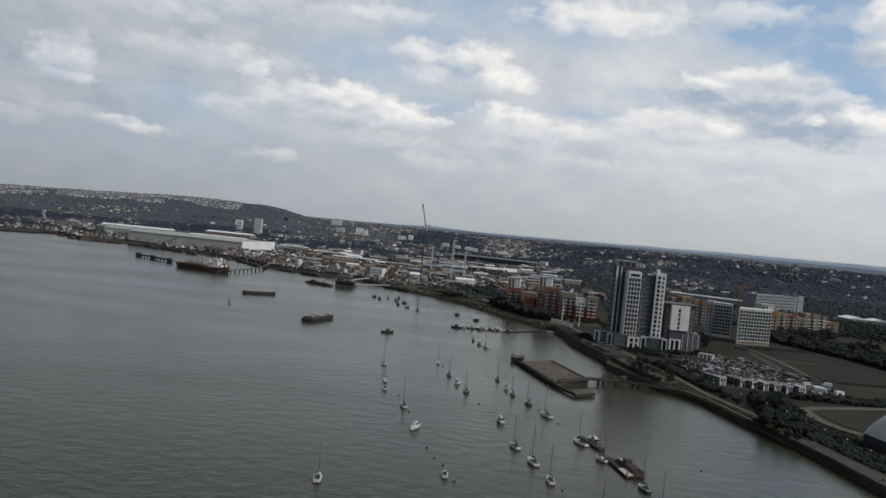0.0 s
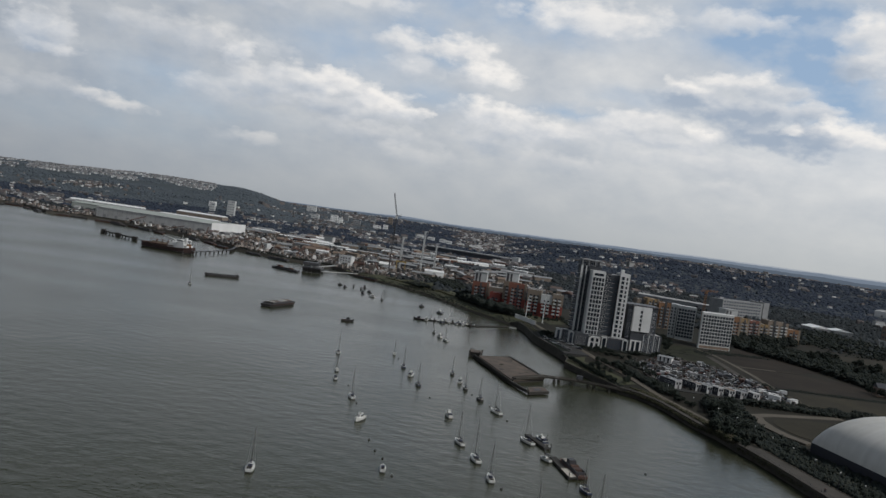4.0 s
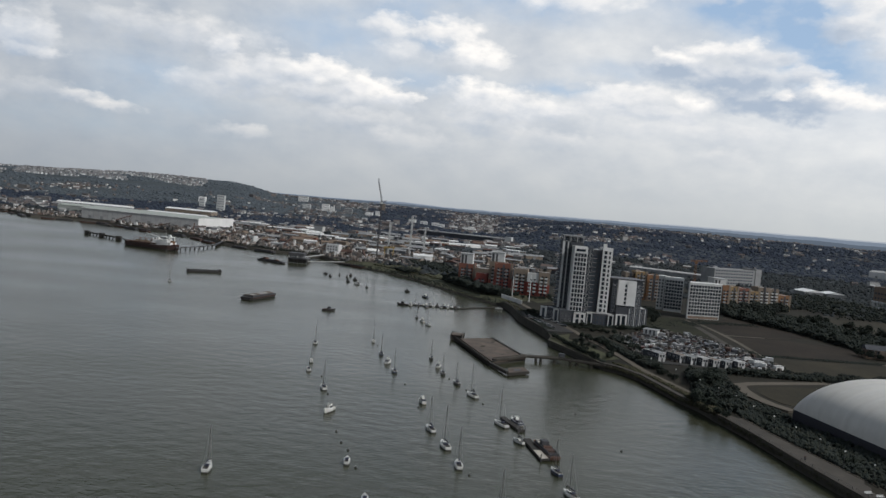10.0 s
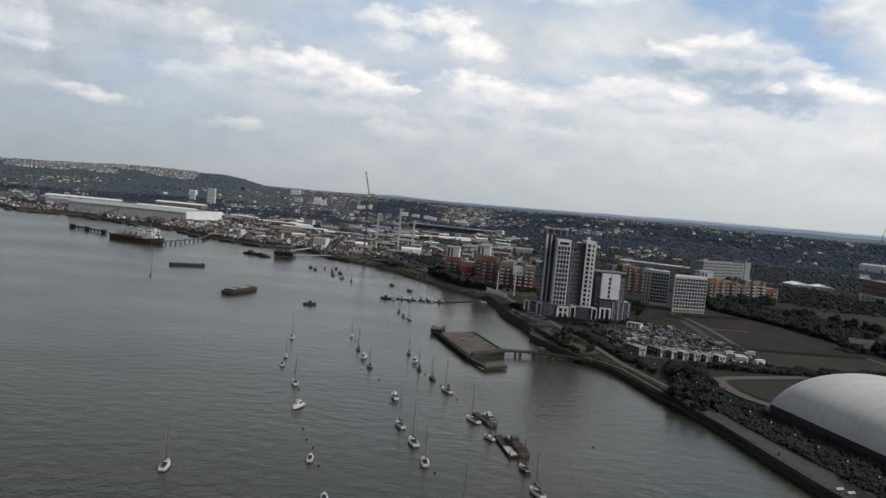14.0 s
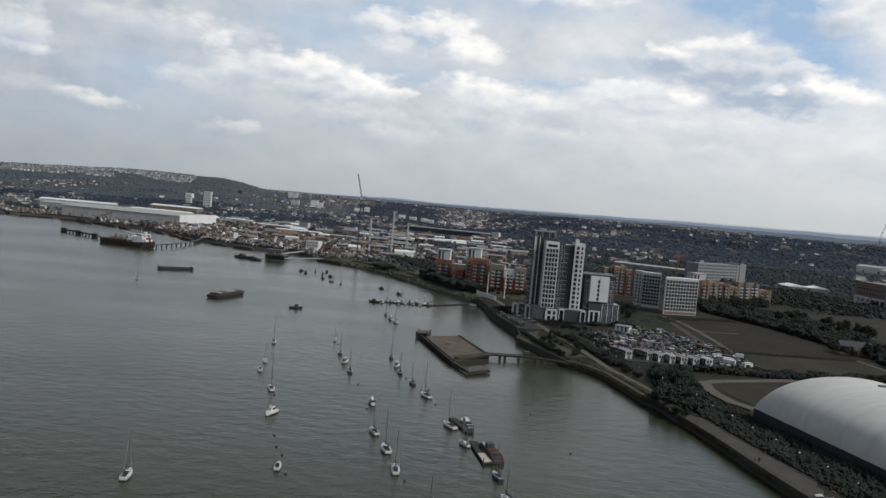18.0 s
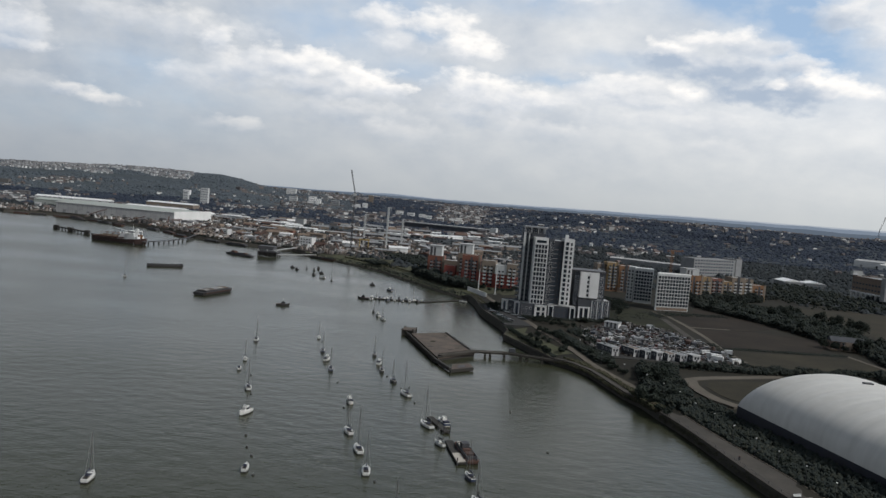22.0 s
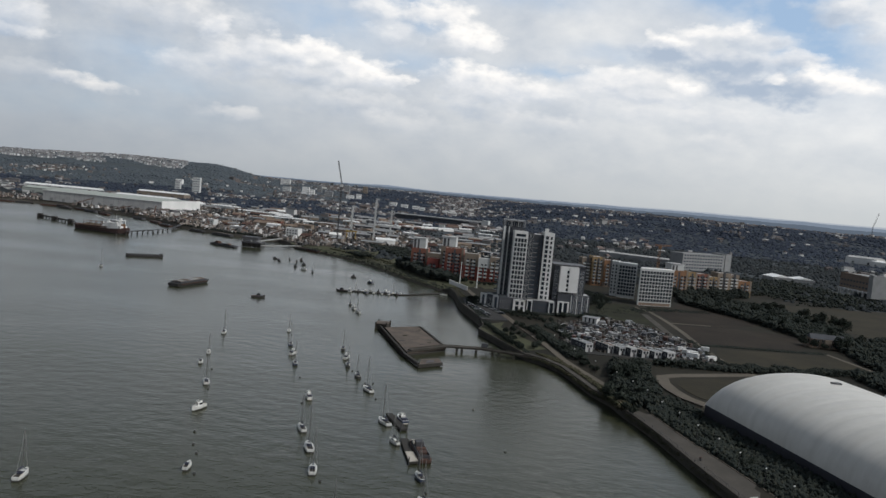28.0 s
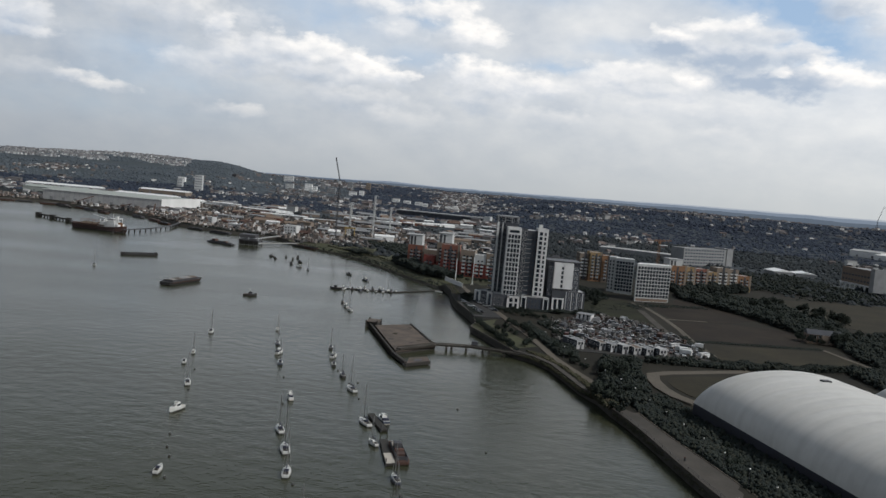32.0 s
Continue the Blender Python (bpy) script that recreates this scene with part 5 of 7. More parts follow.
part("cap", Build().prism([(24.7, 466.6), (31.7, 466.2), (32.9, 475.4), (26.1, 476.4)], 2.6, 2.9), [BROWNDECK], dol)
for i, (x, y) in enumerate(((25.4, 466), (31.1, 465.8), (32.7, 475), (26.4, 476.4))):
    part("post", Build().tube((x, y, -4), (x, y, 3.7), 0.4, n=7), [TIMBER], dol)
dol2 = thing("mooring_dolphin", "low concrete berthing dolphin at the platform's corner", "mooring dolphin")
part("slab", Build().prism([(51.6, 378), (61.4, 387), (60.0, 396), (52.2, 390)], 0.9, 1.6), [BROWNDECK], dol2)
part("base", Build().prism([(52.3, 379), (59, 386), (58.8, 393), (53.5, 388)], -3, 0.9), [TIMBER], dol2)
part("hatch", Build().prism([(54.5, 383), (58.0, 386), (57.6, 390), (54.8, 388)], 1.6, 1.72), [DARKSTEEL], dol2)
part("fender_beam", ribbon([(51.2, 377.4), (61.6, 386.6)], 0.7, 0.3, 1.7), [TIMBER], dol2)
brg = thing("footbridge", "long concrete access bridge on paired piers", "bridge")
part("deck", ribbon([(46.5, 404), (63, 421.5), (80, 424), (103, 417)], 3.2, 2.0, 2.6), [PAVING], brg)
part("parapet", ribbon([(47, 402.2), (63.6, 419.6), (79.8, 422.1), (103, 415)], 0.2, 2.6, 3.05), [PAVING], brg)
part("parapet", ribbon([(46, 405.8), (62.2, 423.4), (80.2, 425.9), (103, 419)], 0.2, 2.6, 3.05), [PAVING], brg)
for x, y in ((68.5, 422.4), (71, 422.8), (78, 423.7), (86, 422.2), (89, 421.3), (96, 419.1)):
    part("pier", Build().box(x - 0.5, y - 1.9, -4, x + 0.5, y + 1.9, 1.6), [WALLSTONE], brg)
part("control_hut", Build().box(80.5, 426.2, 2.0, 83.5, 429, 4.6), [DARKBRICK], brg)


def hut(x, y, rot, w, d, h, slope, label, dark=False):
    t = thing("site_building", label, "site building", pose(x, y, 5, 0, 0, rot), "riverside yard buildings")
    part("wall", Build().box(0, 0, 0, w, d, h), [WHITE if not dark else DARKBRICK], t)
    rf = Build()
    rf.add([(-0.3, -0.4, h + 0.005), (w + 0.3, -0.4, h + 0.005), (w + 0.3, d + 0.4, h + slope), (-0.3, d + 0.4, h + slope), (-0.3, -0.4, h + 0.3), (w + 0.3, -0.4, h + 0.3), (w + 0.3, d + 0.4, h + slope + 0.3), (-0.3, d + 0.4, h + slope + 0.3)],
           [(3, 2, 1, 0), (4, 5, 6, 7), (0, 1, 5, 4), (1, 2, 6, 5), (2, 3, 7, 6), (3, 0, 4, 7)])
    part("roof", rf, [(MIDGREY, PALEGREY, BROWNBRICK)[int(x) % 3]], t)
    if dark:
        part("white_edge", Build().box(-0.25, -0.25, 0, 0.35, 0.0, h), [WHITE], t)
        part("white_edge", Build().box(w - 0.35, -0.25, 0, w + 0.25, 0.0, h), [WHITE], t)
        part("open_front", Build().box(0.36, -0.1, 0.1, w - 0.36, -0.004, h - 0.5), [FRAMEDARK], t)
    else:
        windows(t, w * 0.22, w * 0.28, 3, h * 0.12, h * 0.46, 2, 1.05, 1.5, style="dark")
        part("door", Build().box(w * 0.42, -0.1, 0, w * 0.42 + 1, -0.004, 2.1), [MIDGREY], t)
    return t




def long_hut(x, y, rot, w, d, h, roof_m, label):
    """A narrow site unit: local x across the gable, local y back along the flank."""
    t = thing("site_building", label, "site building", pose(x, y, 5, 0, 0, rot), "riverside yard buildings")
    part("flank_wall", Build().box(0.1, 0.1, 0, w - 0.1, d, h - 0.1), [DARKBRICK], t, "dark clad side wall")
    part("gable_wall", Build().box(0, -0.1, 0, w, 0.096, h), [PALEGREY if int(x) % 2 else WHITE_DULL], t)
    part("eaves_strip", Build().box(-0.15, -0.2, h, 0.25, d + 0.1, h + 0.35).box(w - 0.25, -0.2, h, w + 0.15, d + 0.1, h + 0.35), [WHITE_DULL], t)
    part("roof", Build().box(0.25, -0.1, h + 0.004, w - 0.25, d, h + 0.2), [roof_m], t)
    part("ridge_unit", Build().box(w * 0.3, d * 0.55, h + 0.2, w * 0.62, d * 0.72, h + 0.9), [MIDGREY], t)
    windows(t, w * 0.3, w * 0.4, 2, h * 0.55, 3.0, 1, 1.1, 1.3, y=-0.1, style="dark")
    part("door", Build().box(w * 0.4, -0.16, 0.02, w * 0.4 + 1.1, -0.104, 2.1), [FRAMEDARK], t)
    windows(t, 2.0, 3.0, int((d - 2) / 3), h * 0.5, 3.0, 1, 1.4, 1.2, turn=-90, at_x=0.1, style="white_pale")


for hx, hy, hw_, hd, hh, rf_m in ((131.5, 428.5, 4.2, 13, 4.2, MIDGREY), (143, 431, 3.6, 11, 4.0, BROWNBRICK), (148.2, 428.8, 3.6, 12, 3.8, MIDGREY), (153.4, 427, 3.8, 11, 4.1, PALEGREY),
                                  (159.0, 426.8, 4.4, 10, 3.7, BROWNBRICK), (165, 426.5, 4.4, 11, 3.6, MIDGREY), (171, 425.5, 4.6, 10, 4.1, PALEGREY)):
    long_hut(hx, hy, 24, hw_, hd, hh, rf_m, "narrow dark site hut with a white framed gable")
hut(147, 529, -28, 9, 6, 3.6, 0.3, "white portable cabin in the yard")


# storage containers and stacked materials in the yard
def container(x, y, rot, m, label):
    t = thing("storage_container", label, "container", pose(x, y, 5.08, 0, 0, rot), "yard containers")
    part("box", Build().box(0, 0, 0, 6.0, 2.4, 2.5), [m], t)
    part("door", Build().box(-0.06, 0.15, 0.1, -0.004, 1.17, 2.4).box(-0.06, 1.23, 0.1, -0.004, 2.25, 2.4), [m], t)
    part("rib", Build().box(0.0, -0.05, 0.0, 6.0, -0.004, 0.18).box(0.0, -0.05, 2.3, 6.0, -0.004, 2.5), [DARKSTEEL], t)


crg = random.Random(8)
for i in range(26):
    cx, cy = crg.uniform(132, 196), crg.uniform(438, 540)
    if cx + (cy - 436) * 0.22 < 136 or cy > 500 + (cx - 128) * 0.8:
        continue
    km = crg.choice((WHITE_DULL, MIDGREY, DARKBRICK, DARKBRICK, RUST, MIDGREY, MIDGREY))
    container(cx, cy, crg.choice((-12, 78, -20, 65)) + crg.uniform(-8, 8), km, {WHITE: "white steel storage container", WHITE_DULL: "dull white storage container", MIDGREY: "grey steel storage container", DARKBRICK: "dark grey storage container", HULLBLUE: "dark blue storage container", RUST: "rusty brown storage container"}[km])


for cx, cy, ca in ((187, 444, 20), (194, 434, 30), (185, 455, 10), (191.5, 440.5, 150)):
    container(cx, cy, ca, WHITE, "white steel storage container beside a field")
bh = thing("house", "brick house with pale window surrounds among dark trees", "house", pose(283.5, 519, 5, 0, 0, -8))
part("wall", Build().box(0, 0, 0, 19, 8, 5.6), [BROWNBRICK], bh)
part("roof", Build().gable(-0.4, -0.5, 19.4, 8.5, 5.604, 8.2), [DARKBRICK], bh)
windows(bh, 1.6, 2.6, 7, 0.9, 2.7, 2, 1.2, 1.6, style="white")
part("gable_bay", Build().box(7.6, -1.4, 0, 11.6, -0.004, 5.4), [TAN], bh)
pw = thing("garden_wall", "low pale rendered wall beside the grassland", "wall")
part("panel", ribbon([(303, 738), (329, 739)], 0.4, 4.9, 6.6), [WHITE], pw)
part("coping", ribbon([(302.8, 738), (329.2, 739)], 0.6, 6.604, 6.75), [PALEGREY], pw)


# vehicles
def make_car(label, van=False):
    t = thing("van" if van else "car", label, "van" if van else "car", group="parked vehicles")
    L, W_, H_ = (5.6, 2.1, 2.3) if van else (4.3, 1.8, 0.85)
    b = Build()
    prof = [(0, 0.35), (0, 1.2), (0.9, 1.35), (1.5, 2.4), (L, 2.45), (L, 0.35)] if van else [(0, 0.35), (0, 0.8), (1.1, 0.95), (L - 0.6, 0.98), (L, 0.85), (L, 0.35)]
    n = len(prof)
    b.add([(-W_ / 2, u, z) for u, z in prof] + [(W_ / 2, u, z) for u, z in prof], [tuple(range(n)), tuple(range(2 * n - 1, n - 1, -1))] + [(i, n + i, n + (i + 1) % n, (i + 1) % n) for i in range(n)])
    part("body", b, [PAINTS], t)
    c = Build()
    if van:
        c.add([(-0.9, 0.88, 1.38), (0.9, 0.88, 1.38), (0.9, 1.46, 2.38), (-0.9, 1.46, 2.38)], [(0, 1, 2, 3)])
        c.v = [(x, y - 0.03, z + 0.02) for x, y, z in c.v]
        part("windscreen", c, [GLASS], t)
    else:
        c.add([(-0.82, 1.1, 0.96), (0.82, 1.1, 0.96), (0.82, 3.6, 0.98), (-0.82, 3.6, 0.98), (-0.66, 1.75, 1.45), (0.66, 1.75, 1.45), (0.66, 3.1, 1.45), (-0.66, 3.1, 1.45)],
              [(0, 1, 5, 4), (1, 2, 6, 5), (2, 3, 7, 6), (3, 0, 4, 7)])
        part("glasshouse", c, [GLASS], t)
        part("roof", Build().box(-0.66, 1.75, 1.45, 0.66, 3.1, 1.5), [PAINTS], t)
    for sx in (-1, 1):
        for u in (0.85, L - 0.85):
            part("wheel", Build().tube((sx * (W_ / 2 - 0.2), u, 0.33), (sx * (W_ / 2 + 0.02), u, 0.33), 0.33, n=10), [RUBBER], t)
    return t


car0 = make_car("parked car in the riverside yard")
van0 = make_car("parked van in the riverside yard", True)
car0.matrix_basis = pose(88, 520, 5.06, 0, 0, 35)
van0.matrix_basis = pose(140, 470, 5.06, 0, 0, 80)
rng = random.Random(5)
CARS = [(80 + i * 1.3, 562 - i * 5.2, 62) for i in range(9)] + [(85 + i * 1.5, 572 - i * 5.6, 242) for i in range(8)]
for x, y, a in CARS:
    copy_thing(car0, pose(x, y, 5.06, 0, 0, a + rng.uniform(-4, 4)))
taken = []
while len(taken) < 150:
    x, y = rng.uniform(128, 200), rng.uniform(436, 555)
    if x + (y - 436) * 0.22 < 132 or y > 505 + (x - 128) * 0.9 or (y > 490 and x > 200 - (y - 490) * 0.3) or any((x - a) ** 2 + (y - b) ** 2 < 19 for a, b in taken) or (y < 446 and x < 160):
        continue
    taken.append((x, y))
    copy_thing(van0 if rng.random() < 0.16 else car0, pose(x, y, 5.06, 0, 0, rng.choice((75, 80, 255, 165, 350)) + rng.uniform(-10, 10)))


def street_lamp():
    t = thing("lamp_post", "tall grey path lamp with a white lantern", "lamp post", group="path lamps")
    part("post", Build().tube((0, 0, 0), (0, 0, 5.6), 0.07, 0.05), [DARKSTEEL], t)
    part("lantern", Build().tube((0, 0, 5.6), (0, 0, 5.9), 0.12, 0.26, n=8).tube((0, 0, 5.9), (0, 0, 6.0), 0.28, 0.16, n=8), [ROOFWHITE], t)
    part("base", Build().tube((0, 0, 0), (0, 0, 0.6), 0.16, 0.14, n=8), [DARKSTEEL], t)
    return t


lamp0 = street_lamp()
LAMPS = [(136.2, 349), (138.6, 335), (140.4, 321), (142.7, 307), (144.5, 292.5), (146.6, 278.5), (148.5, 265.5), (151.0, 252.5), (153, 239), (133, 364), (128, 384), (122.5, 408), (117.5, 440)]
lamp0.matrix_basis = pose(*LAMPS[0], land_height(*LAMPS[0]) - 0.05)
for x, y in LAMPS[1:]:
    copy_thing(lamp0, pose(x, y, land_height(x, y) - 0.05))
fence = thing("railing", "low dark railing along the river wall", "railing")
EDGE = PROM_EDGE
for i in range(len(EDGE) - 1):
    p0, p1 = Vector(EDGE[i]), Vector(EDGE[i + 1])
    n = max(1, int((p1 - p0).length / 6))
    for k in range(n):
        q = p0.lerp(p1, k / n)
        part("post", Build().box(q.x - 0.06, q.y - 0.06, 3.4, q.x + 0.06, q.y + 0.06, 4.4), [DARKSTEEL], fence)
    for z in (3.9, 4.36):
        part("rail", Build().tube((*p0, z), (*p1, z), 0.04, n=4), [DARKSTEEL], fence)



def bench(x, y, rot):
    t = thing("bench", "pale bench with dark legs on the promenade", "bench", pose(x, y, 3.22, 0, 0, rot), "promenade benches")
    part("seat", Build().box(-1.3, -0.25, 0.42, 1.3, 0.25, 0.52), [WHITE_DULL], t)
    part("backrest", Build().box(-1.3, 0.27, 0.55, 1.3, 0.34, 0.95), [WHITE_DULL], t)
    for u in (-1.1, 1.1):
        part("leg", Build().box(u - 0.06, -0.22, 0, u + 0.06, 0.3, 0.42), [DARKSTEEL], t)


bench(144.2, 241.5, 20)
bench(146.2, 239.0, 20)
bin0 = thing("litter_bin", "dark cylindrical litter bin on the promenade", "litter bin", pose(139.6, 272.5, 3.22))
part("body", Build().tube((0, 0, 0), (0, 0, 1.0), 0.34, 0.36, n=10), [DARKSTEEL], bin0)
part("lid", Build().tube((0, 0, 1.0), (0, 0, 1.25), 0.4, 0.2, n=10), [RUST], bin0)
# white hoarding, masts and pontoon by the flats
hd = thing("hoarding", "long white hoarding beside the flats", "hoarding")
part("panel", ribbon([(66, 677), (79, 640)], 0.5, 5, 8.2), [WHITE], hd)
for k in range(8):
    x, y = 66 + 13 * k / 7, 677 - 37 * k / 7
    part("post", Build().box(x + 0.3, y - 0.1, 5, x + 0.6, y + 0.2, 8.4), [STEEL], hd)
for x, y, h in ((87, 662, 21), (74, 671, 18)):
    t = thing("mast", "tall slim white mast on the waterfront", "mast", pose(x, y, 5), "waterfront masts")
    part("pole", Build().tube((0, 0, 0), (0, 0, h), 0.42, 0.25, n=8), [WHITE], t)
    part("cap", Build().tube((0, 0, h), (0, 0, h + 0.5), 0.4, 0.1, n=8), [WHITE], t)
    part("footing", Build().box(-1, -1, 0, 1, 1, 0.6), [CONCRETE], t)
pon = thing("marina_pontoon", "long thin floating walkway with small craft", "pontoon")
part("walkway", ribbon([(-10, 608), (12, 611), (31, 612), (52, 634), (66, 652)], 2.2, 0.15, 0.75), [TIMBER], pon)
for k in range(12):
    x = -8 + k * 3.3
    part("float", Build().box(x - 0.8, 607 + k * 0.3, -0.4, x + 0.8, 609.2 + k * 0.3, 0.148), [DARKSTEEL], pon)

# far quay: jetties, ship, cranes
jt = thing("cargo_jetty", "long dark piled cargo jetty with catwalks", "jetty")
part("head", ribbon([(-424, 1010), (-364, 961)], 3.0, 2.6, 4.0), [TIMBER], jt)
part("catwalk", ribbon([(-364, 961), (-340, 930)], 1.6, 3.2, 3.8), [DARKSTEEL], jt)
part("catwalk", ribbon([(-272, 884), (-262, 930), (-262, 1000), (-272, 1062)], 2.4, 3.6, 4.4), [DARKSTEEL], jt)
for p0, p1, n in (((-424, 1010), (-364, 961), 10), ((-272, 884), (-262, 1000), 9), ((-262, 1000), (-272, 1062), 5)):
    for k in range(n + 1):
        x, y = p0[0] + (p1[0] - p0[0]) * k / n, p0[1] + (p1[1] - p0[1]) * k / n
        part("post", Build().tube((x, y, -4), (x, y, 3.0), 0.8, n=6), [TIMBER], jt)
for x, y in ((-424, 1010), (-396, 987), (-366, 963)):
    part("dolphin", Build().box(x - 2.6, y - 2.6, -3, x + 2.6, y + 2.6, 5.2), [TIMBER], jt)


def loft(stations_, m=0, b=None):
    """A hull through cross rows of (y, half-width, keel z, deck z)."""
    b = b or Build()
    o = len(b.v)
    for y, hw, kz, dz in stations_:
        b.v += [(-hw, y, dz), (-hw * 0.92, y, kz * 0.4 + dz * 0.25), (-hw * 0.45, y, kz), (hw * 0.45, y, kz), (hw * 0.92, y, kz * 0.4 + dz * 0.25), (hw, y, dz)]
    n = len(stations_)
    for i in range(n - 1):
        for k in range(5):
            a = o + i * 6 + k
            b.f.append((a, a + 1, a + 7, a + 6))
            b.m.append(m)
        b.f.append((o + i * 6 + 5, o + i * 6, o + i * 6 + 6, o + i * 6 + 11))
        b.m.append(m)
    b.f += [tuple(o + k for k in (5, 4, 3, 2, 1, 0)), tuple(o + (n - 1) * 6 + k for k in range(6))]
    b.m += [m, m]
    return b


ship = thing("dredger_ship", "dark red dredger ship with a white stepped superstructure at a jetty", "ship", pose(-331, 908, 0, 0, 0, -108) @ Matrix.Diagonal((0.95, 0.93, 0.95, 1.0)))
part("hull", loft([(-4, 4.5, 0.5, 6.5), (0, 7, -2, 6), (12, 7.6, -2, 5.2), (46, 7.6, -2, 5.2), (58, 6.4, -2, 6.2), (66, 3.0, -1, 7.5), (69, 0.4, 2, 8.2)]), [HULLRED], ship)
part("boot_top", loft([(-1, 6.5, -2, 1.2), (6, 7.65, -2, 1.2), (50, 7.7, -2, 1.2), (60, 5.6, -2, 1.2), (66, 2.0, -1.5, 1.2)]), [HULLBLACK], ship)
part("hopper", Build().box(-5.5, 8, 5.2, 5.5, 32.5, 6.6), [RUST], ship)
part("cargo", Build().gable(-5, 9, 5, 32, 6.604, 8.6, along_x=False), [AGGREGATE], ship)
part("superstructure", Build().box(-6, 44, 5.2, 6, 57, 9.4).box(-5.2, 45, 9.4, 5.2, 55.5, 12.2).box(-4.6, 46, 12.2, 4.6, 54, 15), [WHITE], ship)
part("deck_house", Build().box(-5, 33, 5.2, 5, 43, 8.2).box(-4, 36, 8.2, 4, 43.5, 10.4), [WHITE], ship)
part("fore_house", Build().box(-5.6, 57.2, 6.2, 5.6, 61, 9.0), [WHITE], ship)
part("vent_posts", Build().tube((-3, 35, 8.2), (-3, 35, 12.6), 0.5).tube((3, 35, 8.2), (3, 35, 12.6), 0.5).tube((-3, 42, 10.4), (-3, 42, 14.4), 0.4).tube((3, 42, 10.4), (3, 42, 14.4), 0.4), [WHITE], ship)
part("bridge_windows", Build().box(-4.7, 45.9, 13.2, 4.7, 54.1, 14.2), [GLASS], ship)
part("funnel", Build().box(-1.4, 54.2, 12.2, 1.4, 57, 17.4), [WHITE], ship)
part("mast", Build().tube((0, 50, 15), (0, 50, 22), 0.3, 0.15), [STEEL], ship)
part("derrick", Build().tube((0, 41, 5.5), (0, 41, 15), 0.6, 0.5).tube((0, 41, 14), (0, 22, 17), 0.4, 0.25), [WHITE_DULL], ship)
part("bridge_wing", Build().box(-8.0, 46.5, 11.8, 8.0, 50.5, 12.2).box(-7.9, 46.4, 12.2, 7.9, 46.6, 13.2), [WHITE], ship)
part("lifeboat", loft([(57.5, 0.9, 9.6, 11), (60, 1.1, 9.4, 11), (63, 0.2, 10, 11.3)]), [ORANGE], ship)
part("gantry", Build().tube((-5, 58.5, 7), (-5, 58.5, 15), 0.45).tube((5, 58.5, 7), (5, 58.5, 15), 0.45).tube((-5, 58.5, 15), (5, 58.5, 15), 0.5), [WHITE], ship)
part("suction_pipe", Build().tube((8.0, 6, 6.2), (8.0, 44, 6.6), 0.7, n=8), [RUST], ship)
part("deck_rail", Build().box(-7.5, 42, 6.0, -7.4, 58, 6.2).box(7.4, 42, 6.0, 7.5, 58, 6.2), [WHITE], ship)
for k in range(4):
    part("hatch_frame", Build().box(-6, 10 + k * 8, 6.6, -5.4, 10.6 + k * 8, 10.5).box(5.4, 10 + k * 8, 6.6, 6, 10.6 + k * 8, 10.5).box(-6, 10 + k * 8, 10.5, 6, 10.6 + k * 8, 11.0), [RUST], ship)


def barge(x, y, rot, L, W_, h, hull_m, label, cargo=None, cover=None):
    t = thing("barge", label, "barge", pose(x, y, 0, 0, 0, rot))
    part("hull", loft([(0, W_ * 0.42, 0.4, h), (L * 0.06, W_ * 0.5, -1, h), (L * 0.9, W_ * 0.5, -1, h), (L, W_ * 0.38, 0.6, h + 0.4)]), [hull_m], t)
    part("coaming", Build().box(-W_ * 0.4, L * 0.1, h, -W_ * 0.36, L * 0.88, h + 0.9).box(W_ * 0.36, L * 0.1, h, W_ * 0.4, L * 0.88, h + 0.9).box(-W_ * 0.36, L * 0.1, h, W_ * 0.36, L * 0.1 + 0.3, h + 0.9).box(-W_ * 0.36, L * 0.88 - 0.3, h, W_ * 0.36, L * 0.88, h + 0.9), [DARKSTEEL], t)
    if cover:
        part("hatch_cover", Build().box(-W_ * 0.36, L * 0.1 + 0.3, h + 0.3, W_ * 0.36, L * 0.88 - 0.3, h + 1.1), [cover], t)
    for s in (-1, 1):
        part("bollard", Build().tube((s * W_ * 0.3, L * 0.04, h), (s * W_ * 0.3, L * 0.04, h + 0.8), 0.2), [DARKSTEEL], t)
    return t


ba = barge(-111, 548, -15, 37, 9.0, 2.2, HULLBLACK, "long dark flat barge with pale covered holds in mid-river", cover=BROWNDECK)
for k in range(5):
    part("hold_cover", Build().gable(-3.2, 4.4 + k * 5.6, 3.2, 9.4 + k * 5.6, 3.31, 3.8, along_x=False), [(CONCRETE, BROWNDECK, MIDGREY)[k % 3]], ba)
part("rubbing_strake", Build().box(-4.7, 2.5, 1.4, -4.51, 33, 1.8).box(4.51, 2.5, 1.4, 4.7, 33, 1.8), [RUST], ba)
bb = barge(-197, 692, -58, 29, 5.2, 1.5, HULLBLACK, "black steel barge lying at anchor")
part("raised_end", Build().box(-2.0, 0.3, 1.5, 2.0, 2.6, 2.7).box(-1.6, 26.2, 1.9, 1.6, 28.4, 3.0), [HULLBLACK], bb)
wv = barge(-181, 881, -128, 40, 7, 1.6, DARKSTEEL, "low work pontoon with deck gear")
part("deck_gear", Build().box(-2, 8, 1.6, 2, 13, 4.2), [RUST], wv)
part("winch", Build().box(-1.5, 26, 1.6, 1.5, 30, 3.6), [RUST], wv)
barge(-772, 1285, -60, 60, 9, 2.2, HULLBLACK, "long dark barge far upriver", cover=DARKSTEEL)
barge(-545, 1255, -80, 34, 8, 2.0, RUST, "rusty barge at the far quay", cover=BROWNDECK)
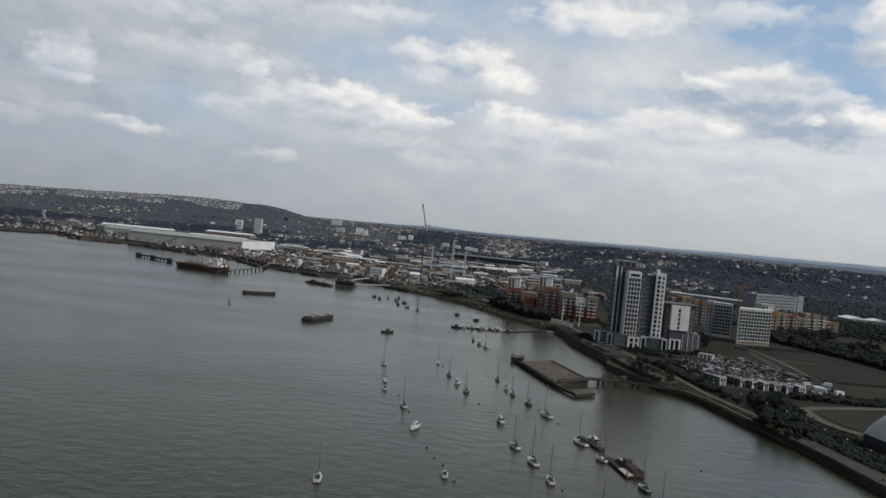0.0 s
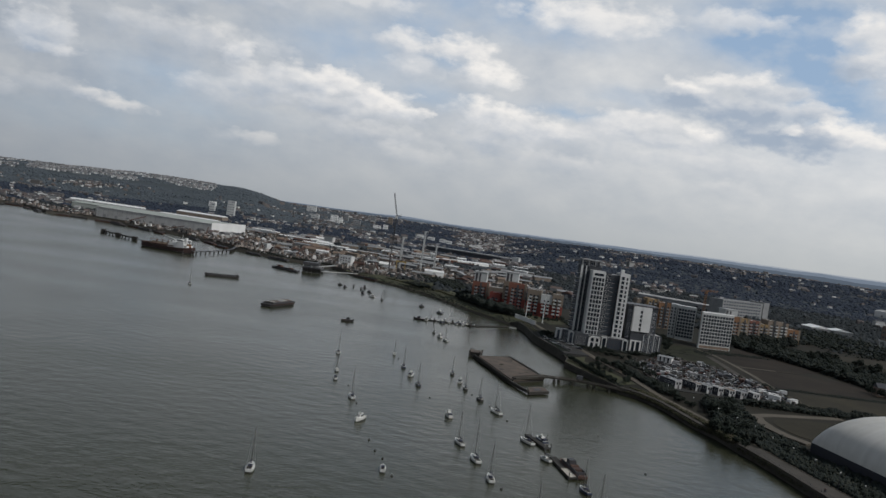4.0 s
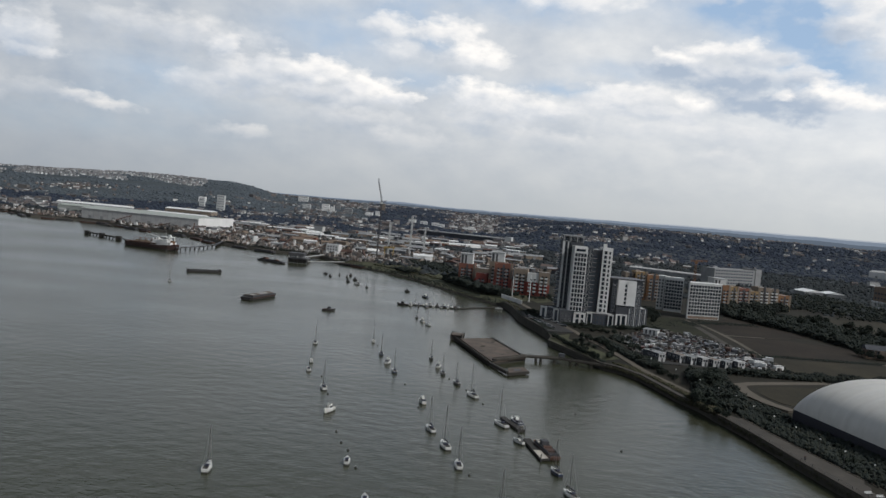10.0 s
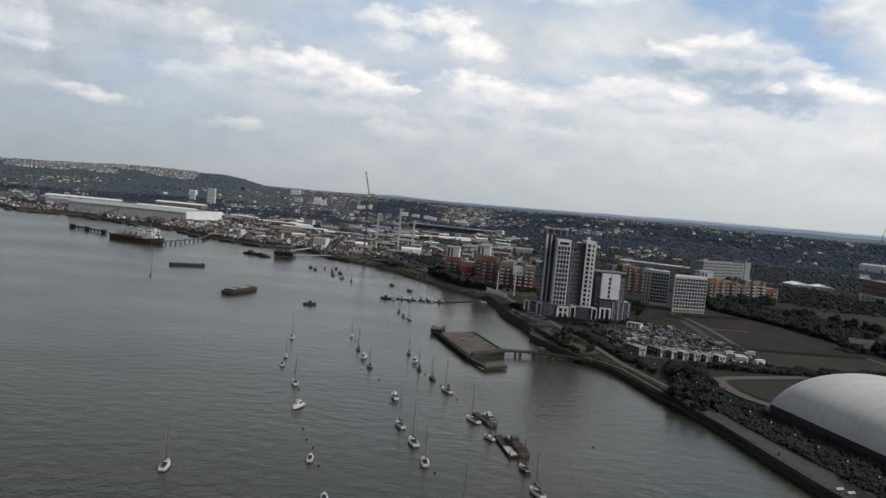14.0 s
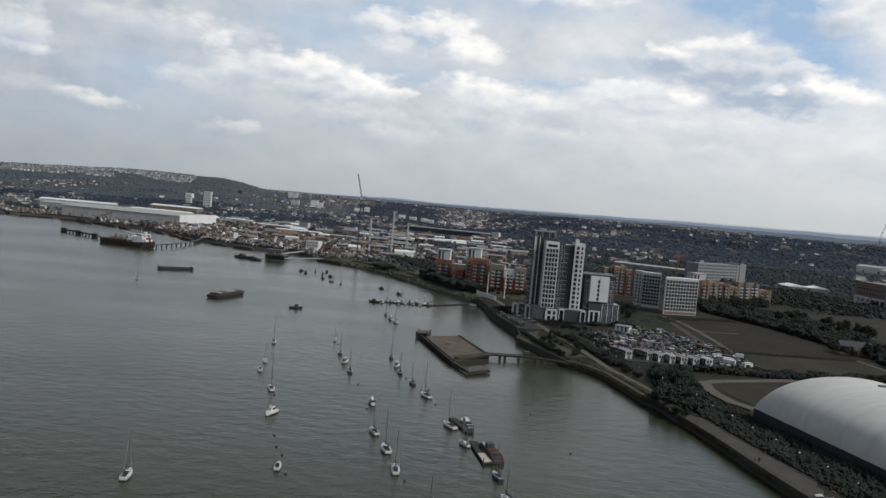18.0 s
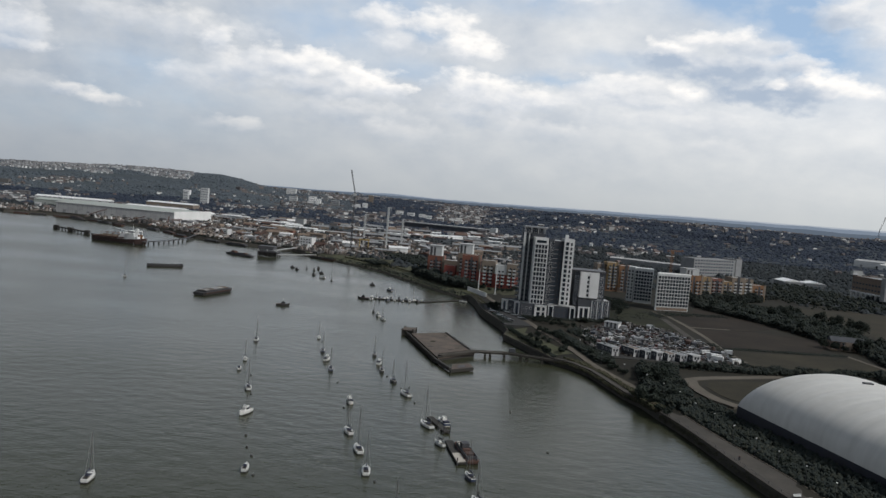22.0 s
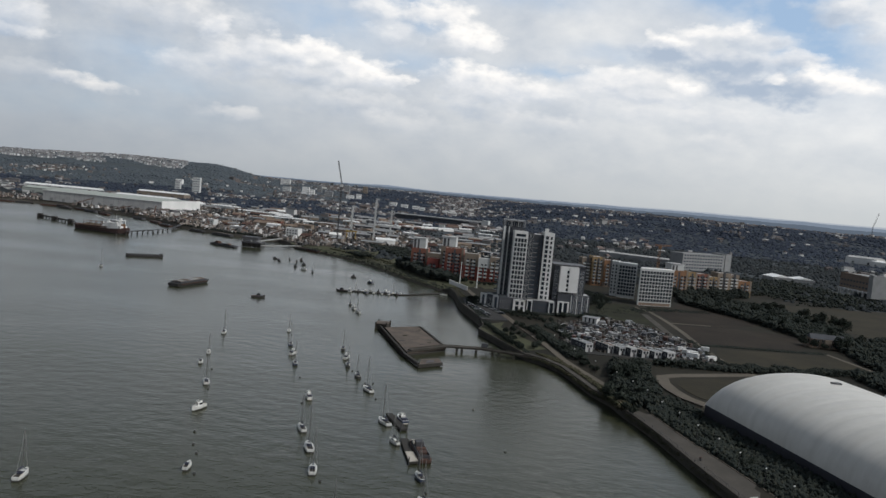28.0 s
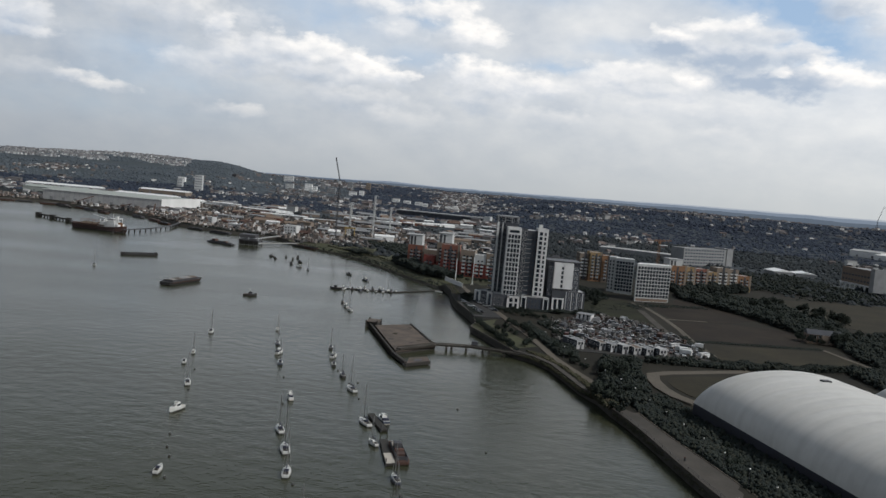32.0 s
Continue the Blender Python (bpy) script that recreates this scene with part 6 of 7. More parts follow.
for k, (bx, by, ba_, bl) in enumerate(((-100, 920, -128, 24), (-84, 905, -128, 18), (-215, 1005, -118, 30), (-250, 1030, -122, 26), (-330, 1118, -140, 34), (-365, 1155, -136, 28), (-440, 1210, -118, 30), (-480, 1228, -112, 26), (-520, 1258, -118, 22), (-585, 1262, -80, 24), (-606, 1256, -80, 20), (-650, 1276, -135, 22), (-690, 1318, -135, 26), (-735, 1345, -95, 30), (-780, 1335, -70, 26), (-830, 1322, -88, 30), (-420, 1172, -128, 22), (-455, 1205, -120, 24), (-505, 1232, -118, 26), (-300, 1070, -130, 24))):
    barge(bx, by, ba_, bl, 5.5 + k % 3, 1.6 + 0.4 * (k % 3), (HULLBLACK, RUST, DARKSTEEL)[k % 3], ("black lighter moored at the quay", "rusty lighter moored at the quay", "grey steel lighter moored at the quay")[k % 3], cover=(RUST, None, BROWNDECK, DARKSTEEL)[k % 4])


def conveyor(x, y, rot, L, h, label):
    t = thing("conveyor", label, "conveyor", pose(x, y, land_height(x, y), 0, 0, rot), "quay machinery")
    part("boom", Build().add([(0, -0.8, 1.0), (L, -0.8, h), (L, 0.8, h), (0, 0.8, 1.0), (0, -0.8, 2.2), (L, -0.8, h + 1.2), (L, 0.8, h + 1.2), (0, 0.8, 2.2)], [(3, 2, 1, 0), (4, 5, 6, 7), (0, 1, 5, 4), (1, 2, 6, 5), (2, 3, 7, 6), (3, 0, 4, 7)]), [RUST], t)
    part("leg", Build().tube((L * 0.9, -1.5, 0), (L * 0.9, -0.5, h), 0.2, n=4).tube((L * 0.9, 1.5, 0), (L * 0.9, 0.5, h), 0.2, n=4), [DARKSTEEL], t)
    part("leg", Build().tube((L * 0.45, -1.2, 0), (L * 0.45, -0.5, h * 0.55), 0.2, n=4).tube((L * 0.45, 1.2, 0), (L * 0.45, 0.5, h * 0.55), 0.2, n=4), [DARKSTEEL], t)
    part("hopper", Build().add([(-2, -2, 3.4), (2, -2, 3.4), (2, 2, 3.4), (-2, 2, 3.4), (-0.6, -0.6, 0.4), (0.6, -0.6, 0.4), (0.6, 0.6, 0.4), (-0.6, 0.6, 0.4)], [(4, 5, 1, 0), (5, 6, 2, 1), (6, 7, 3, 2), (7, 4, 0, 3), (7, 6, 5, 4)]), [STEEL], t)


for k, (qx, qy) in enumerate(((-110, 985), (-150, 1010), (-190, 1035), (-235, 1062), (-285, 1092), (-310, 1140), (-75, 960), (-175, 1060), (-260, 1110), (-350, 1185), (-420, 1222), (-500, 1268))):
    conveyor(qx, qy, (k * 47) % 150 - 20, 16 + (k * 5) % 14, 6 + (k * 3) % 7, "rusty conveyor with a hopper on the quay")
pier = thing("loading_pier", "boxy dark loading pier on piles", "pier")
part("deck", Build().box(-151, 882, 4.4, -130, 902, 5.6), [DARKSTEEL], pier)
part("housing", Build().box(-150.5, 882.5, 7.4, -134, 900, 10.8), [DARKSTEEL], pier)
part("lattice", Build().box(-150.5, 882.4, 5.6, -149.5, 883.4, 8.0).box(-141, 882.4, 5.6, -140, 883.4, 8.0).box(-131.5, 882.4, 5.6, -130.5, 883.4, 8.0), [STEEL], pier)
for i in range(5):
    for j in range(3):
        part("post", Build().tube((-150 + i * 4.8, 883 + j * 9, -4), (-150 + i * 4.8, 883 + j * 9, 4.4), 0.6, n=6), [TIMBER], pier)
part("fender_wall", Build().box(-150.4, 883.9, 0.4, -130.6, 884.6, 4.38), [TIMBER], pier)
part("approach", ribbon([(-140, 902), (-128, 985)], 3.5, 4.6, 5.4), [STEEL], pier)
part("side_walk", ribbon([(-130, 884), (-96, 930)], 2.0, 2.4, 3.2), [STEEL], pier)


def lattice(b, p, q, w, n):
    """A square lattice boom of four chords with braces."""
    p, q = Vector(p), Vector(q)
    d = (q - p).normalized()
    a = d.orthogonal().normalized()
    c = d.cross(a)
    off = [(a + c) * w / 2, (a - c) * w / 2, (-a - c) * w / 2, (c - a) * w / 2]
    for o in off:
        b.tube(p + o, q + o, 0.16, n=4)
    for i in range(n):
        u, v = p.lerp(q, i / n), p.lerp(q, (i + 1) / n)
        for k in range(4):
            b.tube(u + off[k], v + off[(k + 1) % 4], 0.09, n=3)
    return b


crn = thing("tower_crane", "tall luffing crane with a raised jib", "crane", pose(-67, 1004, 5))
part("mast", lattice(Build(), (0, 0, 0), (0, 0, 70), 1.7, 34).box(-0.45, -0.45, 0, 0.45, 0.45, 66), [DARKSTEEL], crn)
part("jib", lattice(Build(), (0.3, 0, 69), (-6.2, -2, 97), 1.0, 12), [DARKSTEEL], crn)
part("cab", Build().box(-1.6, -1.6, 66.5, 1.6, 1.8, 69.5), [WHITE_DULL], crn)
part("counter_jib", lattice(Build(), (0, 0, 69), (6, 2, 70.5), 1.4, 4), [DARKSTEEL], crn)
part("base", Build().box(-4, -4, -1, 4, 4, 1.2), [CONCRETE], crn)
for x, y, h in ((-59, 1073, 43), (-33, 1115, 54), (-17, 1200, 38)):
    t = thing("pylon", "tall pale steel pylon in the works", "pylon", pose(x, y, 5), "works pylons")
    part("shaft", lattice(Build(), (0, 0, 0), (0, 0, h), 2.0, 16).box(-0.85, -0.85, 0, 0.85, 0.85, h), [WHITE_DULL], t)
    part("head", Build().box(-0.9, -0.9, h, 4.4, 0.9, h + 0.9), [WHITE_DULL], t)
    part("stay", Build().tube((0, 0, h * 0.75), (4.2, 0, h + 0.6), 0.25, n=4), [STEEL], t)
gan = thing("gantry_crane", "yellow gantry crane over the works yard", "crane", pose(-68, 1062, 5))
part("beam", Build().box(4, 0, 11, 18, 2.4, 12.8), [CRANEYELLOW], gan)
for x in (5.0, 16.0):
    part("leg", Build().box(x, 0.2, 0, x + 0.9, 0.9, 11).box(x, 1.5, 0, x + 0.9, 2.2, 11), [CRANEYELLOW], gan)
part("trolley", Build().box(9, -0.5, 12.8, 12, 2.9, 14.0), [DARKSTEEL], gan)
oc = thing("tower_crane", "orange tower crane behind the flats", "crane", pose(300, 940, 5))
part("mast", lattice(Build(), (0, 0, 0), (0, 0, 37), 2.0, 14), [ORANGE], oc)
part("jib", lattice(Build(), (-6, 0, 36), (14, 4, 37), 1.4, 10), [ORANGE], oc)
part("cab", Build().box(-1.4, -1.4, 33, 1.4, 1.4, 36), [ORANGE], oc)
for x, y, h in ((1310, 2420, 78), (1120, 1980, 62)):
    fc = thing("tower_crane", "far dark tower crane on the skyline", "crane", pose(x, y, land_height(x, y)))
    part("mast", lattice(Build(), (0, 0, -3), (0, 0, h * 0.45), 2.6, 10), [DARKSTEEL], fc)
    part("jib", lattice(Build(), (0, 0, h * 0.45), (14, 0, h), 2.2, 10), [DARKSTEEL], fc)

# ---------------------------------------------------------------- boats
def sailboat(L, hull_m, label, cover=CANVAS, mast=True, hood=True):
    L *= 0.88
    t = thing("sailing_boat", label, "sailing boat", group="moored boats")
    B = L * 0.33
    part("hull", loft([(-L * 0.5, B * 0.34, -0.1, 0.95), (-L * 0.3, B * 0.46, -0.5, 0.9), (0, B * 0.5, -0.6, 0.88), (L * 0.22, B * 0.42, -0.5, 0.95), (L * 0.4, B * 0.2, -0.3, 1.05), (L * 0.5, 0.04, 0.3, 1.15)]), [hull_m], t)
    part("boot_stripe", loft([(-L * 0.505, B * 0.345, -0.1, 0.36), (-L * 0.3, B * 0.468, -0.5, 0.36), (0, B * 0.508, -0.6, 0.36), (L * 0.22, B * 0.428, -0.5, 0.36), (L * 0.4, B * 0.2, -0.3, 0.36), (L * 0.47, 0.05, 0.0, 0.36)]), [HULLBLACK], t)
    part("deck", loft([(-L * 0.49, B * 0.31, 0.9, 1.0), (-L * 0.3, B * 0.42, 0.85, 0.96), (0, B * 0.46, 0.85, 0.95), (L * 0.22, B * 0.38, 0.9, 1.02), (L * 0.4, B * 0.17, 0.95, 1.12), (L * 0.48, 0.04, 1.05, 1.2)]), [HULLWHITE], t)
    part("cabin", Build().add([(-B * 0.27, -L * 0.12, 0.95), (B * 0.27, -L * 0.12, 0.95), (B * 0.16, L * 0.24, 1.0), (-B * 0.16, L * 0.24, 1.0), (-B * 0.22, -L * 0.1, 1.45), (B * 0.22, -L * 0.1, 1.45), (B * 0.12, L * 0.2, 1.32), (-B * 0.12, L * 0.2, 1.32)],
                            [(4, 5, 6, 7), (0, 1, 5, 4), (1, 2, 6, 5), (2, 3, 7, 6), (3, 0, 4, 7)]), [HULLWHITE], t)
    part("cabin_window", Build().box(-B * 0.262, -L * 0.08, 1.08, B * 0.262, L * 0.06, 1.34), [GLASS], t)
    part("cockpit", Build().box(-B * 0.27, -L * 0.42, 1.0, B * 0.27, -L * 0.14, 1.06), [TIMBER], t)
    part("toe_rail", Build().box(-B * 0.3, -L * 0.44, 0.98, -B * 0.27, -L * 0.14, 1.2).box(B * 0.27, -L * 0.44, 0.98, B * 0.3, -L * 0.14, 1.2), [DECK], t)
    part("fore_hatch", Build().box(-0.28, L * 0.26, 1.0, 0.28, L * 0.33, 1.16), [GLASS], t)
    if hood:
        part("spray_hood", Build().tube((-B * 0.24, -L * 0.13, 1.25), (B * 0.24, -L * 0.13, 1.25), 0.5, n=8), [cover], t)
    if mast:
        H_ = L * 1.55
        part("mast", Build().tube((0, L * 0.1, 1.0), (0, L * 0.1, H_), 0.115, 0.085), [ALLOY], t)
        bm = part("boom", Build().tube((0, L * 0.08, 2.1), (0, -L * 0.32, 2.2), 0.07), [ALLOY], t)
        part("sail_cover", Build().tube((0, L * 0.07, 2.28), (0, -L * 0.3, 2.34), 0.2, 0.12), [cover], bm)
        part("rigging", Build().tube((0, L * 0.49, 1.2), (0, L * 0.1, H_), 0.025, n=3).tube((0, -L * 0.48, 1.1), (0, L * 0.1, H_), 0.025, n=3).tube((B * 0.46, L * 0.06, 1), (0, L * 0.1, H_ * 0.95), 0.025, n=3).tube((-B * 0.46, L * 0.06, 1), (0, L * 0.1, H_ * 0.95), 0.025, n=3), [STEEL], t)
        part("spreader", Build().box(-B * 0.3, L * 0.1 - 0.05, H_ * 0.55, B * 0.3, L * 0.1 + 0.05, H_ * 0.55 + 0.07), [ALLOY], t)
    return t


def motor_cruiser(L, hull_m, label, canopy=None):
    t = thing("motor_boat", label, "motor boat", group="moored boats")
    B = L * 0.36
    part("hull", loft([(-L * 0.5, B * 0.45, -0.3, 1.1), (0, B * 0.5, -0.5, 1.15), (L * 0.3, B * 0.36, -0.4, 1.35), (L * 0.5, 0.05, 0.4, 1.6)]), [hull_m], t)
    part("boot_stripe", loft([(-L * 0.505, B * 0.455, -0.3, 0.42), (0, B * 0.508, -0.5, 0.42), (L * 0.3, B * 0.366, -0.4, 0.42), (L * 0.45, 0.05, 0.0, 0.42)]), [HULLBLACK], t)
    part("transom_step", Build().box(-B * 0.36, -L * 0.56, 0.2, B * 0.36, -L * 0.505, 0.4), [DECK], t)
    part("flybridge", Build().box(-B * 0.24, -L * 0.16, 2.3, B * 0.24, L * 0.0, 2.36).box(-B * 0.26, -L * 0.17, 2.3, -B * 0.24, L * 0.0, 2.75).box(B * 0.24, -L * 0.17, 2.3, B * 0.26, L * 0.0, 2.75).box(-B * 0.26, L * 0.0, 2.3, B * 0.26, L * 0.02, 2.85), [HULLWHITE], t)
    part("deck", loft([(-L * 0.49, B * 0.41, 1.05, 1.16), (0, B * 0.46, 1.1, 1.22), (L * 0.3, B * 0.32, 1.3, 1.42), (L * 0.47, 0.05, 1.5, 1.66)]), [HULLWHITE], t)
    part("cabin", Build().add([(-B * 0.36, -L * 0.2, 1.16), (B * 0.36, -L * 0.2, 1.16), (B * 0.26, L * 0.25, 1.3), (-B * 0.26, L * 0.25, 1.3), (-B * 0.31, -L * 0.18, 2.3), (B * 0.31, -L * 0.18, 2.3), (B * 0.22, L * 0.05, 2.3), (-B * 0.22, L * 0.05, 2.3)],
                            [(4, 5, 6, 7), (0, 1, 5, 4), (1, 2, 6, 5), (2, 3, 7, 6), (3, 0, 4, 7)]), [HULLWHITE], t)
    part("windscreen", Build().add([(-B * 0.24, L * 0.19, 1.6), (B * 0.24, L * 0.19, 1.6), (B * 0.21, L * 0.07, 2.2), (-B * 0.21, L * 0.07, 2.2)], [(0, 1, 2, 3)]), [GLASS], t)
    part("side_window", Build().box(-B * 0.365, -L * 0.17, 1.52, B * 0.365, L * 0.06, 2.12), [GLASS], t)
    part("cockpit_cover", Build().box(-B * 0.36, -L * 0.44, 1.2, B * 0.36, -L * 0.205, 1.75 if canopy else 1.26), [canopy or DECK], t)
    part("rail", Build().tube((-B * 0.3, L * 0.3, 2.0), (0, L * 0.46, 2.1), 0.03, n=3).tube((B * 0.3, L * 0.3, 2.0), (0, L * 0.46, 2.1), 0.03, n=3), [STEEL], t)
    return t


def work_boat(L, label):
    t = thing("work_boat", label, "work boat", group="moored boats")
    B = L * 0.36
    part("hull", loft([(-L * 0.5, B * 0.44, -0.4, 1.2), (0, B * 0.5, -0.6, 1.1), (L * 0.32, B * 0.4, -0.5, 1.4), (L * 0.5, 0.1, 0.3, 1.9)]), [HULLBLACK], t)
    part("deck", Build().box(-B * 0.36, -L * 0.46, 1.15, B * 0.36, L * 0.2, 1.25), [RUST], t)
    part("wheelhouse", Build().box(-B * 0.24, -L * 0.1, 1.25, B * 0.24, L * 0.14, 2.7), [DARKSTEEL], t)
    part("windows", Build().box(-B * 0.25, -L * 0.11, 1.95, B * 0.25, L * 0.15, 2.45), [GLASS], t)
    part("mast", Build().tube((0, 0, 2.7), (0, 0, 4.6), 0.06), [STEEL], t)
    return t


SB_WHITE = sailboat(8.2, HULLWHITE, "white sailing yacht with a dark sail cover, at a mooring")
SB_SMALL = sailboat(6.2, HULLWHITE, "small white sailing boat at a mooring", hood=False)
SB_NAVY = sailboat(7.4, HULLBLUE, "navy-hulled sailing yacht at a mooring")
SB_DARK = sailboat(6.8, HULLBLACK, "dark-hulled sailing boat at a mooring")
SB_BIG = sailboat(9.4, HULLWHITE, "large white sailing yacht at a mooring")
SB_BARE = sailboat(6.4, HULLWHITE, "mastless white sailing boat at a mooring", mast=False)
MB_A = motor_cruiser(7.0, HULLWHITE, "white motor cruiser with a dark windscreen")
MB_B = motor_cruiser(7.0, HULLBLUE, "motor cruiser with a navy hull and canvas canopy", CANVAS)
MB_S = motor_cruiser(5.2, HULLWHITE, "small white motor boat at a mooring", CANVAS)
WB = work_boat(8.5, "dark steel work boat at anchor")
WB_S = work_boat(4.4, "small dark open work boat")
used = set()
FLEET = [(SB_BARE, -3, 235, 5), (MB_A, -16, 287, 165), (SB_WHITE, -23, 320, 25), (SB_BARE, -34, 350, 20), (SB_SMALL, -36, 368, 18), (SB_WHITE, -42, 414, 12), (SB_WHITE, -184, 613, 35),
         (WB, -54, 537, -70), (SB_SMALL, -15, 434, 10), (SB_NAVY, -8, 401, 14), (MB_S, -3, 381, -25), (SB_NAVY, 1, 363, 20), (MB_S, 15, 312, 30), (SB_WHITE, 19, 276, 30)]
FLEET += [(SB_BIG, 24, 259, 22), (SB_WHITE, 28, 241, 8), (SB_DARK, 16, 402, 10), (MB_S, 20, 383, -20), (SB_DARK, 22, 369, 15), (SB_DARK, 28, 351, 30), (SB_BIG, 34, 331, 38),
          (SB_BIG, 43, 291, 40), (MB_B, 48.5, 295, 35), (SB_SMALL, 47.5, 271, 45), (SB_NAVY, 56, 243, 25), (SB_WHITE, -37, 219, 8), (SB_DARK, 3, 543, 0)]
FLEET += [(MB_S, 7, 526, 40), (SB_SMALL, 11, 513, 50), (WB_S, -95, 786, 80), (WB_S, -88, 769, 60), (WB_S, -82, 788, 20), (WB_S, -73, 774, 30), (WB, -72, 794, 10), (WB_S, -63, 755, 70),
          (WB_S, -67, 735, 60), (MB_S, -57, 719, 80), (SB_DARK, -47, 704, 20), (WB_S, -12, 696, 85), (MB_B, 4, 668, 60), (WB, -10, 604, 75), (SB_BARE, 62, 636, 80), (WB_S, -276, 868, 20)]
FLEET += [(SB_BARE, 5, 207, 10), (SB_WHITE, 57.5, 224.5, 32), (SB_WHITE, 38, 206, 15)]
for k in range(14):
    FLEET.append(((MB_S, SB_SMALL, WB_S, SB_BARE, MB_B)[k % 5], -4 + k * 2.7, 604.5 + k * 0.45 + (k % 2) * 6.5, (k * 37) % 50 - 20 + 180 * (k % 2)))
for ob, x, y, a in FLEET:
    m = pose(x, y, 0.0, 0, 0, a if abs(a) > 60 else a * 0.7)
    if ob.name in used:
        copy_thing(ob, m)
    else:
        ob.matrix_basis = m
        used.add(ob.name)

def buoy(m, label):
    t = thing("mooring_buoy", label, "buoy", group="mooring buoys")
    part("float", Build().tube((0, 0, -0.3), (0, 0, 0.2), 0.36, 0.4, n=10).tube((0, 0, 0.2), (0, 0, 0.42), 0.4, 0.14, n=10), [m], t)
    part("ring", Build().tube((0, 0, 0.4), (0, 0, 0.7), 0.05), [STEEL], t)
    return t


by0 = buoy(HULLBLACK, "dark round mooring buoy afloat")
BUOYS = [(-10, 264), (-7, 253), (-4, 246), (0, 231), (7, 341), (31, 234), (58, 233), (73, 318), (81, 273), (35, 343), (38, 320), (-20, 312), (-27, 341), (25, 360), (32, 341), (14, 305), (-12, 425), (66, 560), (58, 545), (48, 530)]
by0.matrix_basis = pose(*BUOYS[0], 0)
for x, y in BUOYS[1:]:
    copy_thing(by0, pose(x, y, 0))


def pontoon(pts, m, label, pale=None):
    t = thing("floating_pontoon", label, "pontoon")
    part("deck", Build().prism(pts, 0.3, 0.85), [m], t)
    c = Vector((sum(p[0] for p in pts) / 4, sum(p[1] for p in pts) / 4))
    part("float", Build().prism([tuple(c + (Vector(p) - c) * 0.94) for p in pts], -0.5, 0.3), [TIMBER], t)
    if pale:
        part("pale_decking", Build().prism(pale, 0.854, 0.95), [DECK], t)
    for p in pts[:2]:
        part("post", Build().tube((*p, -2), (*p, 2.4), 0.16), [DARKSTEEL], t)
    return t


pontoon([(48.8, 283.5), (50.8, 284.6), (45.0, 301), (43.0, 300)], TIMBER, "narrow dark floating pontoon")
pontoon([(52.7, 253), (55.5, 254.3), (51.6, 275), (49.2, 274)], TIMBER, "floating pontoon with one pale decked end", [(52.8, 253.4), (55.2, 254.6), (53.7, 262.5), (51.3, 261.6)])
rb = barge(57.3, 255, 12, 17, 4.0, 1.1, RUST, "small rusty work barge beside a pontoon")
part("pale_cover", Build().box(-1.2, 13.5, 1.1, 1.2, 16, 1.9), [DECK], rb, "pale tarpaulin cover")
part("wheelhouse", Build().box(-1.1, 9.6, 1.1, 1.1, 12.2, 3.2), [DARKSTEEL], rb)
part("winch", Build().box(-1.2, 4, 1.1, 1.2, 6.5, 2.0).tube((-1.3, 8, 1.8), (1.3, 8, 1.8), 0.6, n=8), [RUST], rb)


# ---------------------------------------------------------------- trees, woods, far houses
def make_tree(seed, h, r, label, tall=False):
    rg = random.Random(seed)
    t = thing("tree", label, "tree", group="riverside trees")
    tr = Build().tube((0, 0, -0.5), (0.1, 0.05, h * 0.45), 0.24, 0.14, n=6)
    limbs = []
    for i in range(6):
        a, z = i * 1.05 + rg.uniform(-0.3, 0.3), h * rg.uniform(0.2, 0.45)
        q = (math.cos(a) * r * 0.6, math.sin(a) * r * 0.6, z + h * rg.uniform(0.15, 0.35))
        tr.tube((0.05, 0.02, z), q, 0.1, 0.04, n=4)
        limbs.append(q)
    part("trunk", tr, [BARK], t)
    c = Build()
    lumps = [(0, 0, h * 0.72, r * 0.6)] + [(q[0] * 1.1, q[1] * 1.1, q[2], r * rg.uniform(0.36, 0.55)) for q in limbs] + [(rg.uniform(-0.5, 0.5) * r, rg.uniform(-0.5, 0.5) * r, h * rg.uniform(0.3, 0.9), r * rg.uniform(0.3, 0.45)) for _ in range(5)]
    for cx, cy, cz, lr in lumps:
        for _ in range(58):
            v = Vector((rg.gauss(0, 1), rg.gauss(0, 1), rg.gauss(0, 1))).normalized() * lr * rg.uniform(0.72, 1.08)
            p = Vector((cx, cy, max(0.5, cz + v.z * (1.5 if tall else 0.95)))) + Vector((v.x, v.y, 0))
            u = Vector((rg.gauss(0, 1), rg.gauss(0, 1), rg.gauss(0, 0.5))).normalized()
            w = u.cross(Vector((rg.gauss(0, 0.45), rg.gauss(0, 0.45), 1))).normalized()
            s = rg.uniform(0.28, 0.6)
            k = u.cross(w)
            c.add([p + u * s, p + w * s * 0.8, p - u * s, p - w * s * 0.8 + k * s * 0.5], [(0, 1, 2), (0, 2, 3)])
    part("crown", c, [LEAF], t)
    return t


TREES = [make_tree(1, 8, 3.4, "dark green broadleaf tree beside the river path"), make_tree(2, 6, 3.0, "low dark green tree in a riverside thicket"),
         make_tree(3, 9.5, 3.2, "tall dark green tree in a hedge line", True), make_tree(4, 3.4, 2.2, "dark green bush by the path")]
first = set()
rng = random.Random(21)


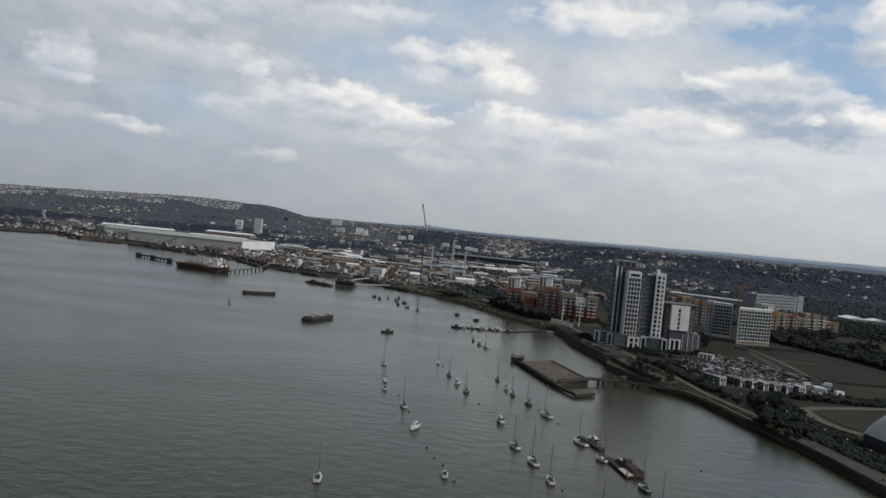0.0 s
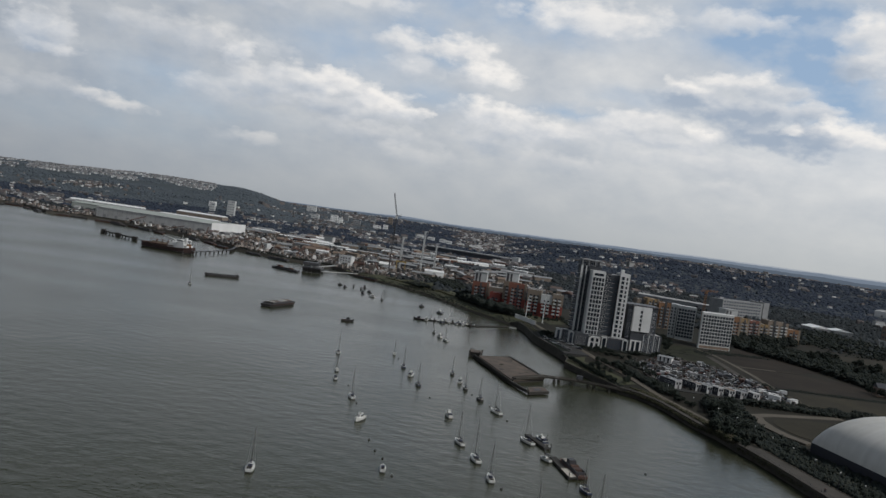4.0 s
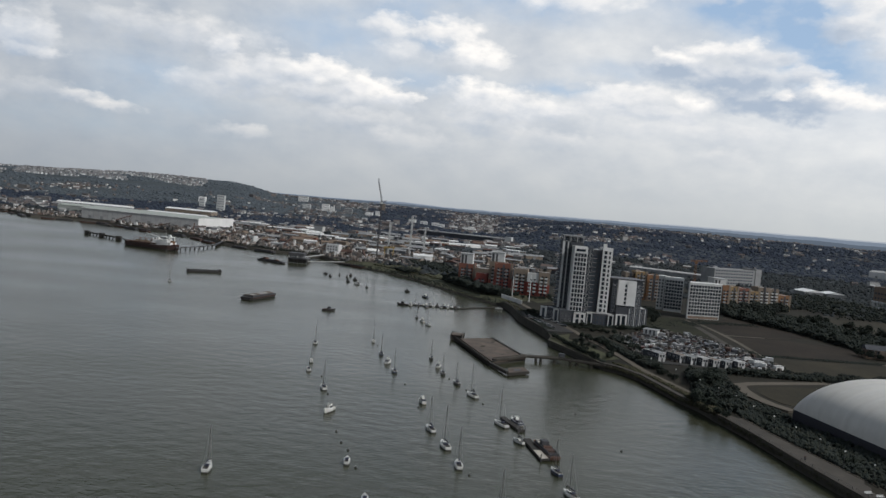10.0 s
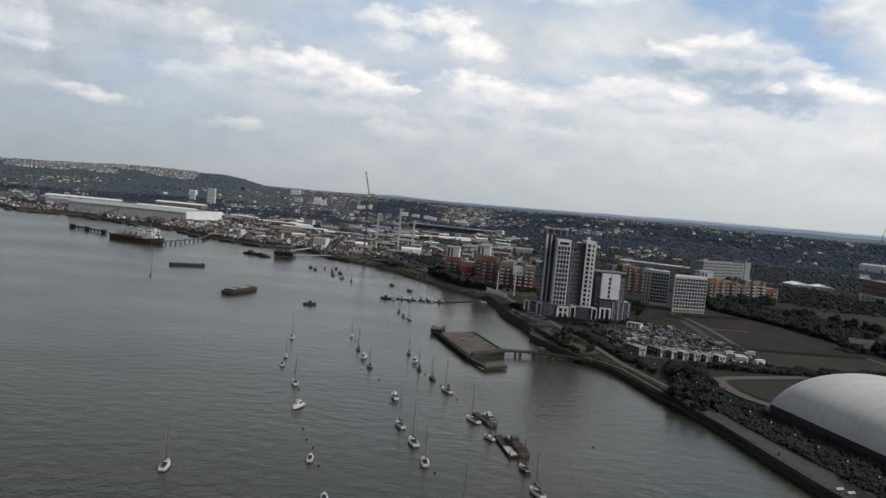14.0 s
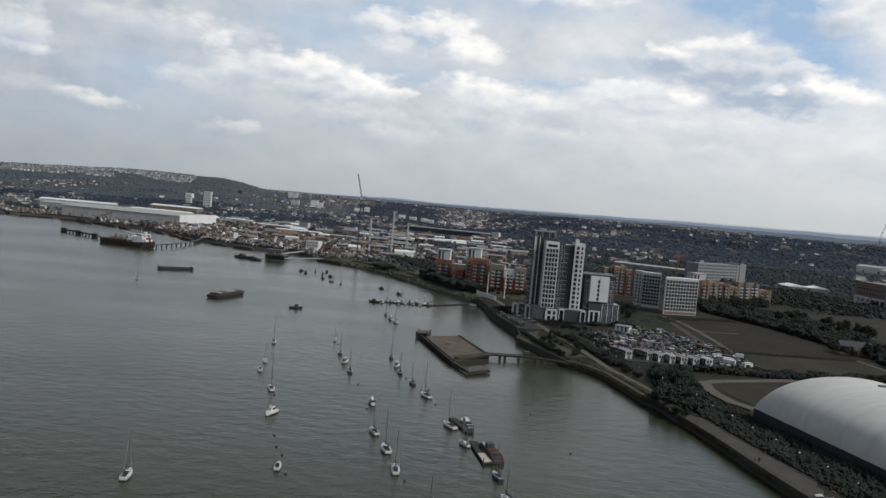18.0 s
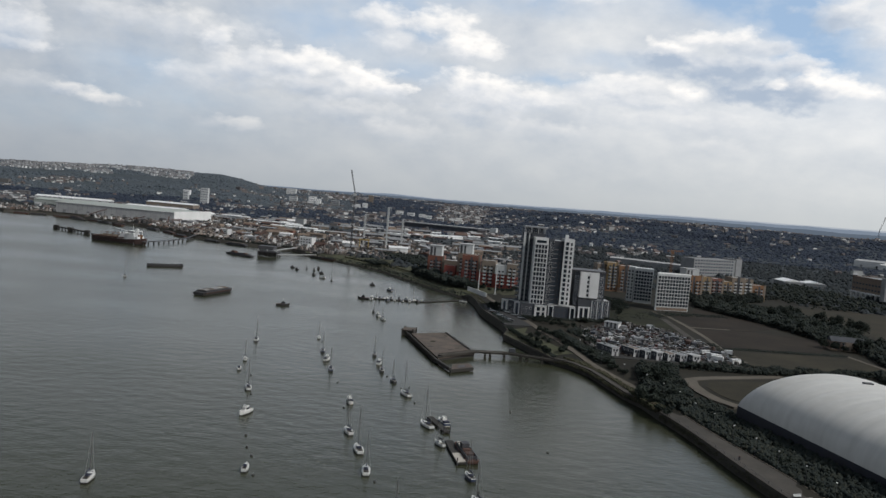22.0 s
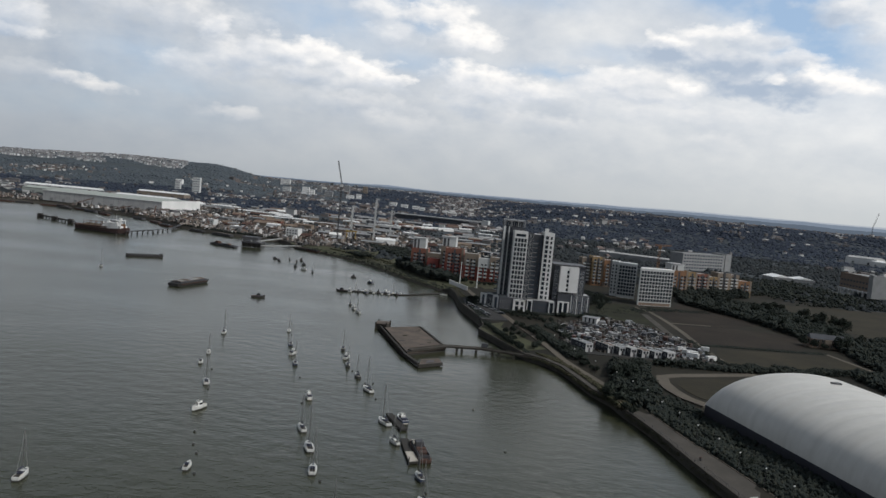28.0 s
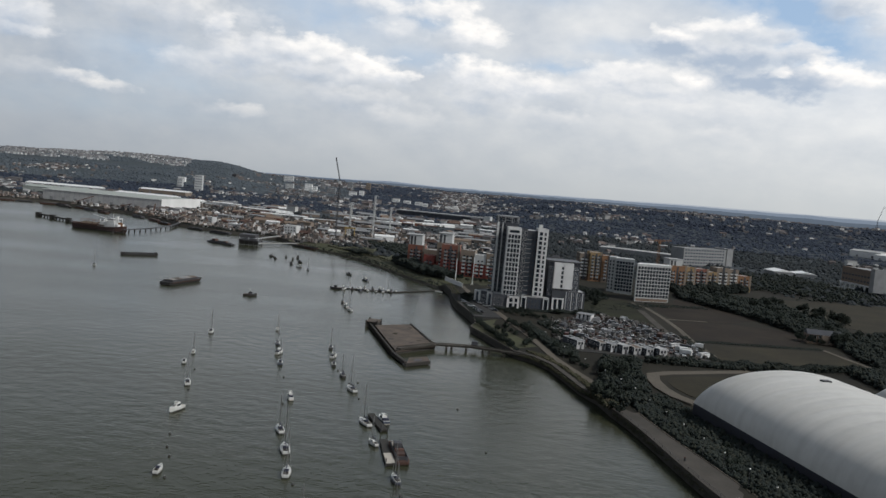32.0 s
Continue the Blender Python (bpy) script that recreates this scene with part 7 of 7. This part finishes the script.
def plant(k, x, y, z=None, s=1.0):
    z = land_height(x, y) - 0.1 if z is None else z
    ob = TREES[k]
    if k not in first:
        first.add(k)
        ob.matrix_basis = pose(x, y, z, 0, 0, rng.uniform(0, 360))
        return ob
    c = copy_thing(ob, pose(x, y, z, 0, 0, rng.uniform(0, 360)))
    f = s * rng.uniform(0.8, 1.25)
    c.scale = (f, f, f * rng.uniform(0.85, 1.15))
    return c


def inside(x, y, poly):
    c = False
    for i in range(len(poly)):
        (x0, y0), (x1, y1) = poly[i], poly[i - 1]
        if (y0 > y) != (y1 > y) and x < (x1 - x0) * (y - y0) / (y1 - y0) + x0:
            c = not c
    return c


def thicket(poly, n, kinds, s=1.0, gap=2.0):
    xs, ys = [p[0] for p in poly], [p[1] for p in poly]
    spots, tries = [], 0
    while len(spots) < n and tries < n * 40:
        tries += 1
        x, y = rng.uniform(min(xs), max(xs)), rng.uniform(min(ys), max(ys))
        if inside(x, y, poly) and all((x - a) ** 2 + (y - b) ** 2 > gap * gap for a, b in spots):
            spots.append((x, y))
            plant(rng.choice(kinds), x, y, s=s)


def tree_row(pts, step, kinds, s=1.0, jit=1.5):
    for p0, p1 in zip(pts, pts[1:]):
        d = math.dist(p0, p1)
        for k in range(max(1, int(d / step))):
            u = k * step / d
            plant(rng.choice(kinds), p0[0] + (p1[0] - p0[0]) * u + rng.uniform(-jit, jit), p0[1] + (p1[1] - p0[1]) * u + rng.uniform(-jit, jit), s=s)


def foliage(cells, name, label, seed, m, per=6, flat=1.0, kind="shrubs", clumps=2, grow=1.0):
    """Scrub, hedges and woods: every cell is a few uneven leafy clumps with loose sprays round them, gathered in one mesh."""
    rg = np.random.default_rng(seed)
    P = np.repeat(np.array(cells), per, axis=0)
    n = len(P)
    d = rg.normal(size=(n, 3))
    d /= np.linalg.norm(d, axis=1)[:, None]
    d[:, 2] = d[:, 2] * flat + 0.25
    c = P[:, :3] + d * (P[:, 3] * rg.uniform(0.4, 1.15, n))[:, None]
    u = rg.normal(size=(n, 3)) * np.array([1, 1, 0.5])
    u /= np.linalg.norm(u, axis=1)[:, None]
    w = np.cross(u, rg.normal(size=(n, 3)) * np.array([0.45, 0.45, 1]))
    w /= np.linalg.norm(w, axis=1)[:, None]
    s = (P[:, 3] * rg.uniform(0.25, 0.55, n))[:, None]
    sprays = np.stack([c + u * s, c + w * s * 0.7, c - u * s * 0.8, c - w * s * 0.8], axis=1).reshape(-1, 3)
    faces = np.arange(4 * n).reshape(n, 4).tolist()
    Q = np.repeat(np.array(cells), clumps, axis=0)
    k = len(Q)
    mid = Q[:, :3] + rg.normal(size=(k, 3)) * np.array([0.42, 0.42, 0.2 * flat]) * Q[:, 3:4]
    ends = np.array([[1, 0, 0], [0, 1, 0], [-1, 0, 0], [0, -1, 0], [0, 0, flat], [0, 0, -0.8]], float)
    turn = rg.uniform(0, 6.283, k)
    ca, sa = np.cos(turn)[:, None], np.sin(turn)[:, None]
    ex = np.stack([ends[None, :, 0] * ca - ends[None, :, 1] * sa, ends[None, :, 0] * sa + ends[None, :, 1] * ca, np.repeat(ends[None, :, 2], k, axis=0)], axis=2)
    lobes = mid[:, None, :] + ex * (Q[:, 3] * grow)[:, None, None] * rg.uniform(0.6, 1.15, (k, 6, 1))
    o = len(sprays)
    tri = np.array([(0, 1, 4), (1, 2, 4), (2, 3, 4), (3, 0, 4), (1, 0, 5), (2, 1, 5), (3, 2, 5), (0, 3, 5)])
    faces += (tri[None] + (o + 6 * np.arange(k))[:, None, None]).reshape(-1, 3).tolist()
    me = bpy.data.meshes.new(name)
    me.from_pydata(np.concatenate([sprays, lobes.reshape(-1, 3)]).tolist(), [], faces)
    me.polygons.foreach_set("use_smooth", [True] * len(faces))
    me.materials.append(m)
    me.update()
    tagged(new(name, me), label, kind, "", "stuff")


def mass(poly, n, hmax, name, label, seed, r0=0.9, r1=1.9, sink=0.0, m=SCRUBLEAF):
    """A dense hedge or scrub of many small uneven clumps over a plan outline."""
    rg = random.Random(seed)
    xs, ys = [p[0] for p in poly], [p[1] for p in poly]
    cells, tries = [], 0
    n = int(n * 3.6)
    while len(cells) < n and tries < n * 30:
        tries += 1
        x, y = rg.uniform(min(xs), max(xs)), rg.uniform(min(ys), max(ys))
        if inside(x, y, poly):
            top = hmax * (0.45 + 0.55 * max(0.0, min(1.0, 0.5 + 1.3 * noise.noise((x / 9, y / 9, seed)))))
            cells.append((x, y, land_height(x, y) + top * rg.random() ** 0.6 - 0.4 - sink * rg.random(), rg.uniform(r0, r1) * 0.5))
    foliage(cells, name, label, seed, m, per=4, grow=1.3)


# dark thicket between the path and the cabins
thicket([(134, 336), (143, 340), (148, 356), (149.5, 378), (154, 398), (142, 398), (136, 384), (133, 360)], 40, (0, 1, 1, 3), 0.62, 2.8)
mass([(131, 330), (142, 332), (149, 352), (150.5, 380), (158, 406), (150, 412), (138, 404), (133, 380), (131, 352)], 700, 4.0, "thicket", "dark green undergrowth beside the river path", 31, 0.7, 1.5)
thicket([(127.5, 330), (133, 332), (130.5, 352), (125, 352)], 10, (1, 3, 1), 0.75, 2.0)
mass([(126.3, 326), (131, 328), (128.5, 356), (124, 356)], 160, 2.2, "scrub", "scrub growing over the river wall", 32, 0.6, 1.1, m=BANKLEAF)
mass([(160, 409), (200, 411), (232, 418), (262, 429), (290, 436), (288, 442), (258, 436), (232, 428), (200, 422), (164, 420)], 900, 3.4, "hedge", "dark hedge behind the gravel road", 33, 0.7, 1.4)
mass([(151.5, 250), (155, 226), (178, 226), (160, 322), (157.5, 334), (147, 346), (137.5, 336), (139, 320), (145.5, 283)], 1300, 1.8, "hedge", "dark low scrub between the path and the dome", 34, 0.4, 1.8)
thicket([(147, 250), (157, 250), (159, 290), (156, 330), (148, 342), (144, 335), (148, 290)], 18, (3, 3, 3), 0.48, 2.6)
mass([(154, 335), (150, 346), (146, 342), (152, 322)], 110, 3.2, "scrub", "dark scrub at the dome's corner", 35, 0.7, 1.4)
tree_row([(117, 452), (121, 432), (126, 404), (131, 384)], 3.2, (3, 3, 1), 0.5, 0.9)
for x, y in ((130.5, 321), (129.2, 327), (133, 333), (128.6, 334), (131, 338)):
    plant(1, x, y, s=0.62)
mass([(106, 421), (116, 412), (122, 388), (128, 358), (126, 354), (121.5, 380), (117.5, 398)], 260, 0.9, "scrub", "brown-green scrub along the river wall", 36, 0.5, 1.0, m=BANKLEAF)
mass([(109.5, 490), (115, 494), (123, 446), (131, 424), (130, 410), (121, 412), (116, 448)], 620, 2.8, "hedge", "dark hedge between path and yard", 37, 0.6, 1.2)
thicket([(97, 440), (103, 444), (108, 474), (101, 486), (93, 470)], 10, (3, 3), 0.55, 3.0)
tree_row([(86, 488), (93, 454), (102, 421)], 4.0, (3, 1), 0.55, 0.8)
tree_row([(104, 498), (111, 474), (113, 450), (104, 424)], 4.0, (3, 3, 1), 0.6, 0.8)
thicket([(78, 596), (84, 560), (90, 566), (86, 600)], 12, (3, 1), 0.6, 2.4)
thicket([(100, 530), (118, 518), (126, 512), (122, 530), (104, 542)], 18, (3, 1), 0.5, 2.4)
mass([(86, 492), (94, 452), (102, 420), (104, 422), (97, 454), (89, 494)], 160, 1.4, "hedge", "dark hedge round the grassy point", 63, 0.5, 1.0)
thicket([(128, 440), (140, 446), (137, 500), (126, 512), (122, 480)], 14, (3, 1), 0.5, 3.0)
thicket([(134, 540), (160, 548), (168, 556), (140, 556)], 12, (3, 1), 0.55, 2.6)
tree_row([(98, 540), (110, 535), (122, 528)], 3.5, (3, 1), 0.55, 1.0)
mass([(134, 600), (150, 592), (190, 650), (192, 690), (176, 720), (150, 640)], 520, 3.0, "scrub", "dark shrubs and small trees between the flats", 61, 0.7, 1.6)
thicket([(120, 600), (170, 590), (195, 680), (150, 720), (118, 690)], 34, (0, 1, 2), 0.8, 5.0)
mass([(112, 605), (124, 600), (122, 690), (108, 700)], 240, 3.0, "scrub", "dark shrubs behind the tower", 62, 0.7, 1.4)
# hedge line past the fields
BELT = [(256, 698), (268, 656), (281, 622), (288, 577), (293, 540), (298, 503), (314, 500), (330, 560), (338, 600), (336, 630), (338, 685), (326, 715), (305, 728), (282, 735), (262, 728)]
mass(BELT, 3400, 5.5, "tree_belt", "dark green belt of trees past the fields", 41, 1.1, 2.4)
thicket(BELT, 40, (2, 0, 1), 0.85, 5.0)
for x, y in ((284, 515), (289.5, 513.5), (297, 512), (303, 515), (280, 521), (292, 530), (300, 528)):
    plant(2 if x > 290 else 1, x, y, s=0.8)
mass([(268, 735), (290, 748), (350, 796), (350, 806), (310, 786), (262, 748)], 700, 9.0, "tree_belt", "dark trees in front of the ochre flats", 42, 1.1, 2.2)
tree_row([(345, 602), (352, 664), (338, 690), (322, 715)], 8, (2, 0), 0.9, 2.0)
mass([(358, 578), (404, 560), (335, 480), (310, 440), (290, 432), (289, 470), (297, 503), (330, 545)], 1700, 4.5, "tree_belt", "dark scrub and trees past the fields", 43, 1.0, 2.2)
mass([(262, 380), (330, 420), (340, 480), (306, 440), (262, 426)], 900, 4.0, "tree_belt", "dark trees behind the domes", 44, 1.0, 2.2)
mass([(200, 604), (214, 622), (262, 640), (262, 652), (214, 640), (196, 622)], 140, 1.0, "scrub", "rough scrub before the pale flats", 45, 0.6, 1.2)
mass([(206, 481), (216, 484), (266, 490), (282, 494), (282, 498), (266, 495), (216, 489), (206, 486)], 420, 0.8, "hedge", "dark ditch hedge between the fields", 46, 0.6, 1.1)
mass([(352, 834), (420, 797), (500, 806), (498, 900), (494, 1060), (400, 1010)], 520, 6.0, "tree_belt", "dark trees behind the dry grassland", 66, 1.4, 3.2)
mass([(572, 800), (660, 770), (760, 900), (700, 1060), (585, 1060)], 520, 6.0, "tree_belt", "dark trees round the brown office building", 67, 1.4, 3.2)
mass([(380, 772), (425, 782), (492, 794), (560, 700), (600, 730), (520, 806), (420, 795)], 260, 3.5, "hedge", "dark hedge along the far side of the grassland", 68, 1.0, 2.2)
# waterfront by the coloured flats
mass([(16, 790), (38, 733), (54, 703), (66, 694), (74, 700), (52, 735), (38, 768), (30, 800)], 1500, 7.5, "tree_belt", "dark trees before the red flats", 47, 1.1, 2.3)
tree_row([(66, 690), (90, 680), (112, 690)], 4.5, (0, 1), 0.7, 1.5)
mass([(-62, 905), (-20, 842), (10, 790), (24, 795), (0, 870), (-20, 940), (-50, 945)], 240, 1.0, "scrub", "green scrub on the marshy bank", 48, 0.5, 1.1, m=BANKLEAF)
mass([(-40, 868), (-18, 840), (-8, 846), (-26, 876)], 200, 4.0, "scrub", "dark bushes on the marshy bank", 64, 0.8, 1.6)
mass([(-30, 985), (20, 985), (28, 900), (14, 880), (-10, 940)], 420, 5.0, "tree_belt", "dark trees behind the marshy bank", 65, 1.0, 2.2)
mass([(77, 565), (84, 500), (90, 500), (83, 560), (81, 600), (77, 600)], 200, 1.2, "scrub", "low planting at the car park's edge", 49, 0.5, 1.0)
mass([(97, 548), (132, 551), (134, 546), (98, 541)], 160, 1.6, "hedge", "clipped dark hedge before the tower's podium", 50, 0.5, 1.0)
mass([(130, 552), (168, 566), (170, 558), (134, 545)], 260, 2.2, "hedge", "dark scrub between yard and flats", 51, 0.6, 1.2)
mass([(160, 575), (200, 600), (206, 640), (170, 605)], 60, 0.7, "scrub", "patches of scrub on rough grass", 52, 0.5, 1.0)
mass([(120, 500), (132, 448), (136, 450), (128, 516)], 260, 2.0, "hedge", "dark hedge at the yard's edge", 53, 0.6, 1.2)
mass([(196, 430), (203, 430), (206, 500), (202, 500)], 130, 1.0, "hedge", "low hedge beside the access road", 54, 0.5, 1.0)
mass([(66, 648), (70, 655), (52, 688), (40, 712), (25, 744), (7, 784), (-14, 832), (-42, 868), (-66, 894), (-94, 922), (-98, 915), (-70, 886), (-46.8, 860), (-19.6, 822), (1.4, 772), (19.5, 733), (33, 704), (45.8, 678), (57, 657)], 330, 0.2, "scrub", "dark brown-green scrub along the natural river bank", 55, 0.5, 1.1, 4.6)
mass([(73, 596), (77, 598), (73, 655), (68, 655)], 160, 1.2, "scrub", "rough grass at the water's edge", 56, 0.5, 1.0, 3.0, m=BANKLEAF)
mass([(-130, 985), (-200, 1012), (-268, 1058), (-272, 1066), (-200, 1022), (-132, 994)], 260, 1.6, "scrub", "rough scrub on the quay edge", 57, 0.8, 1.6, 3.0)
mass([(127, 331), (128.2, 331), (127.2, 343), (122.6, 357), (119.4, 377), (116, 396), (109.4, 410), (102, 418), (100.6, 417), (108.2, 408), (114.2, 395), (117.6, 376), (121, 356), (125.8, 342)], 260, 0.5, "scrub", "scrub hanging over the river wall", 58, 0.4, 0.8, 1.2, m=BANKLEAF)
mass([(146.6, 205), (138.1, 257), (133.4, 297), (128.6, 325), (129.4, 326), (134.2, 297), (138.9, 257), (147.4, 205)], 200, 0.4, "weeds", "weeds on the river wall's edge", 59, 0.25, 0.6, 2.0, m=BANKLEAF)
for k in range(4):
    if k not in first:
        plant(k, 175, 500)

rng = random.Random(77)
near_wood, far_wood, hill_wood = [], [], []
built = [(o.matrix_basis.translation.x, o.matrix_basis.translation.y) for o in scene.objects if o.parent is None and o.type == "EMPTY" and o.matrix_basis.translation.y > 900]
grid_taken = {}
for bx, by in built:
    for i in range(-1, 2):
        for j in range(-1, 2):
            grid_taken[(int(bx // 20) + i, int(by // 20) + j)] = True


def density(x, y):
    return noise.noise((x / 260, y / 260, 5.0)) + 0.5 * noise.noise((x / 80, y / 80, 9.0))


tries = 0
while len(near_wood) + len(far_wood) < 52000 and tries < 160000:
    tries += 1
    a = radians(rng.uniform(-33, 34))
    r = 560 + 3850 * rng.random() ** 0.8
    x, y = 30 + r * math.sin(a), r * math.cos(a)
    if shore_gap(x, y) < 30 or (0 < x < 365 and y < 840) or (0 < x < 430 and y < 795) or (y < 700):
        continue
    if inside(x, y, [(337, 673), (371, 595), (520, 700), (480, 790), (311, 722)]) or (int(x // 20), int(y // 20)) in grid_taken:
        continue
    works = -640 < x < 130 and y < 1750
    dn = density(x, y)
    dg = math.degrees(a)
    if works and dn < -0.02:
        continue
    if not works and dn < (-0.5 if dg > 6 else -0.6 if dg < -12 and r > 1900 else -0.42):
        if rng.random() < 0.75:
            continue
    if dg < -14 and r > 3150 and dg < -17.5 and noise.noise((x / 160, y / 160, 2)) > -0.1:
        continue
    s = rng.uniform(1.6, 4.0) * (1 + r / 5200)
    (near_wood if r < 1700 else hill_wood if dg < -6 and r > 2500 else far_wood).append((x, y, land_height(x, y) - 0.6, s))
# woods split by distance and hill, each with its own haze-tinted colour
foliage(near_wood, "woodland", "dark trees among the riverside works and streets, tinted blue for haze", 3, HAZY_FARLEAF, 3, 0.9, "trees", 2, 1.25)
foliage(far_wood, "far_woodland", "far dark woods covering low hills, tinted blue for haze", 4, HAZY_FARWOOD, 2, 0.6, "trees", 2, 1.45)
foliage(hill_wood, "hill_woodland", "smooth woods on a distant hill, tinted pale blue-grey for haze", 6, HAZY_HILLWOOD, 2, 0.45, "trees", 2, 1.5)

hw, hr, hw2, hr2 = Build(), Build(), Build(), Build()
tries = 0
count = 0
while count < 5600 and tries < 110000:
    tries += 1
    a = radians(rng.uniform(-33, 34))
    r = 900 + 3450 * rng.random() ** 0.75
    x, y = 30 + r * math.sin(a), r * math.cos(a)
    dg = math.degrees(a)
    if shore_gap(x, y) < 45 or y < 830 or (int(x // 20), int(y // 20)) in grid_taken:
        continue
    if dg > 13 and r < 1450 or dg > 5 and r < 2000 and rng.random() < 0.65:
        continue
    d = density(x, y)
    hilltop = dg < -14 and r > 3000
    if hilltop:
        if dg > -17 or r < 3300 or noise.noise((x / 160, y / 160, 2)) < -0.1:
            continue
    elif d > (-0.32 if dg > 6 else -0.42 if dg < -12 and r > 1900 else -0.17) and rng.random() > 0.035:
        continue
    z = land_height(x, y)
    n = rng.choice((1, 1, 1, 2))
    w, dd, h = rng.uniform(5, 8) * n, rng.uniform(5, 8), rng.uniform(3, 5.5)
    if hilltop:
        w, dd, h = rng.uniform(6, 12), rng.uniform(6, 8), rng.uniform(5, 8)
    elif rng.random() < 0.012:
        w, dd, h = rng.uniform(12, 28), rng.uniform(8, 14), rng.uniform(7, 12)
    t = radians(rng.uniform(-40, 40))
    cs, sn = math.cos(t), math.sin(t)

    def put(b, q):
        o = len(b.v)
        b.v += [(x + px * cs - py * sn, y + px * sn + py * cs, z + pz) for px, py, pz in q.v]
        b.f += [tuple(o + i for i in f) for f in q.f]
        b.m += [0] * len(q.f)
    put(hw2 if hilltop else hw, Build().box(-w / 2, -dd / 2, -3, w / 2, dd / 2, h))
    put(hr2 if hilltop else hr, Build().gable(-w / 2 - 0.4, -dd / 2 - 0.4, w / 2 + 0.4, dd / 2 + 0.4, h + 0.02, h + rng.uniform(1.5, 3.2)))
    count += 1
tagged(part("hill_houses", hw2, [HILLHOUSE]), "white houses scattered on a distant hill, dulled for haze", "houses", "", "stuff")
tagged(part("hill_house_roofs", hr2, [HILLROOF]), "grey roofs scattered on a distant hill", "roofs", "", "stuff")
tagged(part("far_houses", hw, [HOUSEWALL]), "far brick and white terraced houses", "houses", "", "stuff")
tagged(part("far_house_roofs", hr, [HOUSEROOF]), "far grey and red-brown pitched roofs", "roofs", "", "stuff")

# countless small goods, machines and heaps over the works ground
rg = random.Random(91)
cl = Build()
tries = 0
while len(cl.f) < 6 * 6200 and tries < 60000:
    tries += 1
    x, y = rg.uniform(-960, 140), rg.uniform(930, 1620)
    s = shore_gap(x, y)
    if s < 10 or (-575 < x < -355 and 1270 < y < 1450) or s > (420 if x > -600 else 110) or (x > -20 and y < 1010):
        continue
    if rg.random() > (1.0 if s < 140 else 0.45):
        continue
    w, d, h = rg.uniform(1.2, 6.5), rg.uniform(1.2, 5.0), rg.uniform(0.8, 4.2) * (1.6 if rg.random() < 0.1 else 1.0)
    if rg.random() < 0.12:
        w, h = w * 3.0, h * 0.6
    a, z = rg.uniform(0, 3.1), land_height(x, y) - (1.3 if s < 14 else 0.3)
    c, n = math.cos(a), math.sin(a)
    k = rg.uniform(0.45, 1.0)
    cl.add([(x + (px * c - py * n) * f, y + (px * n + py * c) * f, z + pz) for pz, f in ((0, 1.0), (h, k)) for px, py in ((-w / 2, -d / 2), (w / 2, -d / 2), (w / 2, d / 2), (-w / 2, d / 2))],
           [(3, 2, 1, 0), (4, 5, 6, 7), (0, 1, 5, 4), (1, 2, 6, 5), (2, 3, 7, 6), (3, 0, 4, 7)])
tagged(part("works_clutter", cl, [CLUTTER]), "scattered skips, scrap, machines and stacked goods over the works", "clutter", "", "stuff")

yc = Build()
rg = random.Random(92)
tries = 0
while len(yc.f) < 6 * 800 and tries < 20000:
    tries += 1
    x, y = rg.uniform(120, 202), rg.uniform(430, 556)
    if not inside(x, y, [(124, 452), (131, 432), (197, 430), (200, 494), (190, 536), (168, 556), (128, 520)]):
        continue
    w, d, h = rg.uniform(0.5, 3.2), rg.uniform(0.5, 2.4), rg.uniform(0.3, 1.9)
    a = rg.uniform(0, 3.1)
    c, n = math.cos(a), math.sin(a)
    k = rg.uniform(0.5, 1.0)
    yc.add([(x + (px * c - py * n) * f, y + (px * n + py * c) * f, 5.0 + pz) for pz, f in ((0, 1.0), (h, k)) for px, py in ((-w / 2, -d / 2), (w / 2, -d / 2), (w / 2, d / 2), (-w / 2, d / 2))],
           [(3, 2, 1, 0), (4, 5, 6, 7), (0, 1, 5, 4), (1, 2, 6, 5), (2, 3, 7, 6), (3, 0, 4, 7)])
tagged(part("yard_clutter", yc, [YARDCLUTTER]), "pallets, crates and scrap strewn over the yard", "clutter", "", "stuff")
